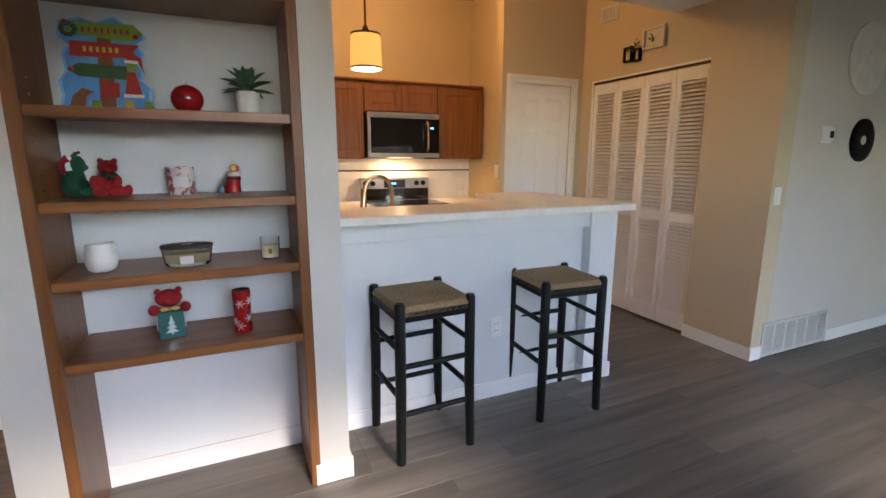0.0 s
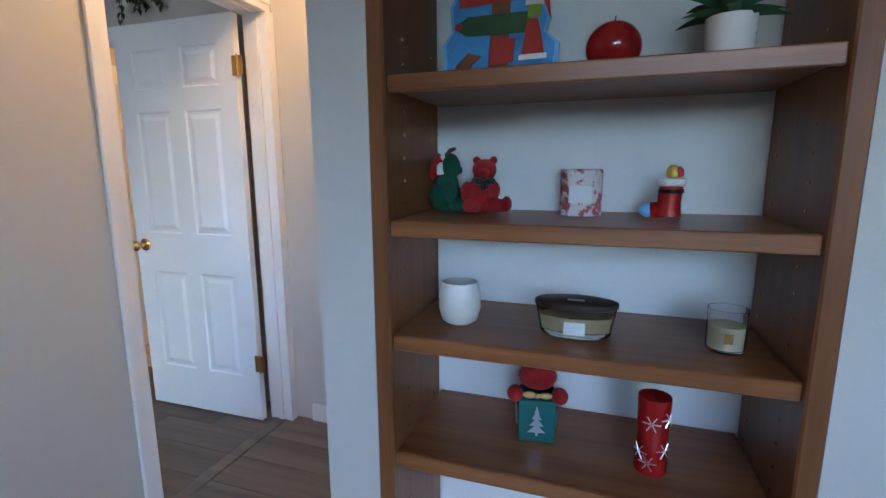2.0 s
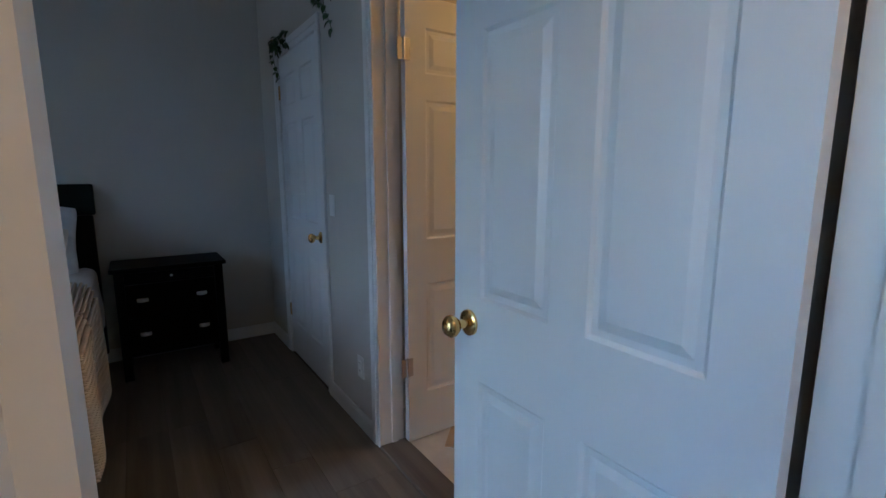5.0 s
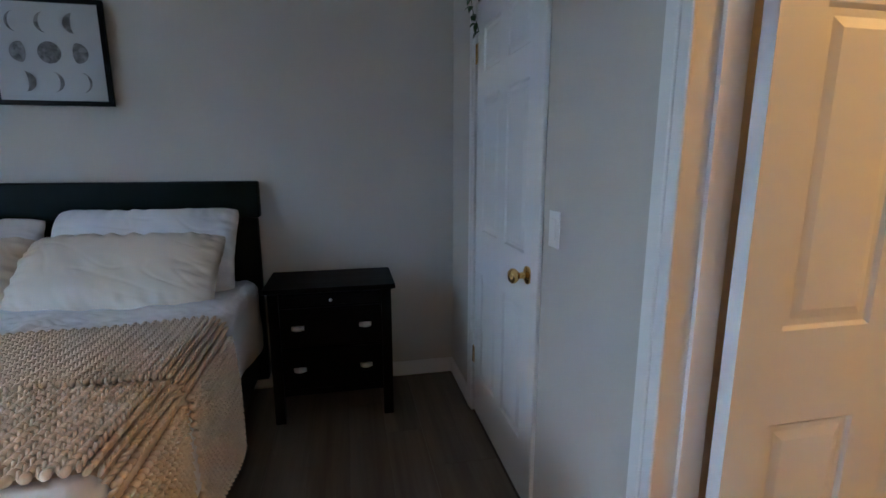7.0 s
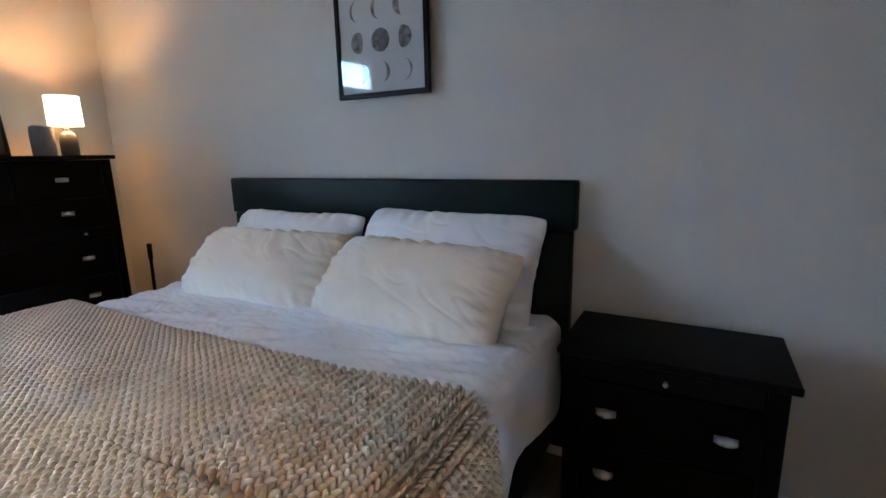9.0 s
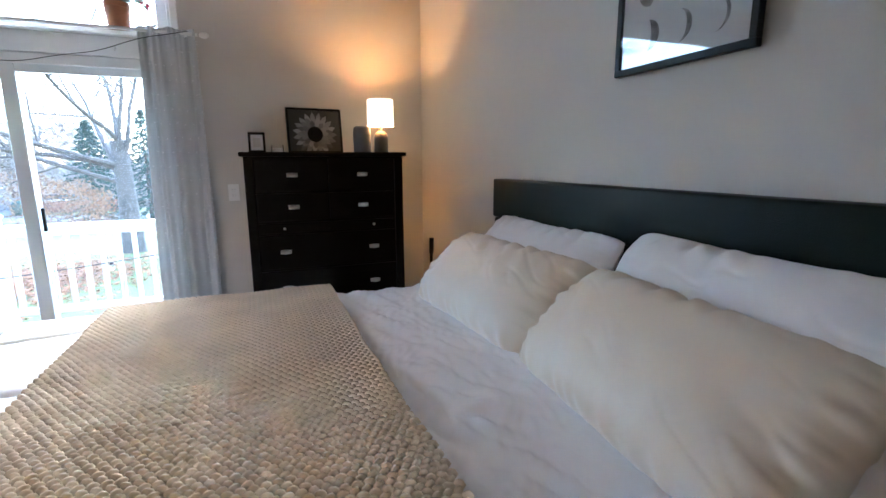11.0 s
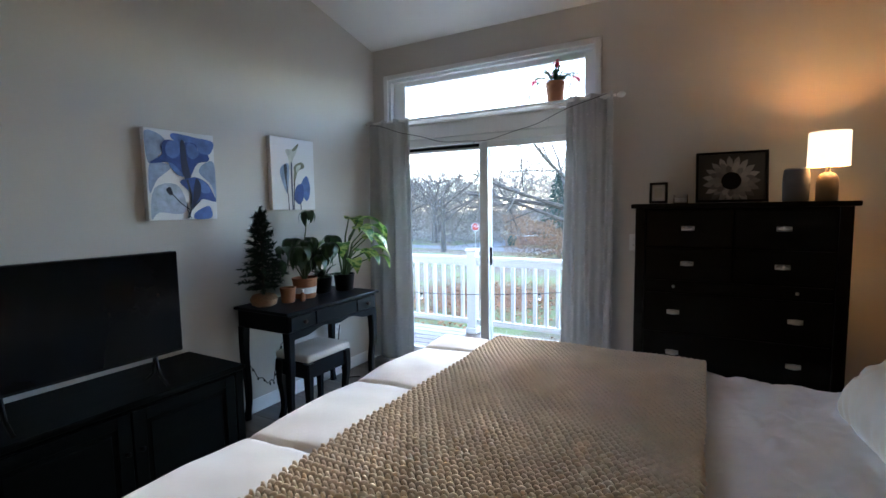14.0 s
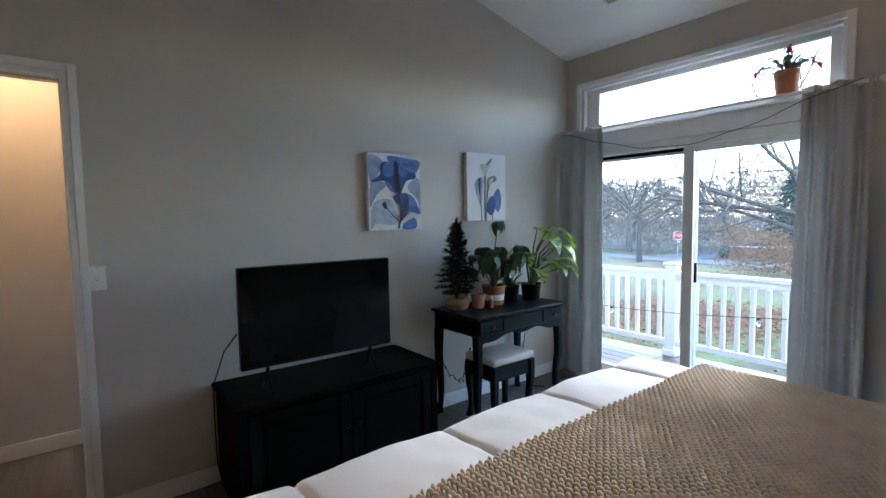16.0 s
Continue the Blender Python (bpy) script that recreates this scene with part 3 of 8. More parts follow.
def microwave():
    m = thing("microwave", "stainless steel over-range microwave with dark window", "microwave")
    part("case", boxes((1.243, 1.981, 5.03, 5.417, 1.362, 1.785), bevel=0.003), M["black"], m)
    bm = bmesh.new()
    box(bm, 1.243, 1.981, 5.003, 5.029, 1.735, 1.785, 0.003)
    box(bm, 1.243, 1.981, 5.003, 5.029, 1.362, 1.405, 0.003)
    box(bm, 1.243, 1.275, 5.003, 5.029, 1.4055, 1.7345, 0.002)
    part("front_frame", bm, M["steel"], m)
    part("window", boxes((1.276, 1.83, 5.008, 5.029, 1.406, 1.734)), M["blackglass"], m, "black glass door")
    part("control_panel", boxes((1.832, 1.981, 5.006, 5.029, 1.406, 1.734)), M["blackglass"], m)
    part("clock_digits", boxes((1.885, 1.90, 5.0045, 5.0055, 1.64, 1.655), (1.905, 1.92, 5.0045, 5.0055, 1.64, 1.655)), M["blueglow"], m, "blue clock digits")
    part("handle", rod([(1.85, 5.004, 1.43), (1.845, 4.965, 1.46), (1.843, 4.958, 1.57), (1.845, 4.965, 1.68), (1.85, 5.004, 1.71)], 0.0115, 12), M["gold"], m, "curved metal handle", True)
    bm = bmesh.new()
    for k in range(22):
        x = 1.30 + k * 0.029
        box(bm, x, x + 0.02, 5.0015, 5.0028, 1.752, 1.757)
    part("vent_slots", bm, M["black"], m)
    part("lamp_cover", boxes((1.50, 1.72, 5.10, 5.20, 1.357, 1.3615)), M["hoodglow"], m, "glowing lamp cover")


M["blueglow"] = glow("blue_display", (0.05, 0.25, 1.0), 0.6)
M["hoodglow"] = glow("hood_lamp", (1.0, 0.72, 0.42), 0.35)
microwave()


def range_stove():
    r = thing("range", "stainless steel range with black glass cooktop", "stove")
    part("body", boxes((1.243, 2.003, 4.80, 5.415, 0.0, 0.905), bevel=0.003), M["steel"], r)
    part("cooktop", boxes((1.246, 2.0, 4.79, 5.34, 0.906, 0.918), bevel=0.002), M["blackglass"], r)
    part("backguard", boxes((1.243, 2.003, 5.342, 5.412, 0.906, 1.15), bevel=0.005), M["steel"], r)
    part("display", boxes((1.50, 1.73, 5.336, 5.3415, 1.05, 1.13)), M["blackglass"], r)
    part("backguard_glass", boxes((1.25, 1.995, 5.337, 5.3415, 0.92, 1.04)), M["blackglass"], r)
    part("clock_digits", boxes((1.58, 1.60, 5.3345, 5.3355, 1.085, 1.10), (1.605, 1.625, 5.3345, 5.3355, 1.085, 1.10)), M["blueglow"], r)
    for x in (1.295, 1.375, 1.86, 1.935):
        bm = turned([(0.026, 0), (0.026, 0.012), (0.02, 0.014), (0.019, 0.03), (0.017, 0.032)], n=16)
        bmesh.ops.transform(bm, matrix=Matrix.Translation((x, 5.341, 1.095)) @ Matrix.Rotation(radians(90), 4, "X"), verts=bm.verts)
        part("knob", bm, M["black"], r, "", True)


range_stove()


def base_run(x0, x1, y0, y1, name, front_y):
    c = thing(name, "brown wooden base cabinet with a white counter", "cabinet", group="kitchen base cabinets")
    part("body", boxes((x0, x1, y0, y1, 0.09, 0.874), bevel=0.001), M["cabwood"], c)
    part("plinth", boxes((x0, x1, y0 + 0.05, y1, 0, 0.089)), M["black"], c)
    n = max(1, round((x1 - x0) / 0.45))
    for k in range(n):
        a, b = x0 + (x1 - x0) * k / n, x0 + (x1 - x0) * (k + 1) / n
        bm = bmesh.new()
        paint_door_frame(bm, front_y, a + 0.006, b - 0.006, 0.1, 0.86)
        part("cabinet_door", bm, M["cabwood"], c)
    return c


base_run(-0.57, 1.24, 4.82, 5.416, "base_cabinet", 4.80)
base_run(2.006, 2.53, 4.82, 5.416, "base_cabinet", 4.80)
solid("worktop", boxes((-0.57, 1.241, 4.78, 5.417, 0.875, 0.913), bevel=0.004), M["counter"], "white laminate kitchen worktop beside the range", "worktop")
solid("worktop", boxes((2.005, 2.533, 4.78, 5.417, 0.875, 0.913), bevel=0.004), M["counter"], "short white laminate worktop beside the range", "worktop")
solid("sink_counter", boxes((0.408, 1.97, 2.94, 3.45, 0.875, 0.913), (0.43, 1.96, 2.94, 3.42, 0.0, 0.874), bevel=0.003), M["counter"], "white sink counter behind the bar", "worktop")


def backsplash():
    s = structure("backsplash", boxes((-0.57, 2.533, 5.412, 5.419, 0.914, 1.349)), M["counter"], "white tiled backsplash with a dark stripe", category="backsplash")
    bm = boxes((0, 0.148, 0, 0.004, 0, 0.073), bevel=0.0015)
    first = part("tile", bm, M["tilewhite"], s)
    first.location = (0.9, 5.4075, 0.918)
    for r in range(6):
        z = 0.918 + r * 0.0755 + (0.012 if r > 3 else 0)
        for k in range(11):
            if r == 0 and k == 0:
                continue
            x = 0.9 + k * 0.1505 - (0.075 if r % 2 else 0)
            if x + 0.148 > 2.53 or z > 1.28:
                continue
            o = new("tile", first.data)
            o.parent = s
            o.location = (x, 5.4075, z)
    part("stripe", boxes((0.83, 2.531, 5.4065, 5.4115, 1.2205, 1.2315)), M["black"], s, "thin dark stripe")


M["tilewhite"] = paint("glazed_tile", (0.74, 0.72, 0.68), 0.15, 0.04, 40, 0.04, 8)
backsplash()


def faucet():
    f = thing("kitchen_faucet", "champagne metal gooseneck faucet at the sink", "faucet", (0.905, 3.28, 0.912))
    part("base", turned([(0.026, 0), (0.026, 0.012), (0.02, 0.02), (0.018, 0.07), (0.015, 0.08)], n=20), M["gold"], f, "", True)
    pts = [(0, 0, 0.07), (0, 0, 0.24)]
    for k in range(1, 13):
        a = math.pi * k / 12
        pts.append((-0.085 + 0.085 * math.cos(a), 0.0, 0.24 + 0.1 * math.sin(a)))
    pts += [(-0.172, 0, 0.21)]
    part("neck", rod(pts, 0.0125, 12), M["gold"], f, "", True)
    part("spray_head", rod([(-0.172, 0, 0.215), (-0.176, 0, 0.18), (-0.182, 0, 0.135)], [0.015, 0.019, 0.02], 14), M["gold"], f, "", True)
    part("lever", rod([(0.012, -0.01, 0.055), (0.04, -0.03, 0.075), (0.06, -0.045, 0.11)], [0.007, 0.006, 0.005], 10), M["gold"], f, "", True)


faucet()


def pendant():
    p = thing("pendant_lamp", "bronze pendant lamp with a glowing amber shade", "lamp", (0.775, 3.30, 0))
    part("canopy", turned([(0.06, 2.985), (0.06, 2.999), (0.02, 2.97), (0.008, 2.96)][::-1] if False else [(0.008, 2.955), (0.05, 2.97), (0.06, 2.985), (0.06, 2.999)], n=20), M["bronze"], p, "", True)
    bm = rod([(0, 0, 2.06), (0, 0, 2.36)], 0.006, 8)
    tube(bm, [(0, 0, 2.36), (0, 0, 2.66)], 0.006, 8)
    tube(bm, [(0, 0, 2.66), (0, 0, 2.96)], 0.006, 8)
    part("stem", bm, M["bronze"], p)
    part("socket_cap", turned([(0.02, 2.03), (0.024, 2.045), (0.014, 2.07), (0.008, 2.08)], n=16), M["bronze"], p, "", True)
    part("shade", turned([(0.087, 1.85), (0.089, 1.855), (0.082, 2.03), (0.0795, 2.03), (0.086, 1.855)], n=32, caps=False), M["amber"], p, "amber fabric shade", True)
    for z, r in ((1.852, 0.0895), (2.03, 0.083)):
        part("rim", turned([(r - 0.003, z - 0.005), (r + 0.001, z - 0.005), (r + 0.001, z + 0.005), (r - 0.003, z + 0.005)], n=32, caps=False), M["bronze"], p)
    part("diffuser", turned([(0.083, 1.848), (0.083, 1.851)], n=28), M["bulbglow"], p, "glowing white diffuser")
    bm = bmesh.new()
    for k in range(3):
        a = 2 * math.pi * k / 3
        tube(bm, [(0, 0, 2.032), (0.082 * math.cos(a), 0.082 * math.sin(a), 2.03)], 0.002, 6)
    part("spider", bm, M["bronze"], p)


M["bronze"] = paint("dark_bronze", (0.06, 0.04, 0.028), 0.4, 0.1, 60, 0.05, 20, 0.9)


def shade_cloth(name, colour, strength):
    m, nt, b = nodes_of(name, 0.8, 0, colour)
    b.inputs["Emission Color"].default_value = (*colour, 1)
    b.inputs["Emission Strength"].default_value = strength
    v = coords(nt, (1, 1, 0.06))
    bump(nt, b, noise_tex(nt, v, 400, 2), 0.3)
    return m


M["amber"] = shade_cloth("amber_shade", (0.62, 0.30, 0.075), 0.10)
M["bulbglow"] = glow("bulb_white", (1.0, 0.82, 0.55), 0.9)
pendant()


# louvred closet doors
def louvre_leaf(name, y0, y1):
    d = thing(name, "white louvred bifold closet door", "door", group="louvred closet doors")
    x0, x1 = 3.2, 3.228
    st = 0.042
    bm = bmesh.new()
    for a, b in ((y0 + 0.002, y0 + st), (y1 - st, y1 - 0.002)):
        box(bm, x0, x1, a, b, 0.012, 2.025, 0.002)
    for z0, z1 in ((0.012, 0.14), (0.86, 0.94), (1.93, 2.025)):
        box(bm, x0 + 0.001, x1 - 0.001, y0 + st, y1 - st, z0, z1)
    part("door_frame", bm, M["louvre"], d)
    first = None
    for lo, hi in ((0.14, 0.86), (0.94, 1.93)):
        n = int((hi - lo) / 0.0295)
        for k in range(n):
            z = lo + (k + 0.5) * (hi - lo) / n
            if first is None:
                bm = bmesh.new()
                w = (y1 - y0) / 2 - st + 0.003
                v = [bm.verts.new(p) for p in ((-0.0145, -w, -0.0115), (-0.009, -w, -0.0125), (0.013, -w, 0.0085), (0.008, -w, 0.0105), (-0.0145, w, -0.0115), (-0.009, w, -0.0125), (0.013, w, 0.0085), (0.008, w, 0.0105))]
                for q in ((0, 1, 2, 3), (7, 6, 5, 4), (0, 4, 5, 1), (1, 5, 6, 2), (2, 6, 7, 3), (3, 7, 4, 0)):
                    bm.faces.new([v[i] for i in q])
                first = part("slat", bm, M["louvre"], d)
                o = first
            else:
                o = new("slat", first.data)
                o.parent = d
            o.location = ((x0 + x1) / 2, (y0 + y1) / 2, z)
    return d


M["louvre"] = paint("louvre_paint", (0.74, 0.71, 0.66), 0.4, 0.02, 60, 0.05)
for k in range(4):
    leaf = louvre_leaf("louvre_door", 2.975 + k * 0.298, 2.975 + (k + 1) * 0.298)
    if k in (1, 2):
        bm = turned([(0.008, 0), (0.007, 0.012), (0.014, 0.02), (0.013, 0.028), (0.004, 0.031)], n=14)
        bmesh.ops.transform(bm, matrix=Matrix.Translation((3.2, 2.975 + (k + 0.5) * 0.298, 0.90)) @ Matrix.Rotation(radians(-90), 4, "Y"), verts=bm.verts)
        part("knob", bm, M["louvre"], leaf, "", True)
structure("trim_louvre_track", boxes((3.19, 3.24, 2.962, 4.18, 2.028, 2.044)), M["bronze"], "dark closet door track", category="trim")
structure("trim_louvre_edge", boxes((3.19, 3.2, 2.955, 2.974, 0, 2.06), (3.19, 3.2, 4.168, 4.19, 0, 2.06), (3.19, 3.199, 2.974, 4.168, 2.045, 2.06)), M["trim"], category="trim")


# things on the louvre wall and the vent wall
def wall_vent(name, label, axis, x, y, z, w, h, slats, mat):
    v = thing(name, label, "vent", (x, y, z), 0 if axis == "y" else -90)
    bm = boxes((-w / 2, w / 2, -0.012, -0.001, -h / 2, -h / 2 + 0.018), (-w / 2, w / 2, -0.012, -0.001, h / 2 - 0.018, h / 2), (-w / 2, -w / 2 + 0.018, -0.012, -0.001, -h / 2 + 0.018, h / 2 - 0.018), (w / 2 - 0.018, w / 2, -0.012, -0.001, -h / 2 + 0.018, h / 2 - 0.018), bevel=0.002)
    part("frame", bm, mat, v)
    part("backing", boxes((-w / 2 + 0.01, w / 2 - 0.01, -0.003, -0.001, -h / 2 + 0.01, h / 2 - 0.01)), M["ventshade"], v, "dark sheet painted for the shade behind the slats")
    for k in range(slats):
        zz = -h / 2 + 0.024 + k * (h - 0.048) / max(1, slats - 1)
        part("slat", boxes((-w / 2 + 0.018, w / 2 - 0.018, -0.011, -0.004, zz - 0.0032, zz + 0.0032)), mat, v)
    for k in range(1, 6):
        xx = -w / 2 + w * k / 6
        part("mullion", boxes((xx - 0.008, xx + 0.008, -0.0125, -0.0035, -h / 2 + 0.018, h / 2 - 0.018)), mat, v)
    return v


# flat dark tone that stands for the shade inside the vents
M["ventshade"] = paint("vent_shade", (0.16, 0.155, 0.15), 0.8)
M["grille"] = paint("grille_paint", (0.62, 0.60, 0.57), 0.45, 0.03)
wall_vent("return_vent", "white metal return air grille above the floor", "y", 3.648, 2.45, 0.128, 0.77, 0.245, 15, M["grille"])
v = wall_vent("supply_vent", "small tan metal vent high on the wall", "x", 3.2, 4.03, 2.615, 0.22, 0.13, 7, M["grille"])


def round_plaque(name, label, cat, x, z, r, mat, prof, hub=None, hubmat=None):
    p = thing(name, label, cat, (x, 2.449, z))
    bm = turned(prof, n=40)
    bmesh.ops.transform(bm, matrix=Matrix.Rotation(radians(90), 4, "X"), verts=bm.verts)
    part("disc", bm, mat, p, "", True)
    if hub:
        bm = turned(hub, n=24)
        bmesh.ops.transform(bm, matrix=Matrix.Rotation(radians(90), 4, "X"), verts=bm.verts)
        part("centre", bm, hubmat, p, "", True)
    return p


M["pale"] = paint("pale_plaster", (0.62, 0.60, 0.56), 0.6, 0.08, 60, 0.4, 12)
round_plaque("round_plaque", "large pale carved round wall plaque", "wall decor", 4.02, 2.02, 0.235, M["pale"], [(0.235, 0.0), (0.235, 0.012), (0.20, 0.02), (0.16, 0.012), (0.12, 0.02), (0.06, 0.016), (0.01, 0.016)], [(0.045, 0.016), (0.04, 0.022), (0.01, 0.024)], M["grille"])
round_plaque("round_plaque", "small black round wall plaque with a white centre", "wall decor", 4.10, 1.485, 0.15, M["black"], [(0.148, 0.0), (0.148, 0.012), (0.12, 0.02), (0.05, 0.014), (0.03, 0.012)], [(0.03, 0.012), (0.03, 0.017), (0.005, 0.018)], M["pale"])
t_ = thing("thermostat", "white thermostat with a small dark screen", "thermostat", (3.665, 2.449, 1.515))
part("base", boxes((-0.055, 0.055, -0.006, -0.001, -0.055, 0.055), bevel=0.002), M["white"], t_)
part("case", boxes((-0.045, 0.045, -0.026, -0.0065, -0.045, 0.045), bevel=0.005, segs=2), M["white"], t_)
part("screen", boxes((-0.005, 0.038, -0.0275, -0.0265, -0.022, 0.022)), M["blackglass"], t_, "dark screen")


def plate(name, label, kind, loc, rz, wide=1):
    p = thing(name, label, "switch" if kind == "switch" else "outlet", loc, rz)
    w = 0.035 * wide
    part("cover", boxes((-w, w, -0.006, -0.0005, -0.057, 0.057), bevel=0.002), M["white"], p)
    if kind == "switch":
        part("toggle", boxes((-0.005, 0.005, -0.018, -0.0065, -0.004, 0.012), bevel=0.0015), M["white"], p)
        part("slot", boxes((-0.007, 0.007, -0.0075, -0.0062, -0.013, 0.013)), M["grille"], p)
    elif kind == "rocker":
        part("rocker", boxes((-0.016, 0.016, -0.009, -0.0062, -0.033, 0.033), bevel=0.002), M["white"], p)
    else:
        for z in (-0.02, 0.02):
            bm = boxes((-0.015, 0.015, -0.0085, -0.0062, z - 0.014, z + 0.014), bevel=0.004)
            part("socket", bm, M["white"], p)
            part("slots", boxes((-0.0075, -0.0055, -0.0092, -0.0086, z - 0.004, z + 0.006), (0.0055, 0.0075, -0.0092, -0.0086, z - 0.003, z + 0.006)), M["black"], p)
    return p


plate("light_switch", "white light switch near the wall corner", "rocker", (3.225, 2.449, 1.12), 0)
plate("wall_outlet", "white outlet on the half wall under the bar", "outlet", (1.33, 2.7545, 0.42), 0)
plate("light_switch", "white switch on the pantry wall", "switch", (2.2985, 4.40, 1.24), -90)

# small framed decor above the louvred doors
def wall_decor():
    d = thing("hanging_planter_frame", "small white and black framed wall decor with greenery", "wall decor", (3.199, 3.6, 2.25), -90)
    for x0, x1, z0, z1, m in ((-0.21, -0.12, -0.09, 0.03, "black"), (-0.10, -0.03, -0.10, 0.0, "black"), (-0.01, 0.20, -0.03, 0.13, "grille")):
        bm = boxes((x0, x1, -0.03, -0.001, z0, z0 + 0.014), (x0, x1, -0.03, -0.001, z1 - 0.014, z1), (x0, x0 + 0.014, -0.03, -0.001, z0 + 0.014, z1 - 0.014), (x1 - 0.014, x1, -0.03, -0.001, z0 + 0.014, z1 - 0.014))
        part("frame", bm, M[m], d)
        part("insert", boxes((x0 + 0.014, x1 - 0.014, -0.012, -0.002, z0 + 0.014, z1 - 0.014)), M["pale"], d)
    bm = bmesh.new()
    rng = random.Random(4)
    for k in range(26):
        leaf_blade(bm, (rng.uniform(-0.16, 0.12), -0.03, rng.uniform(-0.03, 0.05)), rng.uniform(0, 360), rng.uniform(10, 70), 0.05, 0.018)
    part("greenery", bm, M["leaf"], d, "", True)


def leaf_blade(bm, base, yaw, pitch, length, width, droop=0.5, n=6, cup=0.15):
    """A leaf as a folded, drooping blade of 2 x n faces."""
    d = Matrix.Rotation(radians(yaw), 3, "Z")
    left, mid, right = [], [], []
    p, a = Vector((0, 0, 0)), radians(pitch)
    for i in range(n + 1):
        t = i / n
        w = width * 0.5 * max(0.02, math.sin(math.pi * (0.08 + 0.92 * t) ** 0.75))
        q = d @ Vector((0, w, 0))
        up = Vector((0, 0, cup * w * 2))
        c = Vector(base) + d @ p
        mid.append(bm.verts.new(c))
        left.append(bm.verts.new(c + q + up))
        right.append(bm.verts.new(c - q + up))
        p = p + Vector((math.cos(a), 0, math.sin(a))) * (length / n)
        a -= droop * 1.6 / n
    for i in range(n):
        bm.faces.new((left[i], left[i + 1], mid[i + 1], mid[i]))
        bm.faces.new((mid[i], mid[i + 1], right[i + 1], right[i]))


def leaf_material(name, dark, light, rough=0.42):
    m, nt, b = nodes_of(name, rough, 0, dark)
    geo = nt.nodes.new("ShaderNodeNewGeometry")
    col = mixed(nt, geo.outputs["Random Per Island"], dark, light)
    nt.links.new(col, b.inputs["Base Color"])
    b.inputs["Subsurface Weight"].default_value = 0.0
    v = coords(nt)
    bump(nt, b, noise_tex(nt, v, 120, 3), 0.2)
    return m


M["leaf"] = leaf_material("green_leaf", (0.018, 0.05, 0.014), (0.05, 0.11, 0.035))
wall_decor()


# ---- bedroom ----
M["linen"] = cloth("white_linen", (0.82, 0.81, 0.81), 700, 0.85, 0.04, crease=0.09)
M["ivory"] = cloth("ivory_satin", (0.80, 0.70, 0.56), 500, 0.5, 0.06, 0.4, crease=0.07)
M["knit"] = cloth("beige_yarn", (0.76, 0.65, 0.51), 1400, 0.95, 0.16, 0.0)
M["leather"] = paint("black_green_leather", (0.005, 0.010, 0.0095), 0.45, 0.15, 260, 0.35, 6, shine=0.12)
def curtain_cloth():
    """Grey weave that lets some of the daylight through."""
    m = cloth("grey_curtain", (0.60, 0.605, 0.60), 800, 0.9, 0.06, 0.0)
    nt = m.node_tree
    tr = nt.nodes.new("ShaderNodeBsdfTranslucent")
    tr.inputs["Color"].default_value = (0.50, 0.52, 0.53, 1)
    mx = nt.nodes.new("ShaderNodeMixShader")
    mx.inputs[0].default_value = 0.22
    nt.links.new(nt.nodes["Principled BSDF"].outputs[0], mx.inputs[1])
    nt.links.new(tr.outputs[0], mx.inputs[2])
    nt.links.new(mx.outputs[0], nt.nodes["Material Output"].inputs[0])
    return m


M["greycloth"] = curtain_cloth()
M["cream"] = cloth("cream_cushion", (0.55, 0.48, 0.40), 900, 0.9, 0.05)
M["terracotta"] = paint("terracotta", (0.36, 0.15, 0.07), 0.75, 0.15, 120, 0.4, 14)
M["soil"] = paint("potting_soil", (0.03, 0.022, 0.016), 0.95, 0.3, 90, 1.0, 40)

MX0, MX1, MY0, MY1, MZ = -5.23, -3.235, 0.53, 2.40, 0.70


def fold(p, e0, e1, r):
    """A cloth coordinate laid over an edge: where it lands and how far it has dropped."""
    for e, s in ((e1, 1), (e0, -1)):
        over = (p - e) * s
        if over > 0:
            if over < r * math.pi / 2:
                return e + s * r * math.sin(over / r), r * (1 - math.cos(over / r))
            return e + s * r, r + over - r * math.pi / 2
    return p, 0.0


def bed():
    b = thing("bed", "wide bed with a black green upholstered headboard", "bed")
    part("headboard", boxes((-5.335, -5.27, 0.50, 2.47, 0.08, 1.025), bevel=0.012, segs=3), M["leather"], b, "", True)
    part("headboard_cushion", boxes((-5.337, -5.262, 0.495, 2.485, 1.027, 1.224), bevel=0.010, segs=3), M["leather"], b, "padded top panel of the headboard", True)
    for y in (0.535, 2.405):
        part("side_rail", boxes((-5.26, -3.24, y - 0.02, y + 0.02, 0.12, 0.34), bevel=0.008), M["leather"], b)
    part("foot_rail", boxes((-3.285, -3.24, 0.56, 2.38, 0.12, 0.34), bevel=0.008), M["leather"], b)
    for x in (-5.15, -3.32):
        for y in (0.60, 2.34):
            part("leg", boxes((x - 0.03, x + 0.03, y - 0.03, y + 0.03, 0, 0.12), bevel=0.004), M["blackwood"], b)
    part("slat_base", boxes((-5.25, -3.29, 0.56, 2.38, 0.30, 0.34)), M["blackwood"], b)


bed()
solid("mattress", boxes((MX0, MX1 + 0.01, MY0 + 0.02, MY1 - 0.02, 0.342, MZ - 0.02), bevel=0.05, segs=3), M["linen"], "thick mattress on the bed frame", "mattress", smooth=True)


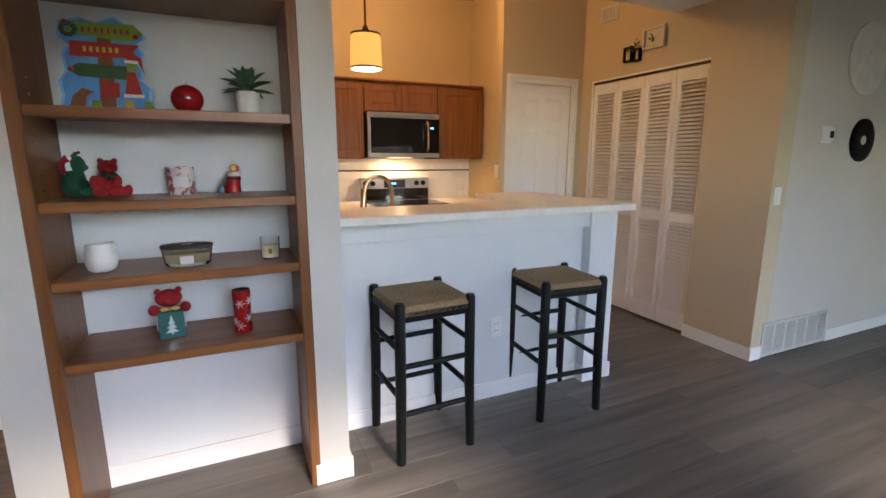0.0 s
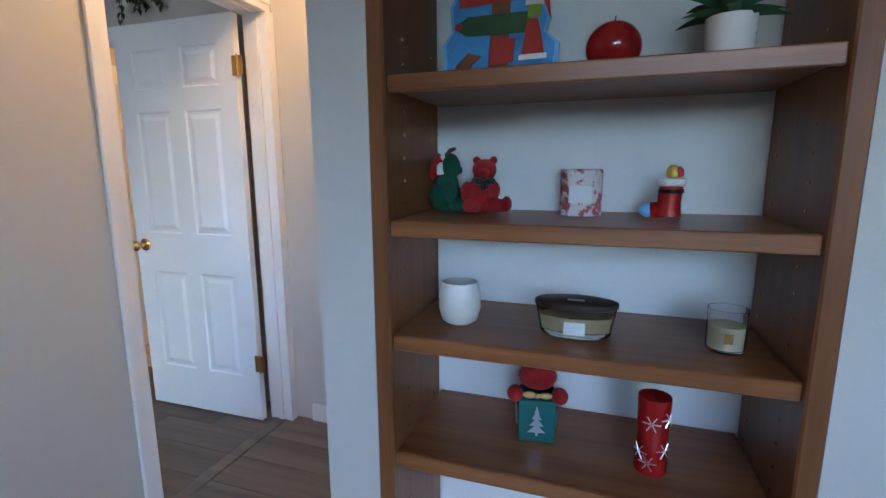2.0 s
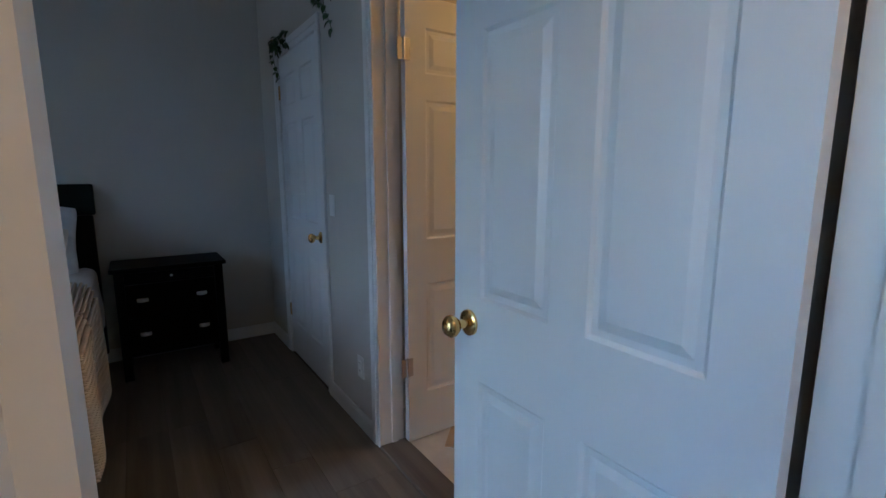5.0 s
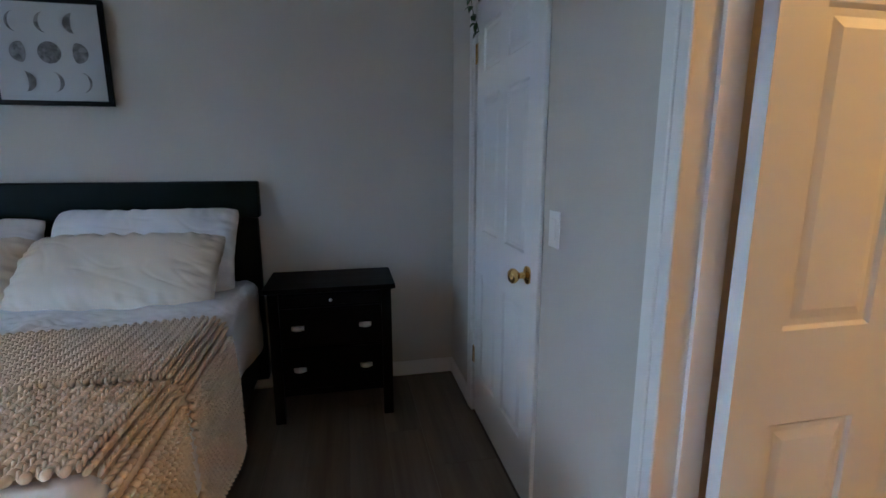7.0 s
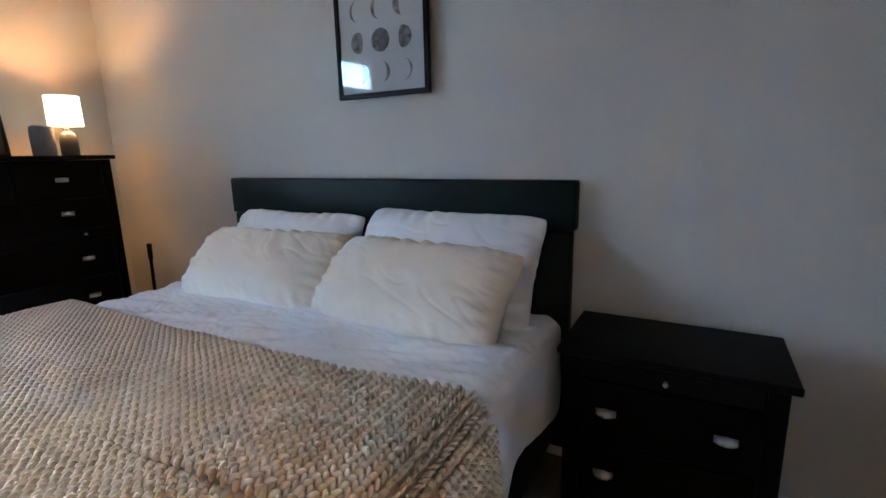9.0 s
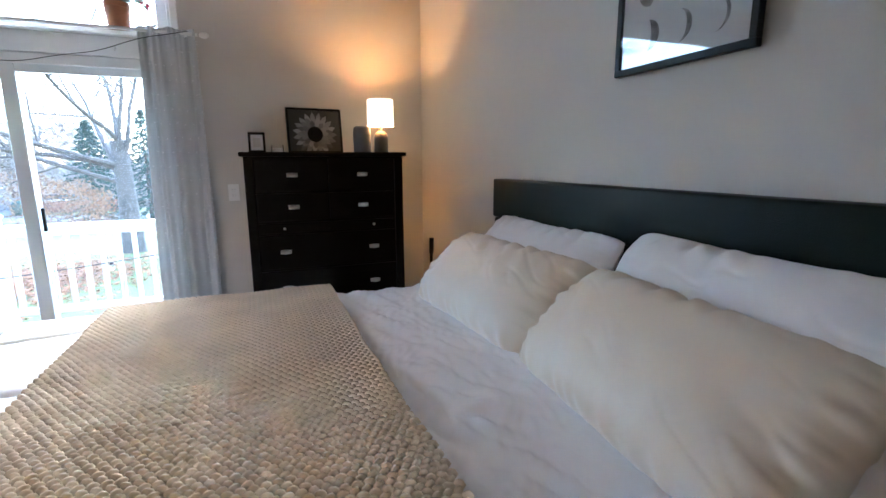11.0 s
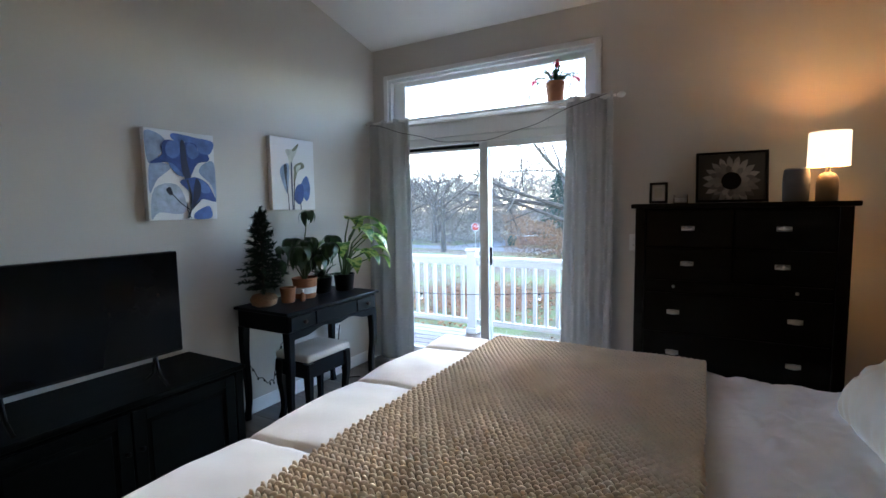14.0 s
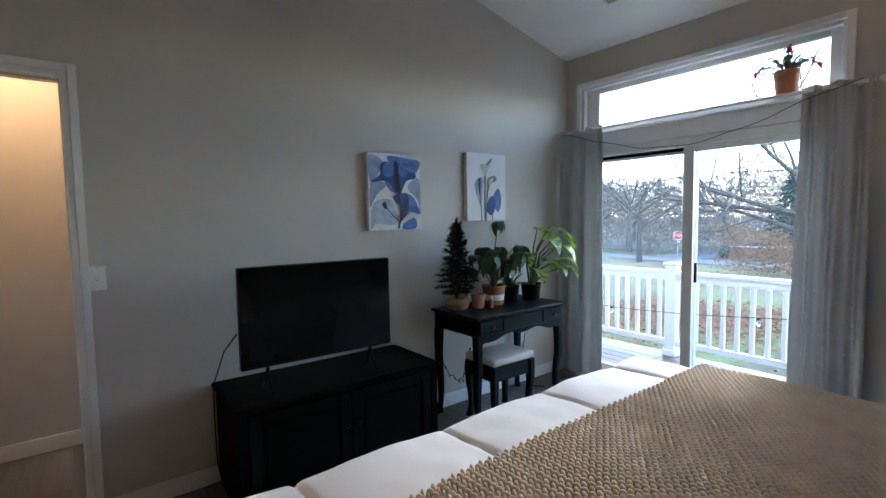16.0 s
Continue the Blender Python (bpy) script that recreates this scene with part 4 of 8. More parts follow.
def comforter():
    bm = bmesh.new()
    d, r = 0.40, 0.06

    def fn(u, v):
        px = -5.20 + u * (MX1 + d + 5.20)
        py = MY0 - d + v * (MY1 - MY0 + 2 * d)
        x, dx = fold(px, -9, MX1, r)
        y, dy = fold(py, MY0, MY1, r)
        drop = math.hypot(dx, dy) if dx and dy else dx + dy
        z = MZ - drop
        w = noise.noise((px * 3.1, py * 3.1, 1.7)) * 0.010 + noise.noise((px * 9, py * 9, 4.0)) * 0.004
        head = max(0.0, min(1.0, (-4.30 - px) / 0.15))
        w += head * (noise.noise((px * 9 + py * 2, py * 3.5, 2.0)) * 0.016 + (abs(noise.noise((px * 14 + py * 3, py * 5, 7.0))) - 0.2) * 0.018 + (abs(noise.noise((px * 30 - py * 9, py * 16, 9.0))) - 0.2) * 0.009)
        foot = max(0.0, min(1.0, (px + 4.4) / 0.2))
        for s in (0.72, 1.22, 1.72, 2.22):
            q = (py - s + 0.03 * math.sin(px * 3)) / 0.010
            w -= foot * 0.012 * math.exp(-q * q)
        w += foot * 0.016 * abs(math.sin((py - 0.72 + 0.03 * math.sin(px * 3)) * math.pi / 0.5)) ** 0.6
        if dy > r or dx > r:
            x += (0.02 * math.sin(py * 9 + px) * min(1, drop * 4)) * (1 if dx else 0)
            side = 1 if py > MY1 else -1
            y += side * (0.018 * math.sin(px * 11 + 1.0) + 0.012 * noise.noise((px * 5, drop * 4, 3))) * min(1, drop * 4) * (1 if dy else 0)
            w *= 0.4
        return (x, y, z + w)

    sheet(bm, 260, 340, fn)
    return solid("comforter", bm, M["linen"], "white quilted comforter spread over the bed", "bedding", smooth=True)


comforter()


def pillow(label, mat, w, h, t, m, seed, fringe=False):
    p = thing("pillow", label, "pillow", group="pillows on the bed")
    p.matrix_basis = m
    bm = bmesh.new()
    n = 96

    def side(s):
        def fn(u, v):
            a, b = u * 2 - 1, v * 2 - 1
            ea, eb = 1 - abs(a), 1 - abs(b)
            th = max(0.0, (1 - abs(a) ** 3.4) * (1 - abs(b) ** 3.0)) ** 0.48
            pin = 1 - 0.05 * (1 - b * b) * abs(a) ** 5 - 0.05 * abs(b) ** 6
            pin2 = 1 - 0.08 * (1 - a * a) * abs(b) ** 5 - 0.10 * abs(a) ** 7
            soft = min(1.0, th * 1.8)
            wr = 0.014 * noise.noise((a * 1.5 + seed, b * 1.5, s * 3.0))
            # pleats gathered along the seams, long soft folds running in from them
            wr += 0.034 * math.exp(-(eb / 0.22) ** 2) * noise.noise((a * 10 + seed + b, b * 1.3, s * 2.0))
            wr += 0.024 * math.exp(-(ea / 0.16) ** 2) * noise.noise((a * 1.3, b * 7.0 + seed, s * 2.0))
            keep = max(0.0, min(1.0, 0.4 + 1.8 * noise.noise((a * 1.3 - seed, b * 1.3, s))))
            wr += 0.009 * keep * noise.noise((a * 6 + b * 2.0 + seed, b * 1.4 - a * 1.1, s + 5))
            line = abs(noise.noise((a * 3.4 + b * 2.6 + seed * 1.7, b * 1.5 - a * 0.8, s + 1)))
            wr -= 0.005 * keep * max(0.0, 1 - line / 0.16)
            return (a * w / 2 * pin, b * h / 2 * pin2, s * (t / 2 * th * (1 - 0.22 * b) + wr * soft) - 0.03 * abs(b) ** 2 * h)
        return fn

    sheet(bm, n, n, side(1))
    sheet(bm, n, n, side(-1))
    bmesh.ops.remove_doubles(bm, verts=bm.verts, dist=1e-5)
    part("cushion", bm, mat, p, "", True)
    return p


def lean(x, y, z, tilt, turn=0.0, roll=0.0):
    """A pillow whose width runs along y, leaning back against the headboard."""
    return pose(x, y, z, 0, 0, 90 + turn) @ pose(0, 0, 0, tilt, 0, roll)


pillow("white bed pillow against the headboard", M["linen"], 0.90, 0.50, 0.20, lean(-5.13, 1.05, 0.85, 60, 0, 0), 1)
pillow("crumpled white bed pillow standing against the headboard", M["linen"], 0.90, 0.50, 0.20, lean(-5.13, 1.955, 0.88, 64, -2, -2), 7)
pillow("ivory satin pillow leaning on a white pillow", M["ivory"], 0.90, 0.44, 0.23, lean(-4.955, 1.08, 0.825, 46, 3, 2), 3)
pillow("ivory satin pillow with gathered edges", M["ivory"], 0.90, 0.44, 0.23, lean(-4.95, 1.915, 0.825, 47, -4, -1), 5)


# chunky knitted throw: a backing cloth and stitches laid over the bed and its edge
def throw():
    t = thing("knitted_throw", "beige chunky knitted throw across the bed", "blanket")
    r = 0.055
    y_far, y_near = MY0 - 0.18, MY1 + 0.62

    def at(px, py):
        y, dy = fold(py, MY0 - 0.005, MY1 + 0.01, r)
        over = max(0.0, min(1.0, (py - 1.5) / 1.2))
        x = px - 0.10 * over * over * (1 if px < -3.9 else 0.35) + 0.006 * noise.noise((px * 6, py * 6, 0))
        z = MZ + 0.024 - dy + 0.012 * noise.noise((px * 3.1, py * 3.1, 1.7)) * (0 if dy > 0.05 else 1)
        if dy > r:
            side = 1 if py > 1.5 else -1
            y += side * (0.006 + 0.014 * math.sin(px * 10 + 0.5) * min(1, dy * 3))
        return Vector((x, y, z))

    x0, x1 = -4.385, -3.525
    bm = bmesh.new()
    sheet(bm, 40, 130, lambda u, v: at(x0 + u * (x1 - x0), y_far + v * (y_near - y_far)))
    part("backing", bm, M["knit"], t, "", True)
    # one stitch, an oblong bead
    ring, shape = 6, []
    levels = ((-1.0, 0.0), (-0.55, 0.8), (0.0, 1.0), (0.55, 0.8), (1.0, 0.0))
    for a, rad in levels:
        if rad == 0:
            shape.append((a, 0.0, 0.0))
        else:
            for k in range(ring):
                shape.append((a, rad * math.cos(2 * math.pi * k / ring), rad * math.sin(2 * math.pi * k / ring)))
    faces = [(0, 1 + (k + 1) % ring, 1 + k) for k in range(ring)]
    for lv in range(2):
        o = 1 + lv * ring
        faces += [(o + k, o + (k + 1) % ring, o + ring + (k + 1) % ring, o + ring + k) for k in range(ring)]
    o = 1 + 2 * ring
    faces += [(o + k, o + (k + 1) % ring, o + ring) for k in range(ring)]
    verts, polys = [], []
    py, row = y_far, 0
    rng = random.Random(8)
    while py < y_near:
        px = x0 + (0.0106 if row % 2 else 0.0)
        while px < x1 + 0.012:
            c = at(px, py)
            ex = (at(px + 0.005, py) - c).normalized()
            ey = (at(px, py + 0.005) - c).normalized()
            nz = ex.cross(ey).normalized()
            ang = (0.36 if row % 2 else -0.36) + rng.uniform(-0.05, 0.05)
            u = ex * math.cos(ang) + ey * math.sin(ang)
            w = nz.cross(u)
            c = c + nz * 0.015
            first = len(verts)
            s = rng.uniform(0.92, 1.08)
            for a, b, d in shape:
                verts.append(c + u * (a * 0.0140 * s) + w * (b * 0.0058) + nz * (d * 0.0135))
            polys += [tuple(first + i for i in f) for f in faces]
            px += 0.0212
        py += 0.0160
        row += 1
    me = bpy.data.meshes.new("stitches")
    me.from_pydata(verts, [], polys)
    me.materials.append(M["knit"])
    me.shade_smooth()
    ob = new("stitches", me)
    ob.parent = t
    tagged(ob, "thick knitted stitches", kind="stuff")


throw()


def cup_pull(parent, loc, facing):
    """A small satin nickel cup pull; facing turns its front from -y."""
    bm = bmesh.new()
    n, m = 14, 6

    def fn(u, v):
        a = math.pi * u
        b = math.pi / 2 * v
        return (0.030 * math.cos(a) * math.cos(b * 0.96), -0.024 * math.sin(b) * math.sin(a) ** 0.5 - 0.001, 0.0145 * (math.sin(a) * math.cos(b) * 1.6 - 0.55))
    sheet(bm, n, m, fn)
    box(bm, -0.031, 0.031, -0.003, 0.0, -0.011, 0.013, 0.001)
    ball(bm, (0, -0.012, -0.002), (0.027, 0.011, 0.010), 14, 8)
    bmesh.ops.transform(bm, matrix=Matrix.Translation(loc) @ Matrix.Rotation(radians(facing), 4, "Z"), verts=bm.verts)
    return part("cup_pull", bm, M["nickel"], parent, "satin nickel cup pull", True)


def small_knob(parent, loc, facing, r=0.008, mat="nickel"):
    bm = turned([(r * 0.5, 0), (r * 0.45, 0.010), (r, 0.016), (r * 0.9, 0.024), (r * 0.3, 0.027)], n=12)
    bmesh.ops.transform(bm, matrix=Matrix.Translation(loc) @ Matrix.Rotation(radians(facing), 4, "Z") @ Matrix.Rotation(radians(90), 4, "X"), verts=bm.verts)
    return part("knob", bm, M[mat], parent, "small round knob", True)


def drawer_front(parent, x0, x1, z0, z1, y, pulls, name="drawer", knobs=()):
    d = part(name, boxes((x0, x1, y - 0.004, y + 0.014, z0, z1), bevel=0.003), M["blackwood"], parent)
    for x in pulls:
        cup_pull(d, (x, y - 0.004, (z0 + z1) / 2), 0)
    for x in knobs:
        small_knob(d, (x, y - 0.004, (z0 + z1) / 2), 0)
    return d


def chest(name, label, w, dpt, h, rows, loc, rz, leg=0.10):
    """A chest of drawers, width along its x, front at y = 0. rows: (low, high, number of drawers, pull offsets, knob offsets)."""
    c = thing(name, label, "dresser" if w > 0.8 else "nightstand", loc, rz)
    body = bmesh.new()
    box(body, -w / 2, -w / 2 + 0.02, 0.01, dpt, leg, h - 0.025)
    box(body, w / 2 - 0.02, w / 2, 0.01, dpt, leg, h - 0.025)
    box(body, -w / 2 + 0.02, w / 2 - 0.02, dpt - 0.012, dpt - 0.002, leg, h - 0.025)
    box(body, -w / 2 + 0.02, w / 2 - 0.02, 0.018, dpt - 0.013, leg, h - 0.026)
    part("body", body, M["blackwood"], c)
    part("top", boxes((-w / 2 - 0.022, w / 2 + 0.022, -0.022, dpt + 0.005, h - 0.024, h), bevel=0.004), M["blackwood"], c)
    for sx in (-1, 1):
        for y0 in (0.0, dpt - 0.05):
            x = sx * (w / 2 - 0.024)
            part("leg", boxes((x - 0.025, x + 0.025, y0, y0 + 0.05, 0, h - 0.0255), bevel=0.003), M["blackwood"], c)
    part("bottom_rail", boxes((-w / 2 + 0.05, w / 2 - 0.05, 0.004, 0.024, leg, leg + 0.03)), M["blackwood"], c)
    x0, x1 = -w / 2 + 0.053, w / 2 - 0.053
    for lo, hi, n, pulls, knobs in rows:
        for k in range(n):
            a, b = x0 + (x1 - x0) * k / n + (0.003 if k else 0), x0 + (x1 - x0) * (k + 1) / n - (0.003 if k < n - 1 else 0)
            mid = (a + b) / 2
            drawer_front(c, a, b, lo, hi, 0.006, [mid + q for q in pulls], "tray" if knobs else "drawer", [mid + q for q in knobs])
    return c


# tall dresser by the window wall: its front looks along +y
chest("dresser", "tall black brown wooden dresser with nickel pulls", 0.92, 0.61, 1.372,
      [(1.145, 1.335, 2, (0.0,), ()), (0.975, 1.135, 2, (0.0,), ()), (0.905, 0.962, 1, (), (-0.265, 0.265)), (0.69, 0.893, 1, (-0.265, 0.265), ()), (0.465, 0.678, 1, (-0.265, 0.265), ()), (0.24, 0.453, 1, (-0.265, 0.265), ())],
      (-4.503, -0.155, 0), 180, 0.19)
chest("nightstand", "black brown wooden nightstand with two drawers and a tray", 0.60, 0.36, 0.72,
      [(0.625, 0.685, 1, (), (0.0,)), (0.41, 0.612, 1, (-0.165, 0.165), ()), (0.185, 0.397, 1, (-0.165, 0.165), ())],
      (-4.895, 2.855, 0), 90, 0.15)


# dresser top
def table_lamp():
    l = thing("table_lamp", "small table lamp with lit white drum shade", "lamp", (-4.92, -0.50, 1.372))
    part("base", turned([(0.044, 0), (0.047, 0.006), (0.047, 0.10), (0.042, 0.125), (0.03, 0.142), (0.012, 0.15), (0.009, 0.175)], n=28), M["greyceramic"], l, "dark ceramic base", True)
    part("shade", turned([(0.089, 0.178), (0.087, 0.352), (0.085, 0.352), (0.087, 0.178)], n=36, caps=False), M["lampshade"], l, "glowing white drum shade", True)
    part("bulb", ball(bmesh.new(), (0, 0, 0.27), (0.026, 0.026, 0.035), 14, 10), M["bulbwarm"], l, "", True)
    bm = bmesh.new()
    for k in range(3):
        a = 2 * math.pi * k / 3
        tube(bm, [(0, 0, 0.19), (0.087 * math.cos(a), 0.087 * math.sin(a), 0.182)], 0.0016, 6)
    part("spider", bm, M["nickel"], l)


M["greyceramic"] = paint("dark_ceramic", (0.05, 0.05, 0.052), 0.5, 0.15, 60, 0.2, 20)
M["paleceramic"] = paint("grey_ceramic", (0.14, 0.145, 0.155), 0.6, 0.1, 60, 0.2, 20)
M["lampshade"] = shade_cloth("lit_shade", (1.0, 0.70, 0.40), 0.20)
M["bulbwarm"] = glow("lamp_bulb", (1.0, 0.70, 0.38), 2.0)
table_lamp()
solid("vase", turned([(0.052, 1.3725), (0.058, 1.38), (0.060, 1.50), (0.055, 1.54), (0.045, 1.548), (0.02, 1.5485)], -4.79, -0.50, 28), M["paleceramic"], "short grey ceramic vase on the dresser", "vase", smooth=True)


def framed(name, label, w, h, d, loc, rz, tilt, bar, mats, art):
    f = thing(name, label, "picture")
    f.matrix_basis = pose(*loc, 0, 0, rz) @ pose(0, 0, 0, tilt, 0, 0)
    bm = boxes((-w / 2, w / 2, -d, 0, 0, bar), (-w / 2, w / 2, -d, 0, h - bar, h), (-w / 2, -w / 2 + bar, -d, 0, bar, h - bar), (w / 2 - bar, w / 2, -d, 0, bar, h - bar), bevel=0.002)
    part("frame", bm, M[mats[0]], f)
    part("mount", boxes((-w / 2 + bar, w / 2 - bar, -d * 0.5, -d * 0.2, bar, h - bar)), M[mats[1]], f)
    art(f, w, h, -d * 0.5 - 0.0008)
    return f


def flat_poly(pts, y):
    bm = bmesh.new()
    bm.faces.new([bm.verts.new((x, y, z)) for x, z in pts])
    return bm


def petals(f, w, h, y):
    bm = bmesh.new()
    for layer, (n, r0, r1, off) in enumerate(((19, 0.02, 0.150, 0), (17, 0.02, 0.122, 0.5), (15, 0.02, 0.095, 0.2))):
        for k in range(n):
            a = 2 * math.pi * (k + off) / n
            c, s = math.cos(a), math.sin(a)
            pts = []
            for t, q in ((0.2, 0.008), (0.5, 0.017), (0.8, 0.015), (1.0, 0.0), (0.8, -0.015), (0.5, -0.017), (0.2, -0.008)):
                rr = r0 + (r1 - r0) * t
                x, z = rr * c - q * s, h * 0.42 + rr * s + q * c
                pts.append((max(-w / 2 + 0.012, min(w / 2 - 0.012, x)), max(0.012, min(h - 0.012, z))))
            yy = y - 0.0004 * (layer + 1)
            bm.faces.new([bm.verts.new((x, yy, z)) for x, z in pts])
    part("petals", bm, M["petal"], f, "pale petals")
    pts = [(0.052 * math.cos(2 * math.pi * k / 24), h * 0.42 + 0.052 * math.sin(2 * math.pi * k / 24)) for k in range(24)]
    part("flower_centre", flat_poly(pts, y - 0.0022), M["black"], f)


def petal_material():
    m, nt, b = nodes_of("petal_print", 0.6)
    geo = nt.nodes.new("ShaderNodeNewGeometry")
    nt.links.new(mixed(nt, geo.outputs["Random Per Island"], (0.05, 0.05, 0.055), (0.26, 0.26, 0.27)), b.inputs["Base Color"])
    return m


M["petal"] = petal_material()
M["printdark"] = paint("dark_print", (0.02, 0.02, 0.022), 0.5, 0.3)
M["paper"] = paint("white_paper", (0.74, 0.74, 0.75), 0.7, 0.02)
framed("flower_picture", "black framed grey flower print on the dresser", 0.37, 0.30, 0.018, (-4.503, -0.66, 1.374), 186, -7, 0.014, ("black", "printdark"), petals)
framed("small_picture", "tiny black frame with a pale photo", 0.10, 0.125, 0.02, (-4.125, -0.52, 1.374), 178, -6, 0.014, ("black", "paper"), lambda f, w, h, y: part("print", boxes((-0.022, 0.022, y - 0.001, y, 0.035, 0.09)), M["grille"], f))
c_ = thing("candle", "small clear glass candle on the dresser", "candle", (-4.245, -0.52, 1.3725))
part("glass_cup", turned([(0.036, 0), (0.038, 0.003), (0.038, 0.052), (0.035, 0.052), (0.035, 0.006), (0.01, 0.005)], n=24), M["glass"], c_, "", True)
part("wax", turned([(0.034, 0.007), (0.034, 0.032), (0.004, 0.033)], n=20), M["paper"], c_)
p_ = thing("black_pole", "slim black pole standing in the room corner", "pole", (-5.235, -0.42, 0))
part("shaft", rod([(0, 0, 0.03), (-0.02, -0.01, 0.74)], 0.011, 10), M["black"], p_)
part("grip", rod([(-0.0175, -0.0088, 0.66), (-0.0205, -0.0102, 0.77)], 0.016, 10), M["black"], p_)
part("foot", boxes((-0.06, 0.06, -0.04, 0.04, 0, 0.032), bevel=0.008), M["black"], p_)


# moon phases picture over the bed
def moons(f, w, h, y):
    rng = random.Random(2)
    for r in range(3):
        for c in range(3):
            cx, cz, rad = (c - 1) * 0.120, h / 2 + (1 - r) * 0.135, 0.050 if (r, c) == (1, 1) else 0.047
            bulge = [[-0.72, -0.6, -0.3], [0.45, 1.0, 0.45], [-0.3, -0.6, -0.75]][r][c]
            s = -1 if r == 0 or (r == 1 and c == 0) else 1
            pts = []
            n = 22
            for k in range(n + 1):
                a = -math.pi / 2 + math.pi * k / n
                pts.append((cx + s * rad * math.cos(a), cz + rad * math.sin(a)))
            for k in range(n - 1, 0, -1):
                a = -math.pi / 2 + math.pi * k / n
                pts.append((cx - s * bulge * rad * math.cos(a), cz + rad * math.sin(a)))
            part("moon", flat_poly(pts, y - 0.0006), M["moon"], f)
    part("glazing", boxes((-w / 2 + 0.022, w / 2 - 0.022, y - 0.008, y - 0.0065, 0.022, h - 0.022)), M["glass"], f, "picture glass").visible_shadow = False


def moon_material():
    m, nt, b = nodes_of("moon_print", 0.6)
    v = coords(nt)
    nz = noise_tex(nt, v, 38, 6, 0.65)
    nt.links.new(mixed(nt, ramp(nt, nz, 0.35, 0.65), (0.06, 0.06, 0.065), (0.42, 0.40, 0.40)), b.inputs["Base Color"])
    return m


M["moon"] = moon_material()
framed("moon_picture", "black framed print of nine grey moon phases", 0.505, 0.49, 0.024, (BX0 + 0.0265, 1.585, 1.598), 90, 0, 0.022, ("black", "paper"), moons)


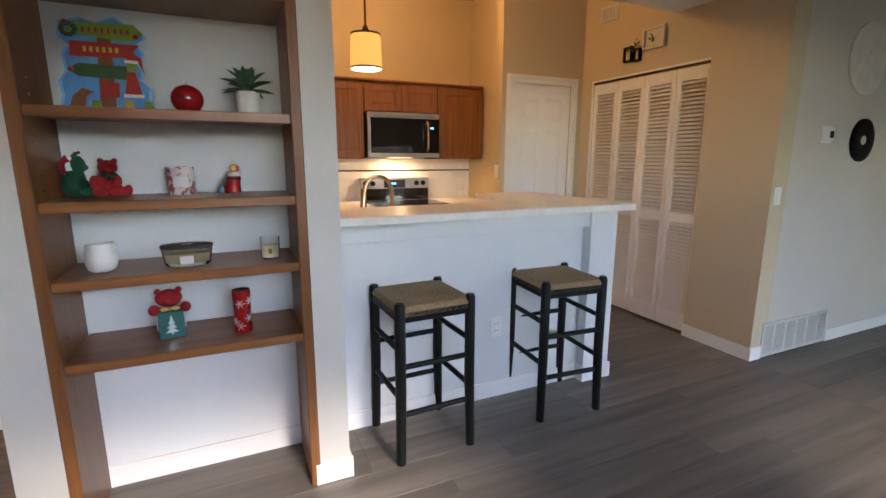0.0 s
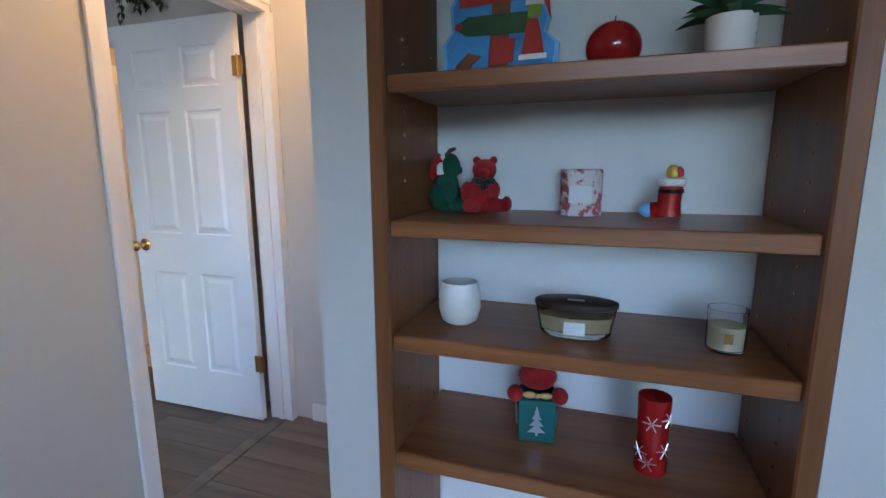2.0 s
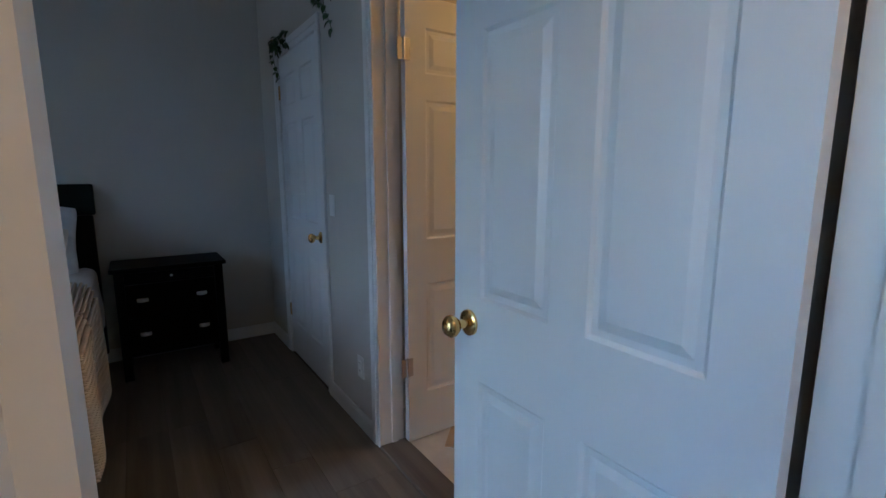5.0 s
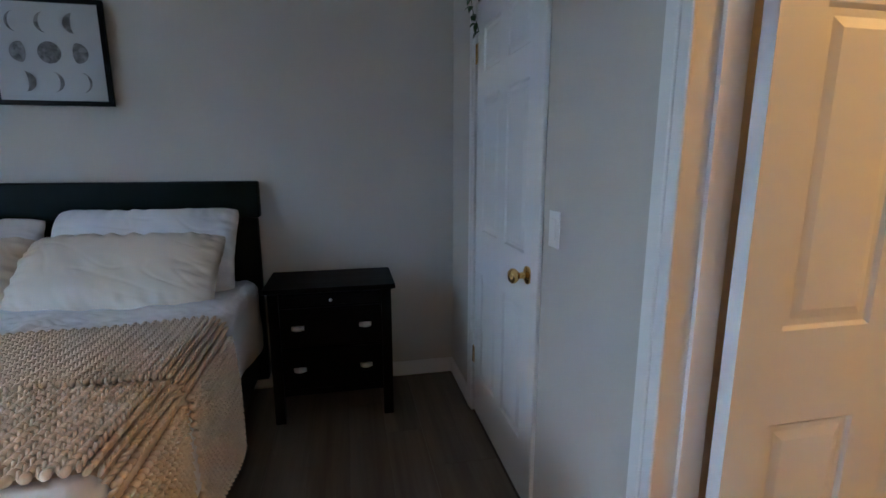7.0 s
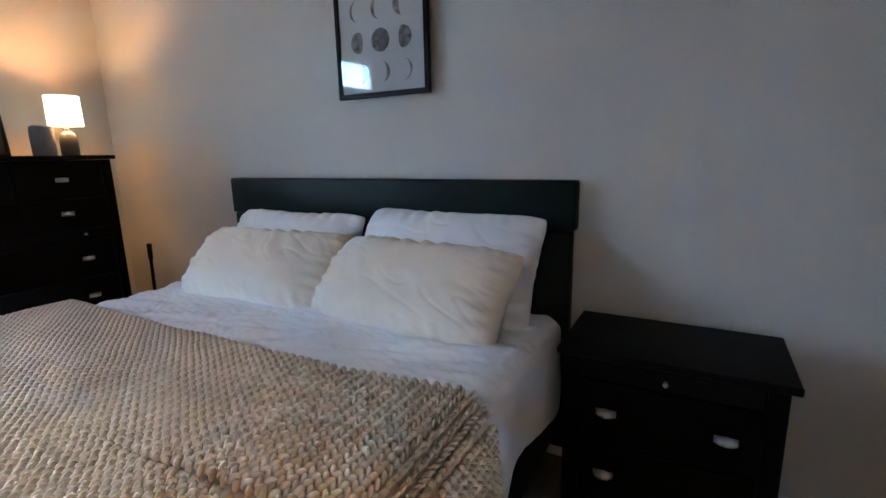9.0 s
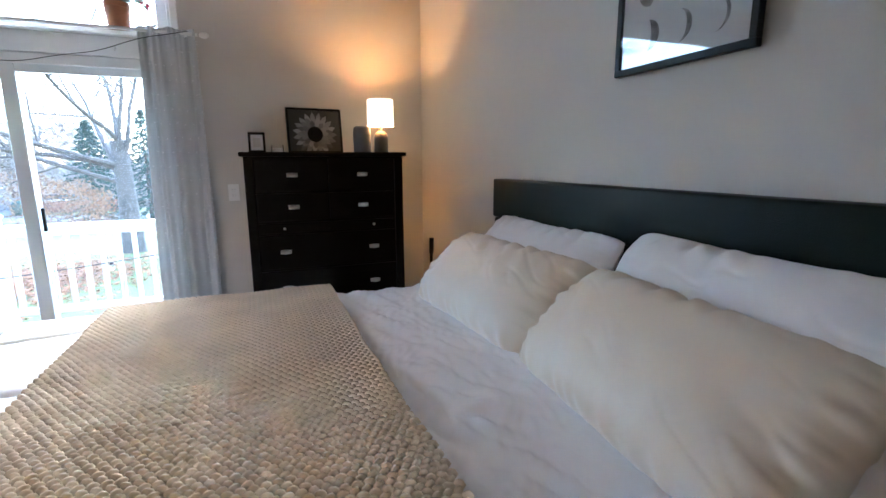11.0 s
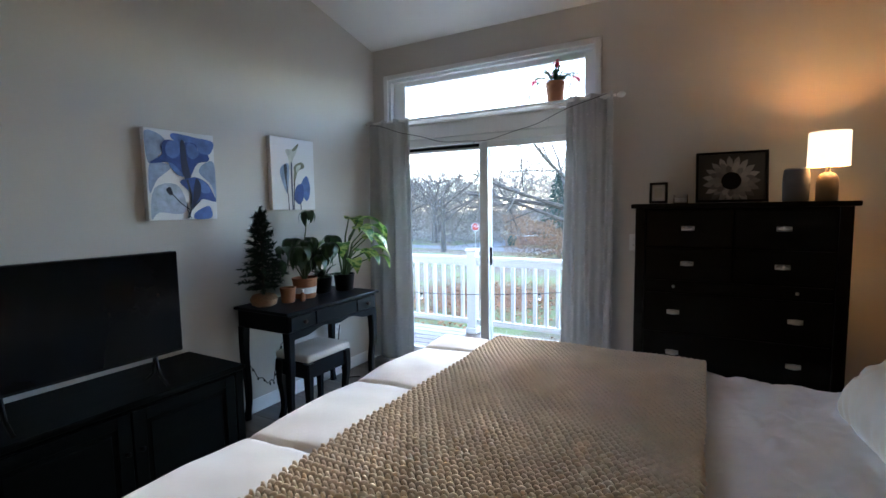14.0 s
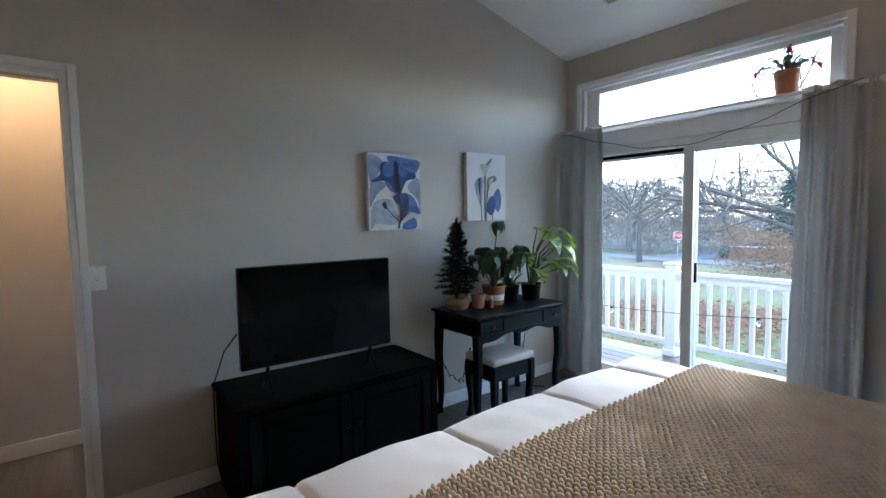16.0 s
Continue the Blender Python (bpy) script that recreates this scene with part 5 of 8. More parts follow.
# wall canvases beside the television
def canvas(label, y, z0, h, w, kind):
    c = thing("canvas_print", label, "picture", (BX1 - 0.001, y, z0), -90, "flower canvases")
    part("stretched_canvas", boxes((-w / 2, w / 2, -0.036, 0, 0, h), bevel=0.003), M["paper"], c)

    def petal(mat, layer, outline, name="petal"):
        """A painted shape with a smooth outline through a few (x, z) points, in hundredths of the canvas."""
        n, pts = len(outline), []
        p = [Vector(((a / 100 - 0.5) * w, b / 100 * h)) for a, b in outline]
        for k in range(n):
            a, b, e, d = p[k - 1], p[k], p[(k + 1) % n], p[(k + 2) % n]
            for f in (0.0, 0.25, 0.5, 0.75):
                q = 0.5 * (2 * b + (e - a) * f + (2 * a - 5 * b + 4 * e - d) * f * f + (3 * b - a - 3 * e + d) * f ** 3)
                pts.append((max(-w / 2 + 0.001, min(w / 2 - 0.001, q.x)), max(0.001, min(h - 0.001, q.y))))
        part(name, flat_poly(pts, -0.0364 - 0.0004 * layer), M[mat], c)

    def stem(pts, r, mat, layer):
        bm = bmesh.new()
        for (x0, z0_), (x1, z1_) in zip(pts, pts[1:]):
            dx, dz = x1 - x0, z1_ - z0_
            q = math.hypot(dx, dz)
            nx, nz = -dz / q * r, dx / q * r
            bm.faces.new([bm.verts.new((a, -0.0364 - 0.0004 * layer, b)) for a, b in ((x0 - nx, z0_ - nz), (x1 - nx, z1_ - nz), (x1 + nx, z1_ + nz), (x0 + nx, z0_ + nz))])
        part("stem", bm, M[mat], c)

    # x runs towards the window here
    if kind == 1:
        for k, (mat, line) in enumerate((
                ("blue_soft", ((1, 96), (27, 90), (20, 73), (4, 62))),
                ("blue_mid", ((38, 97), (72, 95), (99, 92), (93, 78), (78, 75), (70, 87), (40, 89))),
                ("blue_soft", ((83, 66), (99, 66), (99, 22), (93, 40), (74, 55))),
                ("blue_soft", ((5, 62), (25, 63), (33, 58), (14, 45), (3, 30))),
                ("blue_pale", ((9, 35), (40, 40), (53, 17), (44, 7), (14, 9), (3, 2))),
                ("blue_mid", ((66, 9), (87, 16), (90, 2), (64, 1))),
                ("blue_mid", ((30, 66), (52, 66), (56, 50), (40, 52))))):
            petal(mat, k + 1, line, "wash")
        petal("blue_deep", 9, ((5, 62), (21, 72), (22, 83), (30, 89), (52, 88), (70, 88), (76, 78), (89, 76), (89, 69), (72, 65), (61, 50), (55, 43), (48, 53), (33, 64)))
        petal("blue_mid", 10, ((31, 87), (48, 88), (46, 74), (36, 69), (27, 75)))
        petal("blue_mid", 11, ((58, 87), (69, 86), (75, 77), (66, 70), (58, 74)))
        petal("blue_dark", 12, ((48, 87), (54, 88), (57, 66), (61, 48), (55, 42), (48, 58)))
        petal("blue_deep", 13, ((44, 43), (59, 48), (70, 49), (85, 43), (93, 32), (98, 21), (78, 24), (68, 18), (59, 12), (59, 30)))
        petal("blue_mid", 14, ((73, 47), (84, 42), (90, 33), (78, 31), (72, 38)))
        petal("blue_dark", 15, ((68, 48), (75, 40), (72, 26), (61, 15), (63, 30)))
        petal("ink", 16, ((24, 34), (30, 37), (33, 30), (29, 28)), "bud")
        stem([(0.02, 0.23), (0.04, 0.14), (0.033, 0.06), (0.014, 0.01)], 0.006, "ink", 17)
        stem([(-0.085, 0.16), (-0.025, 0.095), (0.025, 0.06)], 0.003, "ink", 18)
        stem([(0.01, 0.10), (0.012, 0.05), (0.03, 0.01)], 0.003, "ink", 19)
        stem([(0.09, 0.11), (0.05, 0.075), (0.02, 0.05)], 0.004, "ink", 20)
    else:
        petal("blue_mid", 1, ((79, 49), (87, 37), (86, 21), (76, 13), (65, 34)))
        petal("blue_deep", 2, ((48, 21), (57, 35), (70, 35), (71, 18), (62, 8), (51, 12)))
        petal("blue_soft", 3, ((18, 54), (26, 62), (38, 64), (38, 46), (34, 24), (29, 27), (21, 43)))
        petal("ink", 4, ((27, 60), (34, 62), (33, 40), (34, 25), (30, 40)))
        petal("olive_print", 5, ((51, 62), (68, 68), (75, 61), (60, 55), (53, 43), (48, 33), (50, 52)))
        petal("ivory_print", 6, ((56, 61), (66, 64), (64, 58), (56, 52)))
        petal("ivory_print", 7, ((32, 83), (48, 85), (62, 93), (57, 82), (48, 70), (45, 55), (39, 58), (38, 71)))
        petal("olive_print", 8, ((48, 85), (62, 94), (60, 88), (50, 82)))
        for k, pts in enumerate((((-0.022, 0.34), (-0.026, 0.15), (-0.024, 0.0)), ((-0.07, 0.15), (-0.062, 0.08), (-0.06, 0.0)), ((0.0, 0.20), (-0.012, 0.10), (-0.012, 0.0)), ((0.05, 0.05), (0.052, 0.02), (0.05, 0.0)))):
            stem(pts, 0.006 if k == 0 else 0.004, "ink" if k else "blue_dark", 9 + k)


for key, col in (("blue_deep", (0.028, 0.068, 0.27)), ("blue_dark", (0.012, 0.022, 0.075)), ("blue_mid", (0.085, 0.16, 0.44)), ("blue_soft", (0.26, 0.33, 0.48)), ("blue_pale", (0.40, 0.46, 0.58)), ("ink", (0.012, 0.016, 0.035)), ("ivory_print", (0.50, 0.52, 0.46)), ("olive_print", (0.16, 0.17, 0.12))):
    M[key] = paint("print_" + key, col, 0.65, 0.28, 90, 0.1, 18)
canvas("blue and white canvas print of large flowers", 0.978, 1.322, 0.50, 0.405, 1)
canvas("white canvas print of blue calla lilies", 0.151, 1.371, 0.51, 0.405, 2)


# television and its stand
def television():
    t = thing("television", "flat black television on its stand", "television", (-2.12, 1.662, 0.551), -91.2)
    part("case", boxes((-0.405, 0.405, -0.006, 0.034, 0.135, 0.628), bevel=0.006, segs=2), M["black"], t)
    part("screen", boxes((-0.399, 0.399, -0.0085, -0.0065, 0.149, 0.622)), M["tvglass"], t, "dark reflective screen")
    part("rear_cover", boxes((-0.27, 0.27, 0.0345, 0.065, 0.17, 0.46), bevel=0.012), M["black"], t)
    for x in (-0.28, 0.28):
        bm = rod([(x, 0.01, 0.14), (x, -0.02, 0.05), (x, -0.085, 0.008)], 0.008, 8)
        tube(bm, [(x, 0.014, 0.14), (x, 0.04, 0.05), (x, 0.10, 0.008)], 0.008, 8)
        part("foot", bm, M["black"], t, "", True)


M["tvglass"] = paint("tv_glass", (0.002, 0.0025, 0.003), 0.14, 0.1, 20, 0.0, 2, shine=0.09)
M["dullblack"] = wood("black_lacquer", (0.002, 0.0028, 0.0026), (0.0045, 0.0055, 0.0052), 0.45, 0, bumpy=0.06, shine=0.03)
television()


def tv_stand():
    s = thing("tv_stand", "low black wooden cabinet under the television", "cabinet", (-2.23, 1.56, 0), -90)
    w, d, h = 1.14, 0.485, 0.55
    part("body", boxes((-w / 2 + 0.02, w / 2 - 0.02, 0.02, d, 0.05, h - 0.03), bevel=0.002), M["dullblack"], s)
    part("top", boxes((-w / 2, w / 2, -0.012, d, h - 0.028, h), bevel=0.005), M["dullblack"], s)
    part("plinth", boxes((-w / 2 + 0.02, w / 2 - 0.02, 0.012, d - 0.02, 0, 0.049), bevel=0.003), M["dullblack"], s)
    for a, b in ((-w / 2 + 0.06, -0.004), (0.004, w / 2 - 0.06)):
        bm = bmesh.new()
        paint_door_frame(bm, 0.0, a, b, 0.07, h - 0.045)
        dr = part("cabinet_door", bm, M["dullblack"], s)
        small_knob(dr, (-0.03 if a < -0.1 else 0.03, 0.0, 0.33), 0, 0.011, "black")
    for sx in (-1, 1):
        x = sx * (w / 2 - 0.03)
        part("corner_post", boxes((x - 0.024, x + 0.024, 0.002, 0.03, 0.05, h - 0.03), bevel=0.004), M["dullblack"], s)


tv_stand()
c_ = thing("power_cable", "thin black cable hanging behind the television", "cable")
part("cable", rod([(-2.07, 2.07, 0.86), (-1.93, 2.10, 0.75), (-1.80, 2.13, 0.55), (-1.765, 2.125, 0.3), (-1.76, 2.12, 0.12), (-1.80, 2.11, 0.03), (-1.77, 2.18, 0.006)], 0.0035, 6), M["black"], c_, "", True)


# vanity table, stool and plants
def cabriole(x, y, top, ox, oy):
    """A square tapered leg with a slight knee and an outward foot."""
    bm = bmesh.new()
    rings = []
    for k in range(13):
        t = k / 12
        z = top * (1 - t)
        b = 0.008 * math.sin(math.pi * min(1, t * 1.8)) - 0.010 * math.sin(math.pi * max(0, (t - 0.45) / 0.55)) + 0.014 * max(0, t - 0.85) / 0.15
        r = 0.029 - 0.012 * min(1, t * 1.15) + (0.004 if t > 0.95 else 0)
        cx, cy = x + ox * b, y + oy * b
        rings.append([bm.verts.new((cx + p * r, cy + q * r, z)) for p, q in ((-1, -0.7), (-0.7, -1), (0.7, -1), (1, -0.7), (1, 0.7), (0.7, 1), (-0.7, 1), (-1, 0.7))])
    for a, b in zip(rings, rings[1:]):
        for k in range(8):
            bm.faces.new((a[k], a[(k + 1) % 8], b[(k + 1) % 8], b[k]))
    bm.faces.new(rings[0])
    bm.faces.new(rings[-1][::-1])
    return bm


def vanity():
    v = thing("vanity_table", "black painted vanity table with small drawers", "table", (-2.235, 0.25, 0), -90)
    w, d, h = 0.87, 0.475, 0.76
    part("tabletop", boxes((-w / 2 - 0.012, w / 2 + 0.012, -0.012, d, h - 0.02, h), bevel=0.005), M["vanity"], v)
    part("case", boxes((-w / 2 + 0.02, w / 2 - 0.02, 0.014, d - 0.005, h - 0.135, h - 0.0205)), M["vanity"], v)
    for a, b, kn in ((-w / 2 + 0.028, -0.205, 1), (-0.195, 0.195, 0), (0.205, w / 2 - 0.028, 1)):
        dr = part("drawer", boxes((a, b, -0.002, 0.0135, h - 0.12, h - 0.032), bevel=0.003), M["vanity"], v)
        if kn:
            small_knob(dr, ((a + b) / 2, -0.002, h - 0.076), 0, 0.014, "bronze")
    bm = bmesh.new()
    n = 40
    lo, hi = [], []
    for k in range(n + 1):
        t = k / n
        x = -w / 2 + 0.03 + (w - 0.06) * t
        q = abs(t - 0.5) * 2
        drop = 0.022 + 0.045 * q ** 3 + 0.010 * math.cos(q * math.pi * 3)
        hi.append((x, h - 0.125))
        lo.append((x, h - 0.125 - drop))
    fr = [[bm.verts.new((x, y, z)) for x, z in line] for line in (hi, lo) for y in (0.002, 0.018)]
    for k in range(n):
        bm.faces.new((fr[0][k], fr[0][k + 1], fr[2][k + 1], fr[2][k]))
        bm.faces.new((fr[1][k], fr[3][k], fr[3][k + 1], fr[1][k + 1]))
        bm.faces.new((fr[2][k], fr[2][k + 1], fr[3][k + 1], fr[3][k]))
        bm.faces.new((fr[0][k], fr[1][k], fr[1][k + 1], fr[0][k + 1]))
    part("scalloped_apron", bm, M["vanity"], v)
    for sx in (-1, 1):
        for y, oy in ((0.035, -1), (d - 0.035, 0.3)):
            part("leg", cabriole(sx * (w / 2 - 0.036), y, h - 0.13, sx * 0.6, oy), M["vanity"], v, "", True)


vanity()


def vanity_stool():
    s = thing("vanity_stool", "black stool with a cream padded seat", "stool", (-2.09, 0.34, 0), -90)
    bm = bmesh.new()
    box(bm, -0.20, 0.20, -0.15, 0.15, 0.405, 0.455, 0.018, 3)
    part("cushion", bm, M["cream"], s, "cream padded cushion", True)
    bm = boxes((-0.185, 0.185, -0.135, -0.117, 0.30, 0.404), (-0.185, 0.185, 0.117, 0.135, 0.30, 0.404), (-0.185, -0.167, -0.117, 0.117, 0.30, 0.404), (0.167, 0.185, -0.117, 0.117, 0.30, 0.404))
    part("apron", bm, M["vanity"], s)
    for sx in (-1, 1):
        for sy in (-1, 1):
            part("leg", cabriole(sx * 0.172, sy * 0.122, 0.40, sx * 0.5, sy * 0.5), M["vanity"], s, "", True)


vanity_stool()


def pot(parent, prof, mat, label="", cx=0, cy=0):
    return part("pot", turned(prof, cx, cy, 26), mat, parent, label, True)


def tiny_tree():
    t = thing("tiny_christmas_tree", "small artificial fir tree in a pot", "plant", (-1.94, 0.60, 0.7605))
    pot(t, [(0.045, 0), (0.075, 0.015), (0.085, 0.05), (0.07, 0.075), (0.055, 0.08)], M["wicker"], "rounded brown pot")
    part("trunk", rod([(0, 0, 0.075), (0, 0, 0.6)], [0.009, 0.003], 8), M["bark"], t)
    rng = random.Random(11)
    bm = bmesh.new()
    for k in range(84):
        f = k / 84
        z = 0.11 + 0.47 * f
        reach = (0.145 * (1 - f) ** 0.9 + 0.02) * rng.uniform(0.5, 1.15)
        a = k * 2.4 + rng.uniform(-0.2, 0.2)
        tip = Vector((math.cos(a) * reach, math.sin(a) * reach, z + 0.02 - 0.03 * (1 - f)))
        root = Vector((0, 0, z))
        tube(bm, [root, tip], [0.0025, 0.001], 4)
        for j in range(44):
            q = root.lerp(tip, 0.12 + 0.88 * j / 43)
            d = Vector((rng.uniform(-1, 1), rng.uniform(-1, 1), rng.uniform(-0.5, 1))).normalized() * rng.uniform(0.018, 0.034)
            d += (tip - root).normalized() * 0.012
            s = d.orthogonal().normalized() * 0.0055
            bm.faces.new([bm.verts.new(p) for p in (q - s, q + s, q + d)])
    for j in range(60):
        q = Vector((0, 0, 0.58 + 0.05 * j / 60))
        d = Vector((rng.uniform(-1, 1), rng.uniform(-1, 1), rng.uniform(0, 1.2))).normalized() * 0.024
        s = d.orthogonal().normalized() * 0.0022
        bm.faces.new([bm.verts.new(p) for p in (q - s, q + s, q + d)])
    part("needles", bm, M["fir"], t)


M["fir"] = leaf_material("fir_needle", (0.005, 0.018, 0.009), (0.016, 0.04, 0.018), 0.6)
M["bark"] = paint("bark", (0.07, 0.05, 0.035), 0.9, 0.3, 80, 1.0, 30)
M["wicker"] = paint("woven_wicker", (0.24, 0.13, 0.06), 0.8, 0.25, 200, 0.9, 90)
tiny_tree()


def umbrella_plant():
    t = thing("umbrella_plant", "umbrella plant in a banded terracotta pot", "plant", (-1.95, 0.26, 0.7605))
    p = pot(t, [(0.068, 0), (0.072, 0.004), (0.084, 0.125), (0.088, 0.128), (0.088, 0.14), (0.078, 0.14), (0.074, 0.12)], M["terracotta"], "terracotta pot")
    part("white_band", turned([(0.0752, 0.035), (0.0802, 0.078)], 0, 0, 26, False), M["paper"], p, "white glazed band", True)
    part("soil", turned([(0.074, 0.118), (0.002, 0.122)], n=20), M["soil"], t)
    rng = random.Random(21)
    stems, leaves = bmesh.new(), bmesh.new()
    for k in range(20):
        a = k * 2.4
        hgt = rng.uniform(0.12, 0.32) if k else 0.48
        out = rng.uniform(0.07, 0.19) if k else 0.10
        tip = Vector((math.cos(a) * out - 0.03, math.sin(a) * out - (0.12 if k == 0 else 0), 0.12 + hgt))
        tube(stems, [(0, 0, 0.11), (tip.x * 0.3, tip.y * 0.3, 0.12 + hgt * 0.6), tip], [0.005, 0.004, 0.0025], 6)
        for j in range(7):
            leaf_blade(leaves, tip, j * 360 / 7 + k * 20, rng.uniform(-35, 10), rng.uniform(0.10, 0.15), 0.06, 1.3)
    part("stems", stems, M["stem"], t)
    part("leaves", leaves, M["leaf"], t, "", True)


M["stem"] = paint("green_stem", (0.06, 0.10, 0.03), 0.6, 0.2)
umbrella_plant()


def variegated_material():
    m, nt, b = nodes_of("variegated_leaf", 0.35)
    v = coords(nt)
    nz = noise_tex(nt, v, 26, 4, 0.6)
    nt.links.new(mixed(nt, ramp(nt, nz, 0.44, 0.56), (0.05, 0.17, 0.022), (0.50, 0.58, 0.18)), b.inputs["Base Color"])
    b.inputs["Transmission Weight"].default_value = 0.0
    tr = nt.nodes.new("ShaderNodeBsdfTranslucent")
    mx = nt.nodes.new("ShaderNodeMixShader")
    mx.inputs[0].default_value = 0.35
    nt.links.new(mixed(nt, ramp(nt, nz, 0.44, 0.56), (0.08, 0.24, 0.03), (0.5, 0.6, 0.16)), tr.inputs["Color"])
    out = nt.nodes["Material Output"]
    nt.links.new(b.outputs[0], mx.inputs[1])
    nt.links.new(tr.outputs[0], mx.inputs[2])
    nt.links.new(mx.outputs[0], out.inputs[0])
    return m


M["dumbcane"] = variegated_material()


def dumb_cane():
    t = thing("dumb_cane", "variegated dumb cane plant in a dark pot", "plant", (-2.0, -0.09, 0.7605))
    pot(t, [(0.06, 0), (0.065, 0.004), (0.078, 0.12), (0.082, 0.125), (0.074, 0.125), (0.07, 0.11)], M["black"], "dark plastic pot")
    part("soil", turned([(0.069, 0.108), (0.002, 0.112)], n=18), M["soil"], t)
    stems, leaves = bmesh.new(), bmesh.new()
    spec = ((-135, 0.42, 0.09, 0.26, 0.13), (-110, 0.36, 0.15, 0.26, 0.13), (-160, 0.30, 0.12, 0.25, 0.12), (-100, 0.27, 0.17, 0.25, 0.125), (-145, 0.20, 0.15, 0.22, 0.115), (-120, 0.13, 0.17, 0.21, 0.11), (175, 0.36, 0.10, 0.22, 0.10), (130, 0.26, 0.13, 0.20, 0.09), (-80, 0.43, 0.07, 0.22, 0.11), (-170, 0.18, 0.12, 0.19, 0.10), (150, 0.14, 0.12, 0.18, 0.09), (60, 0.26, 0.07, 0.15, 0.08), (-95, 0.18, 0.10, 0.2, 0.10))
    for yaw, z, out, ln, wd in spec:
        c, s = math.cos(radians(yaw)), math.sin(radians(yaw))
        out *= 1.3
        tip = (c * out, s * out, 0.1 + z)
        tube(stems, [(c * 0.01, s * 0.01, 0.10), (c * out * 0.4, s * out * 0.4, 0.1 + z * 0.7), tip], [0.008, 0.006, 0.004], 6)
        leaf_blade(leaves, tip, yaw, 22, ln * 1.08, wd * 1.3, 1.35, 9, 0.12)
    part("stems", stems, M["stem"], t)
    part("leaves", leaves, M["dumbcane"], t, "yellow green variegated leaves", True)


dumb_cane()


def dark_plant():
    t = thing("small_plant", "small leafy plant in a black pot", "plant", (-1.93, 0.07, 0.7605))
    pot(t, [(0.055, 0), (0.06, 0.004), (0.072, 0.11), (0.075, 0.115), (0.068, 0.115), (0.064, 0.1)], M["black"])
    part("soil", turned([(0.063, 0.098), (0.002, 0.10)], n=18), M["soil"], t)
    rng = random.Random(5)
    bm = bmesh.new()
    for k in range(26):
        leaf_blade(bm, (rng.uniform(-0.03, 0.03), rng.uniform(-0.03, 0.03), 0.10), k * 137, rng.uniform(35, 80), rng.uniform(0.10, 0.17), 0.04, 0.9)
    part("leaves", bm, M["leaf"], t, "", True)


dark_plant()
solid("small_pot", turned([(0.038, 0.7605), (0.042, 0.766), (0.05, 0.845), (0.053, 0.847), (0.053, 0.86), (0.045, 0.86), (0.042, 0.84), (0.004, 0.838)], -1.98, 0.44, 22), M["terracotta"], "small terracotta pot on the vanity", "pot", smooth=True)
b_ = thing("small_bottle", "tiny brown bottle with a white cap", "bottle", (-2.04, 0.37, 0.7605))
part("bottle", turned([(0.016, 0), (0.017, 0.002), (0.017, 0.045), (0.009, 0.055), (0.009, 0.06)], n=16), M["terracotta"], b_, "", True)
part("cap", turned([(0.0105, 0.0602), (0.0105, 0.078), (0.004, 0.08)], n=14), M["white"], b_, "", True)
c_ = thing("string_light_cable", "dark light string hanging under the vanity", "cable")
pts = []
for k in range(31):
    t = k / 30
    pts.append((-1.78 + 0.03 * math.sin(t * 9), 0.62 - 0.30 * t, 0.42 - 0.22 * math.sin(math.pi * t) + 0.012 * math.sin(t * 40)))
part("wire", rod(pts, 0.003, 6), M["black"], c_, "", True)
bm = bmesh.new()
for k in range(2, 30, 3):
    ball(bm, (pts[k][0] - 0.006, pts[k][1], pts[k][2] - 0.012), (0.005, 0.005, 0.011), 6, 5)
part("bulbs", bm, M["black"], c_)
c_ = thing("power_cable", "black cable looping beside the vanity leg", "cable")
part("cable", rod([(-1.765, -0.28, 0.42), (-1.77, -0.25, 0.30), (-1.79, -0.29, 0.18), (-1.76, -0.34, 0.12), (-1.78, -0.27, 0.06), (-1.85, -0.22, 0.006), (-1.95, -0.30, 0.005)], 0.0035, 6), M["black"], c_, "", True)

# switches and outlets of the bedroom
plate("light_switch", "white double light switch beside the closet", "rocker", (-3.92, BY1, 1.125), 0)
plate("light_switch", "white light switch beside the bedroom door", "switch", (BX1, 2.583, 1.145), -90)
plate("wall_outlet", "white outlet low on the closet wall", "outlet", (-3.60, BY1, 0.33), 0)
plate("wall_outlet", "ivory outlet plate beside the dresser", "outlet", (-3.955, BY0, 1.11), 180)
plate("wall_outlet", "white outlet behind the vanity", "outlet", (BX1, -0.28, 0.40), -90)


def ceiling_vent():
    v = thing("ceiling_vent", "white slatted vent in the sloped ceiling", "vent")
    y = -0.30
    z = 2.765 + 0.232 * (y - BY0)
    v.matrix_basis = pose(-2.62, y, z - 0.001, math.degrees(math.atan(0.232)), 0, 0)
    part("frame", boxes((-0.17, 0.17, -0.09, -0.072, -0.012, 0), (-0.17, 0.17, 0.072, 0.09, -0.012, 0), (-0.17, -0.152, -0.072, 0.072, -0.012, 0), (0.152, 0.17, -0.072, 0.072, -0.012, 0)), M["white"], v)
    part("backing", boxes((-0.152, 0.152, -0.072, 0.072, -0.002, -0.0005)), M["ventshade"], v)
    for k in range(18):
        x = -0.144 + k * 0.0169
        part("slat", boxes((x - 0.0025, x + 0.0025, -0.072, 0.072, -0.011, -0.003)), M["white"], v)


ceiling_vent()


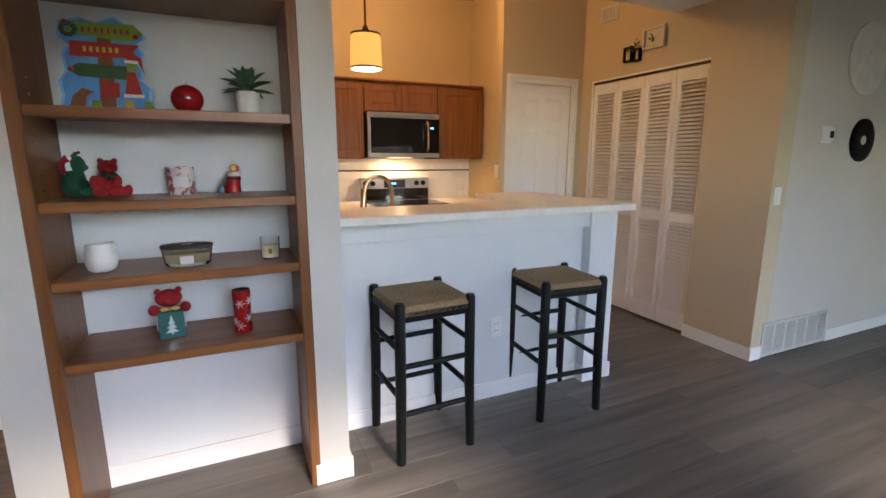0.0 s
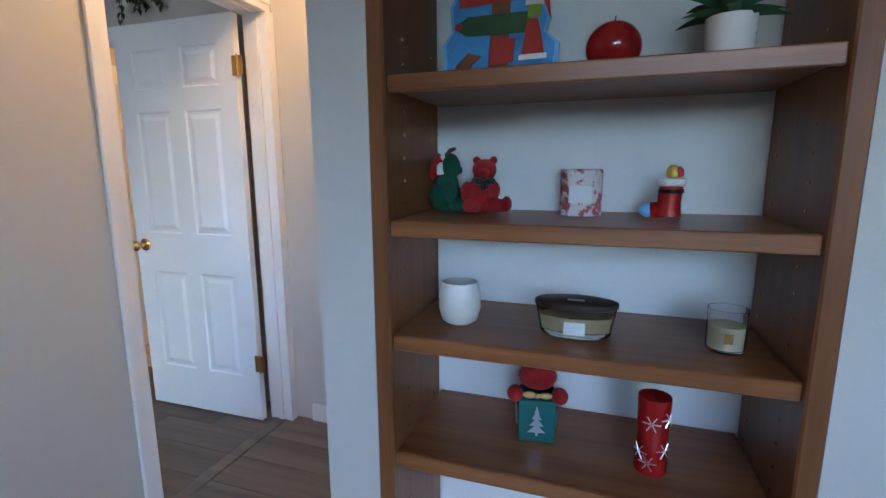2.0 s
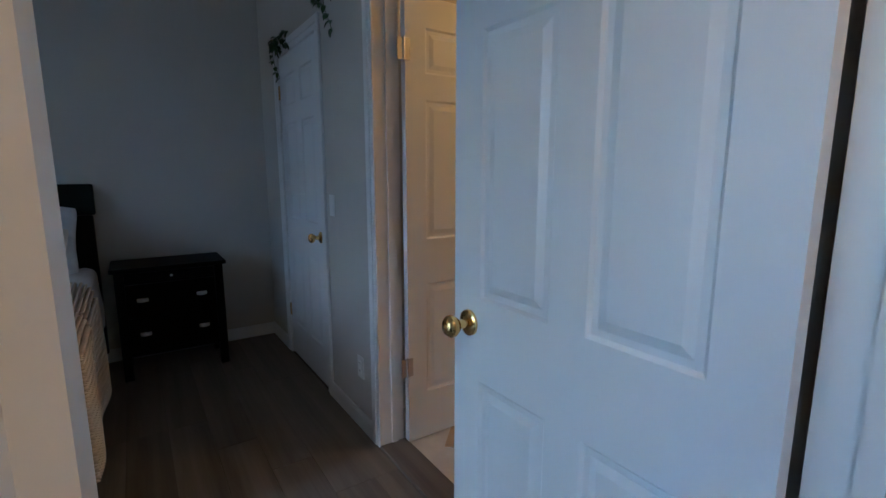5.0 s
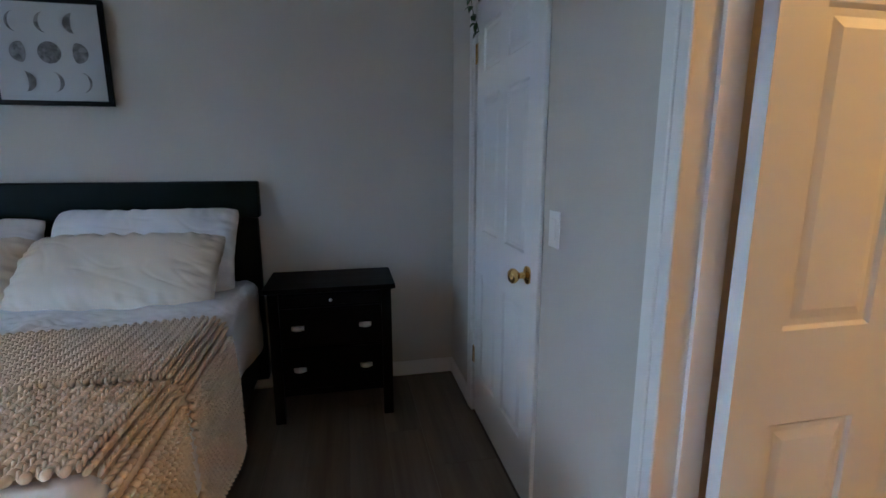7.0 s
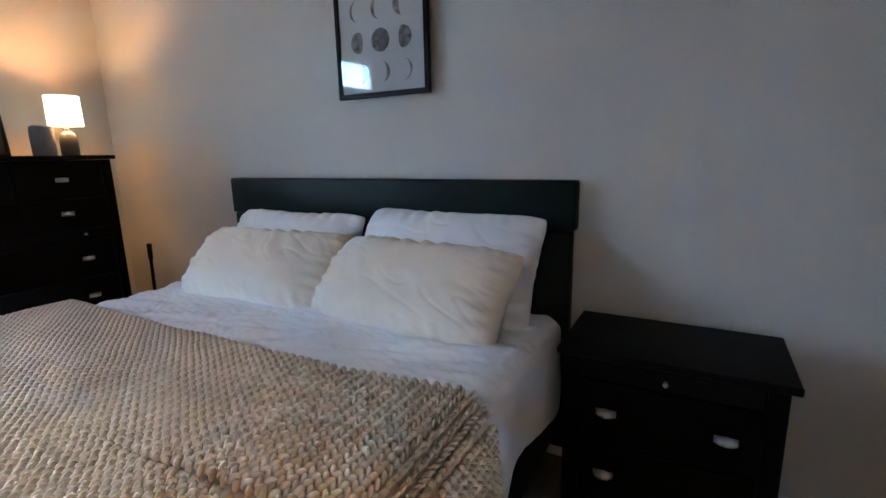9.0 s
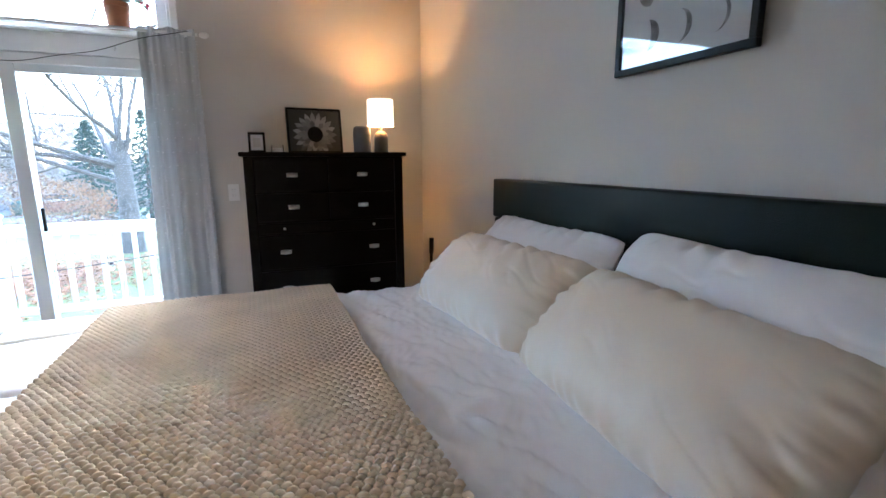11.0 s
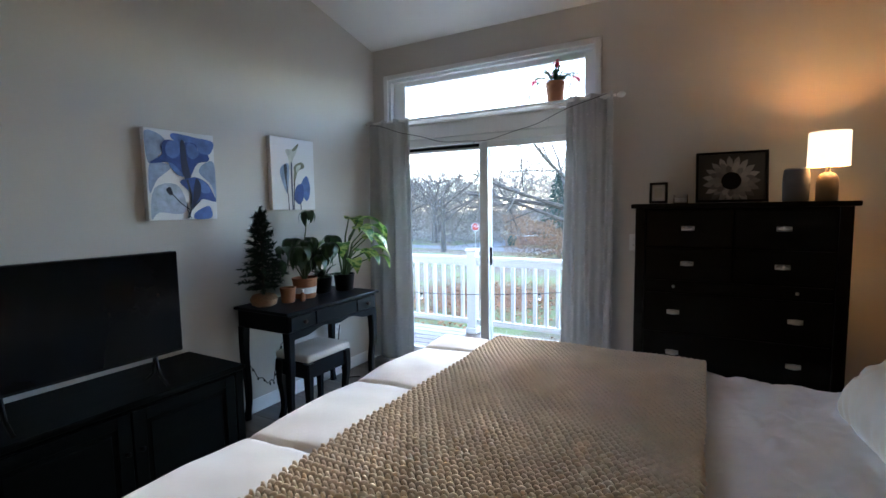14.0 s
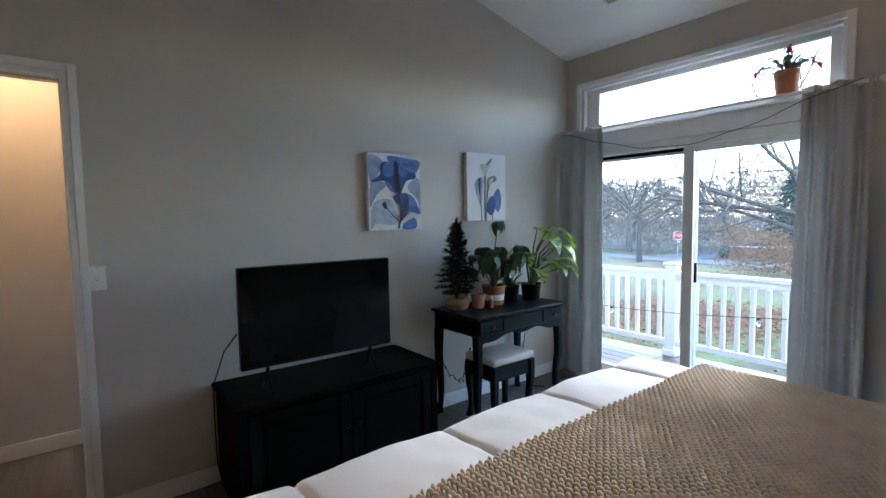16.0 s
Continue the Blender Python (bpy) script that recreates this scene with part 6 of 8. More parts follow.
def door_vine(x, z, seed):
    t = thing("hanging_vine", "leafy green vine hanging above a door", "plant", (x, 3.50, z), 0, "vines over the doors")
    rng = random.Random(seed)
    st, lv = bmesh.new(), bmesh.new()
    for k in range(4):
        x = rng.uniform(-0.04, 0.3)
        pts = [(x, 0.06, 0.0)]
        for j in range(1, 8):
            pts.append((x + 0.01 * math.sin(j + k) - 0.03, 0.055 - 0.02 * math.sin(j * 0.6), 0.02 - j * 0.035 * (1.0 if k == 0 else 0.35)))
        tube(st, pts, 0.0018, 5)
        for p in pts:
            for q in range(3):
                leaf_blade(lv, p, rng.uniform(180, 360), rng.uniform(-50, 20), 0.045, 0.022, 0.8)
    part("stems", st, M["stem"], t)
    part("leaves", lv, M["leaf"], t, "", True)
    part("hook", rod([(-0.06, 0.079, 0.03), (-0.06, 0.05, 0.03), (-0.06, 0.045, 0.01), (-0.06, 0.05, -0.01)], 0.003, 6), M["brass"], t)


for x, z, seed in ((-4.80, 2.13, 3), (-3.97, 2.21, 5), (-2.62, 2.25, 8)):
    door_vine(x, z, seed)


# ---- sliding door, transom and curtains ----
WX0, WX1 = -3.705, -1.87
def window_unit():
    w = structure("window_1", boxes((WX0, WX0 + 0.05, -0.985, -0.875, 0.0, 2.52), (WX1 - 0.05, WX1, -0.985, -0.875, 0.0, 2.52), (WX0 + 0.05, WX1 - 0.05, -0.985, -0.875, 2.47, 2.52), (WX0 + 0.05, WX1 - 0.05, -0.985, -0.875, 1.90, 2.09), (WX0 + 0.05, WX1 - 0.05, -0.985, -0.875, -0.03, 0.025), bevel=0.003), M["vinyl"], "white vinyl sliding door with a transom window", category="window")
    # casing round the opening
    part("window_casing", boxes((WX0 - 0.012, WX0 + 0.03, -0.862, -0.845, 0.0, 2.53), (WX1 - 0.03, WX1 + 0.012, -0.862, -0.845, 0.0, 2.53), (WX0 + 0.03, WX1 - 0.03, -0.862, -0.845, 2.49, 2.53), bevel=0.003), M["trim"], w)
    part("transom_sash", boxes((WX0 + 0.051, WX0 + 0.115, -0.955, -0.915, 2.091, 2.469), (WX1 - 0.17, WX1 - 0.051, -0.955, -0.915, 2.091, 2.469), (WX0 + 0.115, WX1 - 0.17, -0.955, -0.915, 2.43, 2.469), (WX0 + 0.115, WX1 - 0.17, -0.955, -0.915, 2.091, 2.135), bevel=0.003), M["vinyl"], w)
    part("window_sill", boxes((WX0 + 0.031, WX1 - 0.031, -0.874, -0.80, 2.075, 2.10), bevel=0.004), M["trim"], w, "white ledge under the transom")
    part("header_board", boxes((WX0 + 0.031, WX1 - 0.031, -0.874, -0.852, 1.955, 2.074), bevel=0.003), M["trim"], w)
    part("header_board", boxes((WX0 + 0.031, WX1 - 0.031, -0.874, -0.862, 1.89, 1.952), bevel=0.003), M["trim"], w)
    p = part("pane", boxes((WX0 + 0.116, WX1 - 0.171, -0.937, -0.933, 2.136, 2.429)), M["pane"], w)
    p.visible_shadow = False
    # fixed leaf (towards the corner, outer track) and sliding leaf
    for x0, x1, yy, st in ((-2.84, WX1 - 0.051, -0.955, (0.055, 0.06)), (WX0 + 0.051, -2.765, -0.905, (0.06, 0.075))):
        leaf = part("door_leaf", boxes((x0, x0 + st[0], yy - 0.02, yy + 0.02, 0.026, 1.895), (x1 - st[1], x1, yy - 0.02, yy + 0.02, 0.026, 1.895), (x0 + st[0], x1 - st[1], yy - 0.02, yy + 0.02, 1.845, 1.895), (x0 + st[0], x1 - st[1], yy - 0.02, yy + 0.02, 0.026, 0.105), bevel=0.003), M["vinyl"], w, "white sliding door leaf")
        g = part("pane", boxes((x0 + st[0] + 0.001, x1 - st[1] - 0.001, yy - 0.004, yy, 0.106, 1.844)), M["pane"], leaf)
        g.visible_shadow = False
    part("screen_track", boxes((-2.78, WX1 - 0.115, -0.930, -0.912, 1.862, 1.886), bevel=0.002), M["black"], w, "dark screen track over the fixed leaf")
    part("handle", boxes((-2.878, -2.862, -0.884, -0.862, 0.90, 1.045), bevel=0.004), M["black"], w, "black door handle")


window_unit()


def curtain(x0, x1, label, seed, folds):
    c = thing("curtain", label, "curtain", group="curtains of the sliding door")
    bm = bmesh.new()

    def fn(u, v):
        z = 2.125 - v * 2.10
        flare = 0.05 * v
        pull = 0.05 * noise.noise((u * 2.2, v * 1.4, seed)) * v
        x = (x0 - flare * 0.4) + (u + pull) * (x1 - x0 + flare)
        ph = u * math.pi * 2 * folds + seed + 1.7 * noise.noise((u * 2.6, v * 0.7, seed + 4))
        wave = math.sin(ph) + 0.35 * math.sin(ph * 2.0 + 1.0 + seed)
        amp = 0.034 * (0.5 + 0.75 * abs(noise.noise((u * 3.1, 0.3 * v, seed + 9))) * 2) * (0.8 + 0.35 * v)
        y = -0.752 + amp * wave * 0.8 + 0.010 * noise.noise((u * 7, v * 5, seed)) + 0.004 * math.sin(u * 70) * max(0.0, 1 - v * 9)
        return (x, y, z + 0.006 * math.sin(u * folds * 6.3))

    sheet(bm, 120, 60, fn)
    cl = part("cloth", bm, M["greycloth"], c, "grey tufted cloth", True)
    mod = cl.modifiers.new("thick", "SOLIDIFY")
    mod.thickness = 0.003
    rng = random.Random(int(seed * 10))
    bm = bmesh.new()
    for j in range(24):
        for k in range(7):
            u, v = (k + 0.5 + 0.5 * (j % 2)) / 7.5, (j + 0.5) / 24
            p = Vector(fn(u, v))
            for q in range(3):
                d = Vector((rng.uniform(-1, 1), rng.uniform(0.3, 1), rng.uniform(-1, 1))).normalized() * 0.012
                s = d.orthogonal().normalized() * 0.0025
                bm.faces.new([bm.verts.new(w) for w in (p + Vector((0, 0.003, 0)) - s, p + Vector((0, 0.003, 0)) + s, p + Vector((0, 0.003, 0)) + d)])
    for u in (0.0, 1.0):
        for j in range(150):
            p = Vector(fn(u, j / 149))
            d = Vector((rng.uniform(-1, 1), rng.uniform(-0.4, 1), rng.uniform(-0.6, 0.6))).normalized() * 0.013
            s = Vector((0, 0, 0.003))
            bm.faces.new([bm.verts.new(w) for w in (p - s, p + s, p + d)])
    tagged(part("tufts", bm, M["linen"], c, "pale thread tufts and fringe"), kind="stuff")


curtain(-2.185, -1.765, "grey tufted curtain panel beside the vanity", 0.7, 3.4)
curtain(-3.815, -3.505, "grey tufted curtain panel beside the dresser", 2.1, 2.6)
r_ = thing("curtain_rod", "clear curtain rod with faceted ends", "curtain rod")
part("rod", rod([(-1.76, -0.755, 2.11), (-3.83, -0.755, 2.10)], 0.010, 12), M["white"], r_)
for x, z in ((-1.755, 2.11), (-3.865, 2.10)):
    part("finial", ball(bmesh.new(), (x, -0.755, z), (0.03, 0.02, 0.02), 8, 6), M["white"], r_, "faceted end knob")
for x in (-1.82, -3.76):
    part("bracket", boxes((x - 0.01, x + 0.01, -0.858, -0.756, 2.085, 2.099)), M["white"], r_)
s_ = thing("fairy_light_string", "thin dark fairy light wire draped along the curtains", "cable")
pts = []
for k in range(41):
    t = k / 40
    pts.append((-1.80 - 1.98 * t, -0.715 - 0.02 * math.sin(math.pi * t), 2.09 + 0.02 * t - 0.22 * math.sin(math.pi * t) ** 1.3 + 0.006 * math.sin(t * 31)))
part("wire", rod(pts, 0.0022, 6), M["black"], s_, "", True)
bm = bmesh.new()
for k in (8, 20, 32):
    ball(bm, (pts[k][0], pts[k][1], pts[k][2] - 0.012), (0.006, 0.006, 0.012), 8, 6)
part("bulbs", bm, M["glass"], s_)


def sill_cactus():
    t = thing("sill_plant", "christmas cactus with red flowers in a terracotta pot", "plant", (-3.40, -0.838, 2.1005))
    pot(t, [(0.052, 0), (0.054, 0.003), (0.066, 0.13), (0.069, 0.132), (0.069, 0.16), (0.06, 0.16), (0.058, 0.14)], M["terracotta"])
    part("soil", turned([(0.058, 0.138), (0.002, 0.142)], n=18), M["soil"], t)
    rng = random.Random(9)
    st, fl = bmesh.new(), bmesh.new()
    for k in range(30):
        a = rng.uniform(0, 6.28)
        p = Vector((math.cos(a) * 0.02, math.sin(a) * 0.01, 0.14))
        v = Vector((math.cos(a), math.sin(a) * 0.35, rng.uniform(0.8, 1.6))).normalized()
        for j in range(rng.randint(3, 6)):
            yaw = math.degrees(math.atan2(v.y, v.x))
            leaf_blade(st, p, yaw, math.degrees(math.asin(max(-1, min(1, v.z)))), 0.048, 0.03, 0.2, 4)
            p = p + v * 0.04
            v = (v + Vector((0, 0, -0.42))).normalized()
        if k in (0, 4, 9, 13):
            for j in range(9):
                leaf_blade(fl, p, rng.uniform(0, 360), rng.uniform(-60, 30), 0.045, 0.02, 0.5, 3)
    part("stems", st, M["leaf"], t, "", True)
    part("flowers", fl, M["redpetal"], t, "red flowers", True)


M["redpetal"] = paint("red_petal", (0.55, 0.02, 0.07), 0.5, 0.2)
sill_cactus()


# ---- things on the bookcase ----
M["redwax"] = paint("glossy_red", (0.30, 0.010, 0.010), 0.15, 0.12, 60, 0.05, 30)
M["redplush"] = cloth("red_plush", (0.34, 0.010, 0.012), 300, 0.95, 0.25, 0.05)
M["greenplush"] = cloth("green_plush", (0.008, 0.075, 0.04), 300, 0.95, 0.25, 0.05)
M["whiteceramic"] = paint("white_ceramic", (0.74, 0.70, 0.66), 0.35, 0.03, 60, 0.05)
M["teal"] = paint("teal_card", (0.015, 0.12, 0.11), 0.45, 0.1)
M["silver"] = paint("silver_foil", (0.7, 0.7, 0.72), 0.3, 0.1, 60, 0.2, 20, 0.9)
M["smoke"] = glass("smoky_glass", 0.02, (0.78, 0.76, 0.70))
M["candlewax"] = paint("cream_wax", (0.66, 0.56, 0.36), 0.5, 0.06)
for key, col in (("sg_blue", (0.10, 0.30, 0.62)), ("sg_sky", (0.22, 0.48, 0.75)), ("sg_green", (0.22, 0.30, 0.04)), ("sg_dark", (0.045, 0.10, 0.035)), ("sg_red", (0.45, 0.03, 0.02)), ("sg_brown", (0.22, 0.08, 0.03)), ("sg_yellow", (0.60, 0.42, 0.06))):
    M[key] = paint("sign_" + key, col, 0.45, 0.12, 60, 0.05, 25)


def holiday_sign():
    s = thing("holiday_sign", "colourful cut-out christmas signpost board", "decoration")
    s.matrix_basis = pose(-0.338, 2.615, 1.513, -9, 0, -4) @ Matrix.Diagonal((1.14, 1, 1.12, 1))

    def slab(name, pts, mat, y, d, label=""):
        bm = bmesh.new()
        f = bm.faces.new([bm.verts.new((x, y, z)) for x, z in pts])
        ext = bmesh.ops.extrude_face_region(bm, geom=[f])
        bmesh.ops.translate(bm, verts=[v for v in ext["geom"] if isinstance(v, bmesh.types.BMVert)], vec=(0, d, 0))
        return part(name, bm, M[mat], s, label)

    rng = random.Random(12)
    out = []
    side = [(-0.125, 0.0), (-0.118, 0.05), (-0.125, 0.09), (-0.105, 0.12), (-0.112, 0.17), (-0.095, 0.20), (-0.12, 0.225), (-0.112, 0.27), (-0.06, 0.285), (-0.02, 0.275), (0.03, 0.295), (0.06, 0.275), (0.09, 0.262), (0.112, 0.238), (0.085, 0.215), (0.105, 0.185), (0.085, 0.16), (0.10, 0.13), (0.092, 0.10), (0.118, 0.075), (0.115, 0.03), (0.13, 0.0)]
    slab("board", side, "sg_sky", 0.0, 0.008, "pale blue cut-out board")
    slab("inner_board", [(x * 0.93, z * 0.965 + 0.004) for x, z in side], "sg_blue", -0.0015, 0.001)
    slab("post", [(-0.022, 0.012), (0.02, 0.012), (0.018, 0.25), (-0.018, 0.25)], "sg_brown", -0.003, 0.001)
    slab("arrow_board", [(-0.095, 0.232), (0.075, 0.218), (0.105, 0.244), (0.08, 0.272), (-0.088, 0.268)], "sg_green", -0.005, 0.0015, "green arrow board")
    slab("arrow_board", [(-0.09, 0.165), (0.09, 0.168), (0.075, 0.187), (0.092, 0.21), (-0.088, 0.212)], "sg_red", -0.005, 0.0015, "red arrow board")
    slab("arrow_board", [(-0.10, 0.125), (-0.07, 0.105), (0.06, 0.10), (0.06, 0.142), (-0.07, 0.145)], "sg_dark", -0.005, 0.0015, "dark green arrow board")
    for z, n, w in ((0.247, 8, 0.011), (0.189, 6, 0.013)):
        bm = bmesh.new()
        for k in range(n):
            x = -0.055 + k * 0.0165
            box(bm, x, x + w * 0.6, -0.0062, -0.0052, z - 0.008, z + 0.008)
        part("lettering", bm, M["sg_red"] if n == 8 else M["sg_yellow"], s)
    slab("letter_box", [(-0.018, 0.04), (0.03, 0.045), (0.032, 0.09), (-0.015, 0.095)], "sg_red", -0.006, 0.002)
    slab("elf_coat", [(0.045, 0.05), (0.092, 0.05), (0.082, 0.10), (0.075, 0.125), (0.055, 0.125)], "sg_red", -0.0065, 0.002)
    slab("elf_face", [(0.055, 0.127), (0.08, 0.127), (0.082, 0.15), (0.068, 0.16), (0.054, 0.15)], "sg_green", -0.007, 0.002)
    slab("elf_hat", [(0.05, 0.158), (0.086, 0.156), (0.10, 0.12), (0.095, 0.17), (0.068, 0.185)], "sg_red", -0.0075, 0.002)
    slab("fur_trim", [(0.042, 0.045), (0.096, 0.045), (0.096, 0.055), (0.042, 0.055)], "whiteceramic", -0.009, 0.002)
    slab("fur_trim", [(0.05, 0.152), (0.086, 0.15), (0.086, 0.159), (0.05, 0.161)], "whiteceramic", -0.0098, 0.002)
    for x, c in ((0.085, "sg_blue"), (0.105, "sg_green"), (-0.03, "sg_green"), (0.055, "sg_yellow")):
        slab("gift", [(x - 0.012, 0.008), (x + 0.012, 0.008), (x + 0.012, 0.034), (x - 0.012, 0.034)], c, -0.0105, 0.002)
    slab("reindeer", [(-0.10, 0.01), (-0.06, 0.012), (-0.055, 0.045), (-0.035, 0.06), (-0.065, 0.07), (-0.09, 0.045)], "sg_brown", -0.006, 0.002)
    slab("snow", [(-0.122, 0.0), (0.125, 0.0), (0.12, 0.009), (0.06, 0.006), (0.0, 0.012), (-0.05, 0.007), (-0.115, 0.012)], "whiteceramic", -0.0125, 0.002, "white snow")
    bm = bmesh.new()
    for k in range(10):
        a = 2 * math.pi * k / 10
        ball(bm, (-0.088 + 0.017 * math.cos(a), -0.006, 0.245 + 0.017 * math.sin(a)), 0.0075, 8, 6)
    part("wreath", bm, M["sg_dark"], s, "", True)
    bm = bmesh.new()
    for x, z in ((-0.095, 0.265), (0.085, 0.235), (-0.088, 0.125)):
        ball(bm, (x, -0.008, z), 0.008, 8, 6)
    part("red_balls", bm, M["sg_red"], s, "", True)


holiday_sign()
solid("red_ball_candle", ball(bmesh.new(), (-0.092, 2.56, 1.562), (0.0535, 0.0535, 0.050), 28, 18), M["redwax"], "shiny round red candle on the shelf", "candle", smooth=True)
solid("candle_wick", rod([(-0.092, 2.56, 1.611), (-0.09, 2.56, 1.622)], 0.0012, 6), M["black"], "short dark wick of the round candle", "wick")


def succulent():
    t = thing("succulent", "artificial green succulent in a white pot", "plant", (0.11, 2.555, 1.5125))
    pot(t, [(0.036, 0), (0.038, 0.003), (0.0425, 0.082), (0.0425, 0.085), (0.039, 0.085), (0.037, 0.075)], M["whiteceramic"])
    part("soil", turned([(0.0365, 0.072), (0.002, 0.075)], n=18), M["soil"], t)
    rng = random.Random(6)
    bm = bmesh.new()
    for ring, (n, pitch, ln, wd) in enumerate(((7, 8, 0.10, 0.034), (7, 32, 0.105, 0.04), (6, 55, 0.10, 0.042), (4, 76, 0.085, 0.036))):
        for k in range(n):
            leaf_blade(bm, (0, 0, 0.078 + ring * 0.006), k * 360 / n + ring * 25 + rng.uniform(-8, 8), pitch + rng.uniform(-6, 6), ln, wd, 0.25, 7, 0.35)
    part("leaves", bm, M["succ"], t, "pointed green leaves", True)


M["succ"] = leaf_material("succulent_leaf", (0.03, 0.10, 0.045), (0.08, 0.17, 0.075), 0.5)
succulent()


def plush(name, label, mat, loc, rz, blobs, size=1.0):
    """A soft toy: overlapping stuffed shapes fused into one skin."""
    t = thing(name, label, "soft toy", loc, rz)
    bm = bmesh.new()
    for c, r in blobs:
        ball(bm, c, r, 18, 12)
    bmesh.ops.scale(bm, vec=(size, size, size), verts=bm.verts)
    o = part("body", bm, mat, t, "", True)
    mod = o.modifiers.new("fuse", "REMESH")
    mod.mode, mod.voxel_size, mod.use_smooth_shade = "VOXEL", 0.003, True
    return t


M["bowgreen"] = cloth("dark_green_ribbon", (0.008, 0.022, 0.014), 400, 0.7, 0.2)
t_ = plush("plush_toy", "dark green plush toy in a red and white hat", M["greenplush"], (-0.478, 2.66, 1.2185), 0,
           [((0, 0, 0.038), (0.044, 0.040, 0.040)), ((0.004, 0, 0.066), (0.030, 0.030, 0.034)), ((0.014, -0.006, 0.112), (0.026, 0.026, 0.034)), ((0.035, -0.012, 0.104), (0.013, 0.013, 0.012)), ((0.052, -0.024, 0.018), (0.036, 0.018, 0.018)), ((0.050, 0.014, 0.018), (0.034, 0.018, 0.018)), ((0.022, -0.032, 0.052), (0.016, 0.016, 0.026))])
part("hat", rod([(-0.004, -0.004, 0.128), (-0.018, -0.006, 0.118), (-0.026, -0.008, 0.096), (-0.027, -0.008, 0.084)], [0.024, 0.020, 0.015, 0.010], 14), M["redplush"], t_, "red felt hat", True)
part("hat_band", rod([(0.001, -0.006, 0.136), (-0.004, -0.009, 0.112), (-0.003, -0.012, 0.092)], [0.017, 0.020, 0.016], 12), M["linen"], t_, "white hat band", True)
part("antler", rod([(0.004, -0.004, 0.140), (0.014, -0.006, 0.152), (0.028, -0.008, 0.157)], [0.007, 0.006, 0.004], 8), M["bark"], t_, "small brown antler", True)
t_ = plush("plush_bear", "red plush bear with a dark green bow", M["redplush"], (-0.372, 2.645, 1.2185), 0,
           [((-0.008, 0, 0.040), (0.040, 0.036, 0.042)), ((-0.006, -0.002, 0.070), (0.028, 0.028, 0.030)), ((0.0, -0.006, 0.104), (0.030, 0.028, 0.026)), ((0.004, -0.030, 0.098), (0.013, 0.011, 0.010)), ((-0.020, -0.004, 0.127), (0.010, 0.007, 0.010)), ((0.022, -0.004, 0.127), (0.010, 0.007, 0.010)), ((0.034, -0.026, 0.020), (0.032, 0.018, 0.017)), ((0.060, -0.030, 0.024), (0.013, 0.015, 0.019)), ((-0.026, -0.034, 0.018), (0.022, 0.022, 0.017)), ((-0.042, -0.014, 0.050), (0.016, 0.018, 0.026)), ((0.028, -0.020, 0.056), (0.014, 0.018, 0.022))])
bm = bmesh.new()
for q in (-1, 1):
    ball(bm, (0.006 + q * 0.014, -0.032, 0.078), (0.014, 0.006, 0.009), 10, 6)
    tube(bm, [(0.006, -0.034, 0.076), (0.006 + q * 0.006, -0.036, 0.058)], [0.004, 0.005], 6)
part("bow", bm, M["bowgreen"], t_, "dark green bow", True)
t_ = thing("candle_tin", "white floral paper candle tin with blank label", "candle", (-0.145, 2.655, 1.2185))


def floral():
    m, nt, b = nodes_of("floral_paper", 0.6)
    v = coords(nt)
    nz = noise_tex(nt, v, 42, 4, 0.6)
    nt.links.new(mixed(nt, ramp(nt, nz, 0.50, 0.57), (0.70, 0.64, 0.62), (0.42, 0.10, 0.12)), b.inputs["Base Color"])
    return m


M["floral"] = floral()
part("tin", turned([(0.046, 0), (0.047, 0.002), (0.047, 0.103), (0.045, 0.105), (0.042, 0.105), (0.042, 0.098), (0.002, 0.097)], n=32), M["floral"], t_, "", True)
bm = bmesh.new()
sheet(bm, 9, 2, lambda u, v: (0.0476 * math.sin(-0.55 + u * 1.1), -0.0476 * math.cos(-0.55 + u * 1.1), 0.03 + v * 0.038))
part("paper_label", bm, M["paper"], t_, "blank white label", True)


def boot():
    t = thing("santa_boot", "red ceramic christmas boot with white cuff", "decoration", (0.038, 2.62, 1.2185), -20)
    bm = rod([(0, 0, 0.005), (0.0, 0, 0.035), (0.003, 0, 0.07)], [0.026, 0.024, 0.023], 16)
    ball(bm, (-0.022, -0.004, 0.018), (0.03, 0.02, 0.0175), 14, 10)
    part("boot", bm, M["redwax"], t, "", True)
    part("toe_cap", ball(bmesh.new(), (-0.041, -0.006, 0.017), (0.018, 0.0195, 0.0165), 14, 10), M["sg_sky"], t, "pale blue toe", True)
    part("cuff", turned([(0.022, 0.068), (0.028, 0.071), (0.028, 0.083), (0.022, 0.086)], 0.003, 0, 18), M["whiteceramic"], t, "", True)
    part("strap", turned([(0.0245, 0.054), (0.0252, 0.056), (0.0252, 0.061), (0.0245, 0.063)], 0.0025, 0, 18, False), M["black"], t, "", True)
    bm = ball(bmesh.new(), (0.004, 0, 0.098), (0.014, 0.013, 0.016), 12, 8)
    part("toy_head", bm, M["sg_yellow"], t, "", True)
    part("toy_hat", rod([(0.012, 0, 0.108), (0.016, 0, 0.100), (0.020, 0, 0.088)], [0.006, 0.009, 0.005], 10), M["sg_red"], t, "", True)


boot()
solid("ceramic_cup", turned([(0.030, 0.9635), (0.042, 0.972), (0.050, 1.0), (0.049, 1.03), (0.042, 1.063), (0.040, 1.0635), (0.046, 1.03), (0.046, 1.0), (0.03, 0.972), (0.002, 0.97)], -0.408, 2.55, 32), M["whiteceramic"], "rounded white ceramic cup on the shelf", "cup", smooth=True)


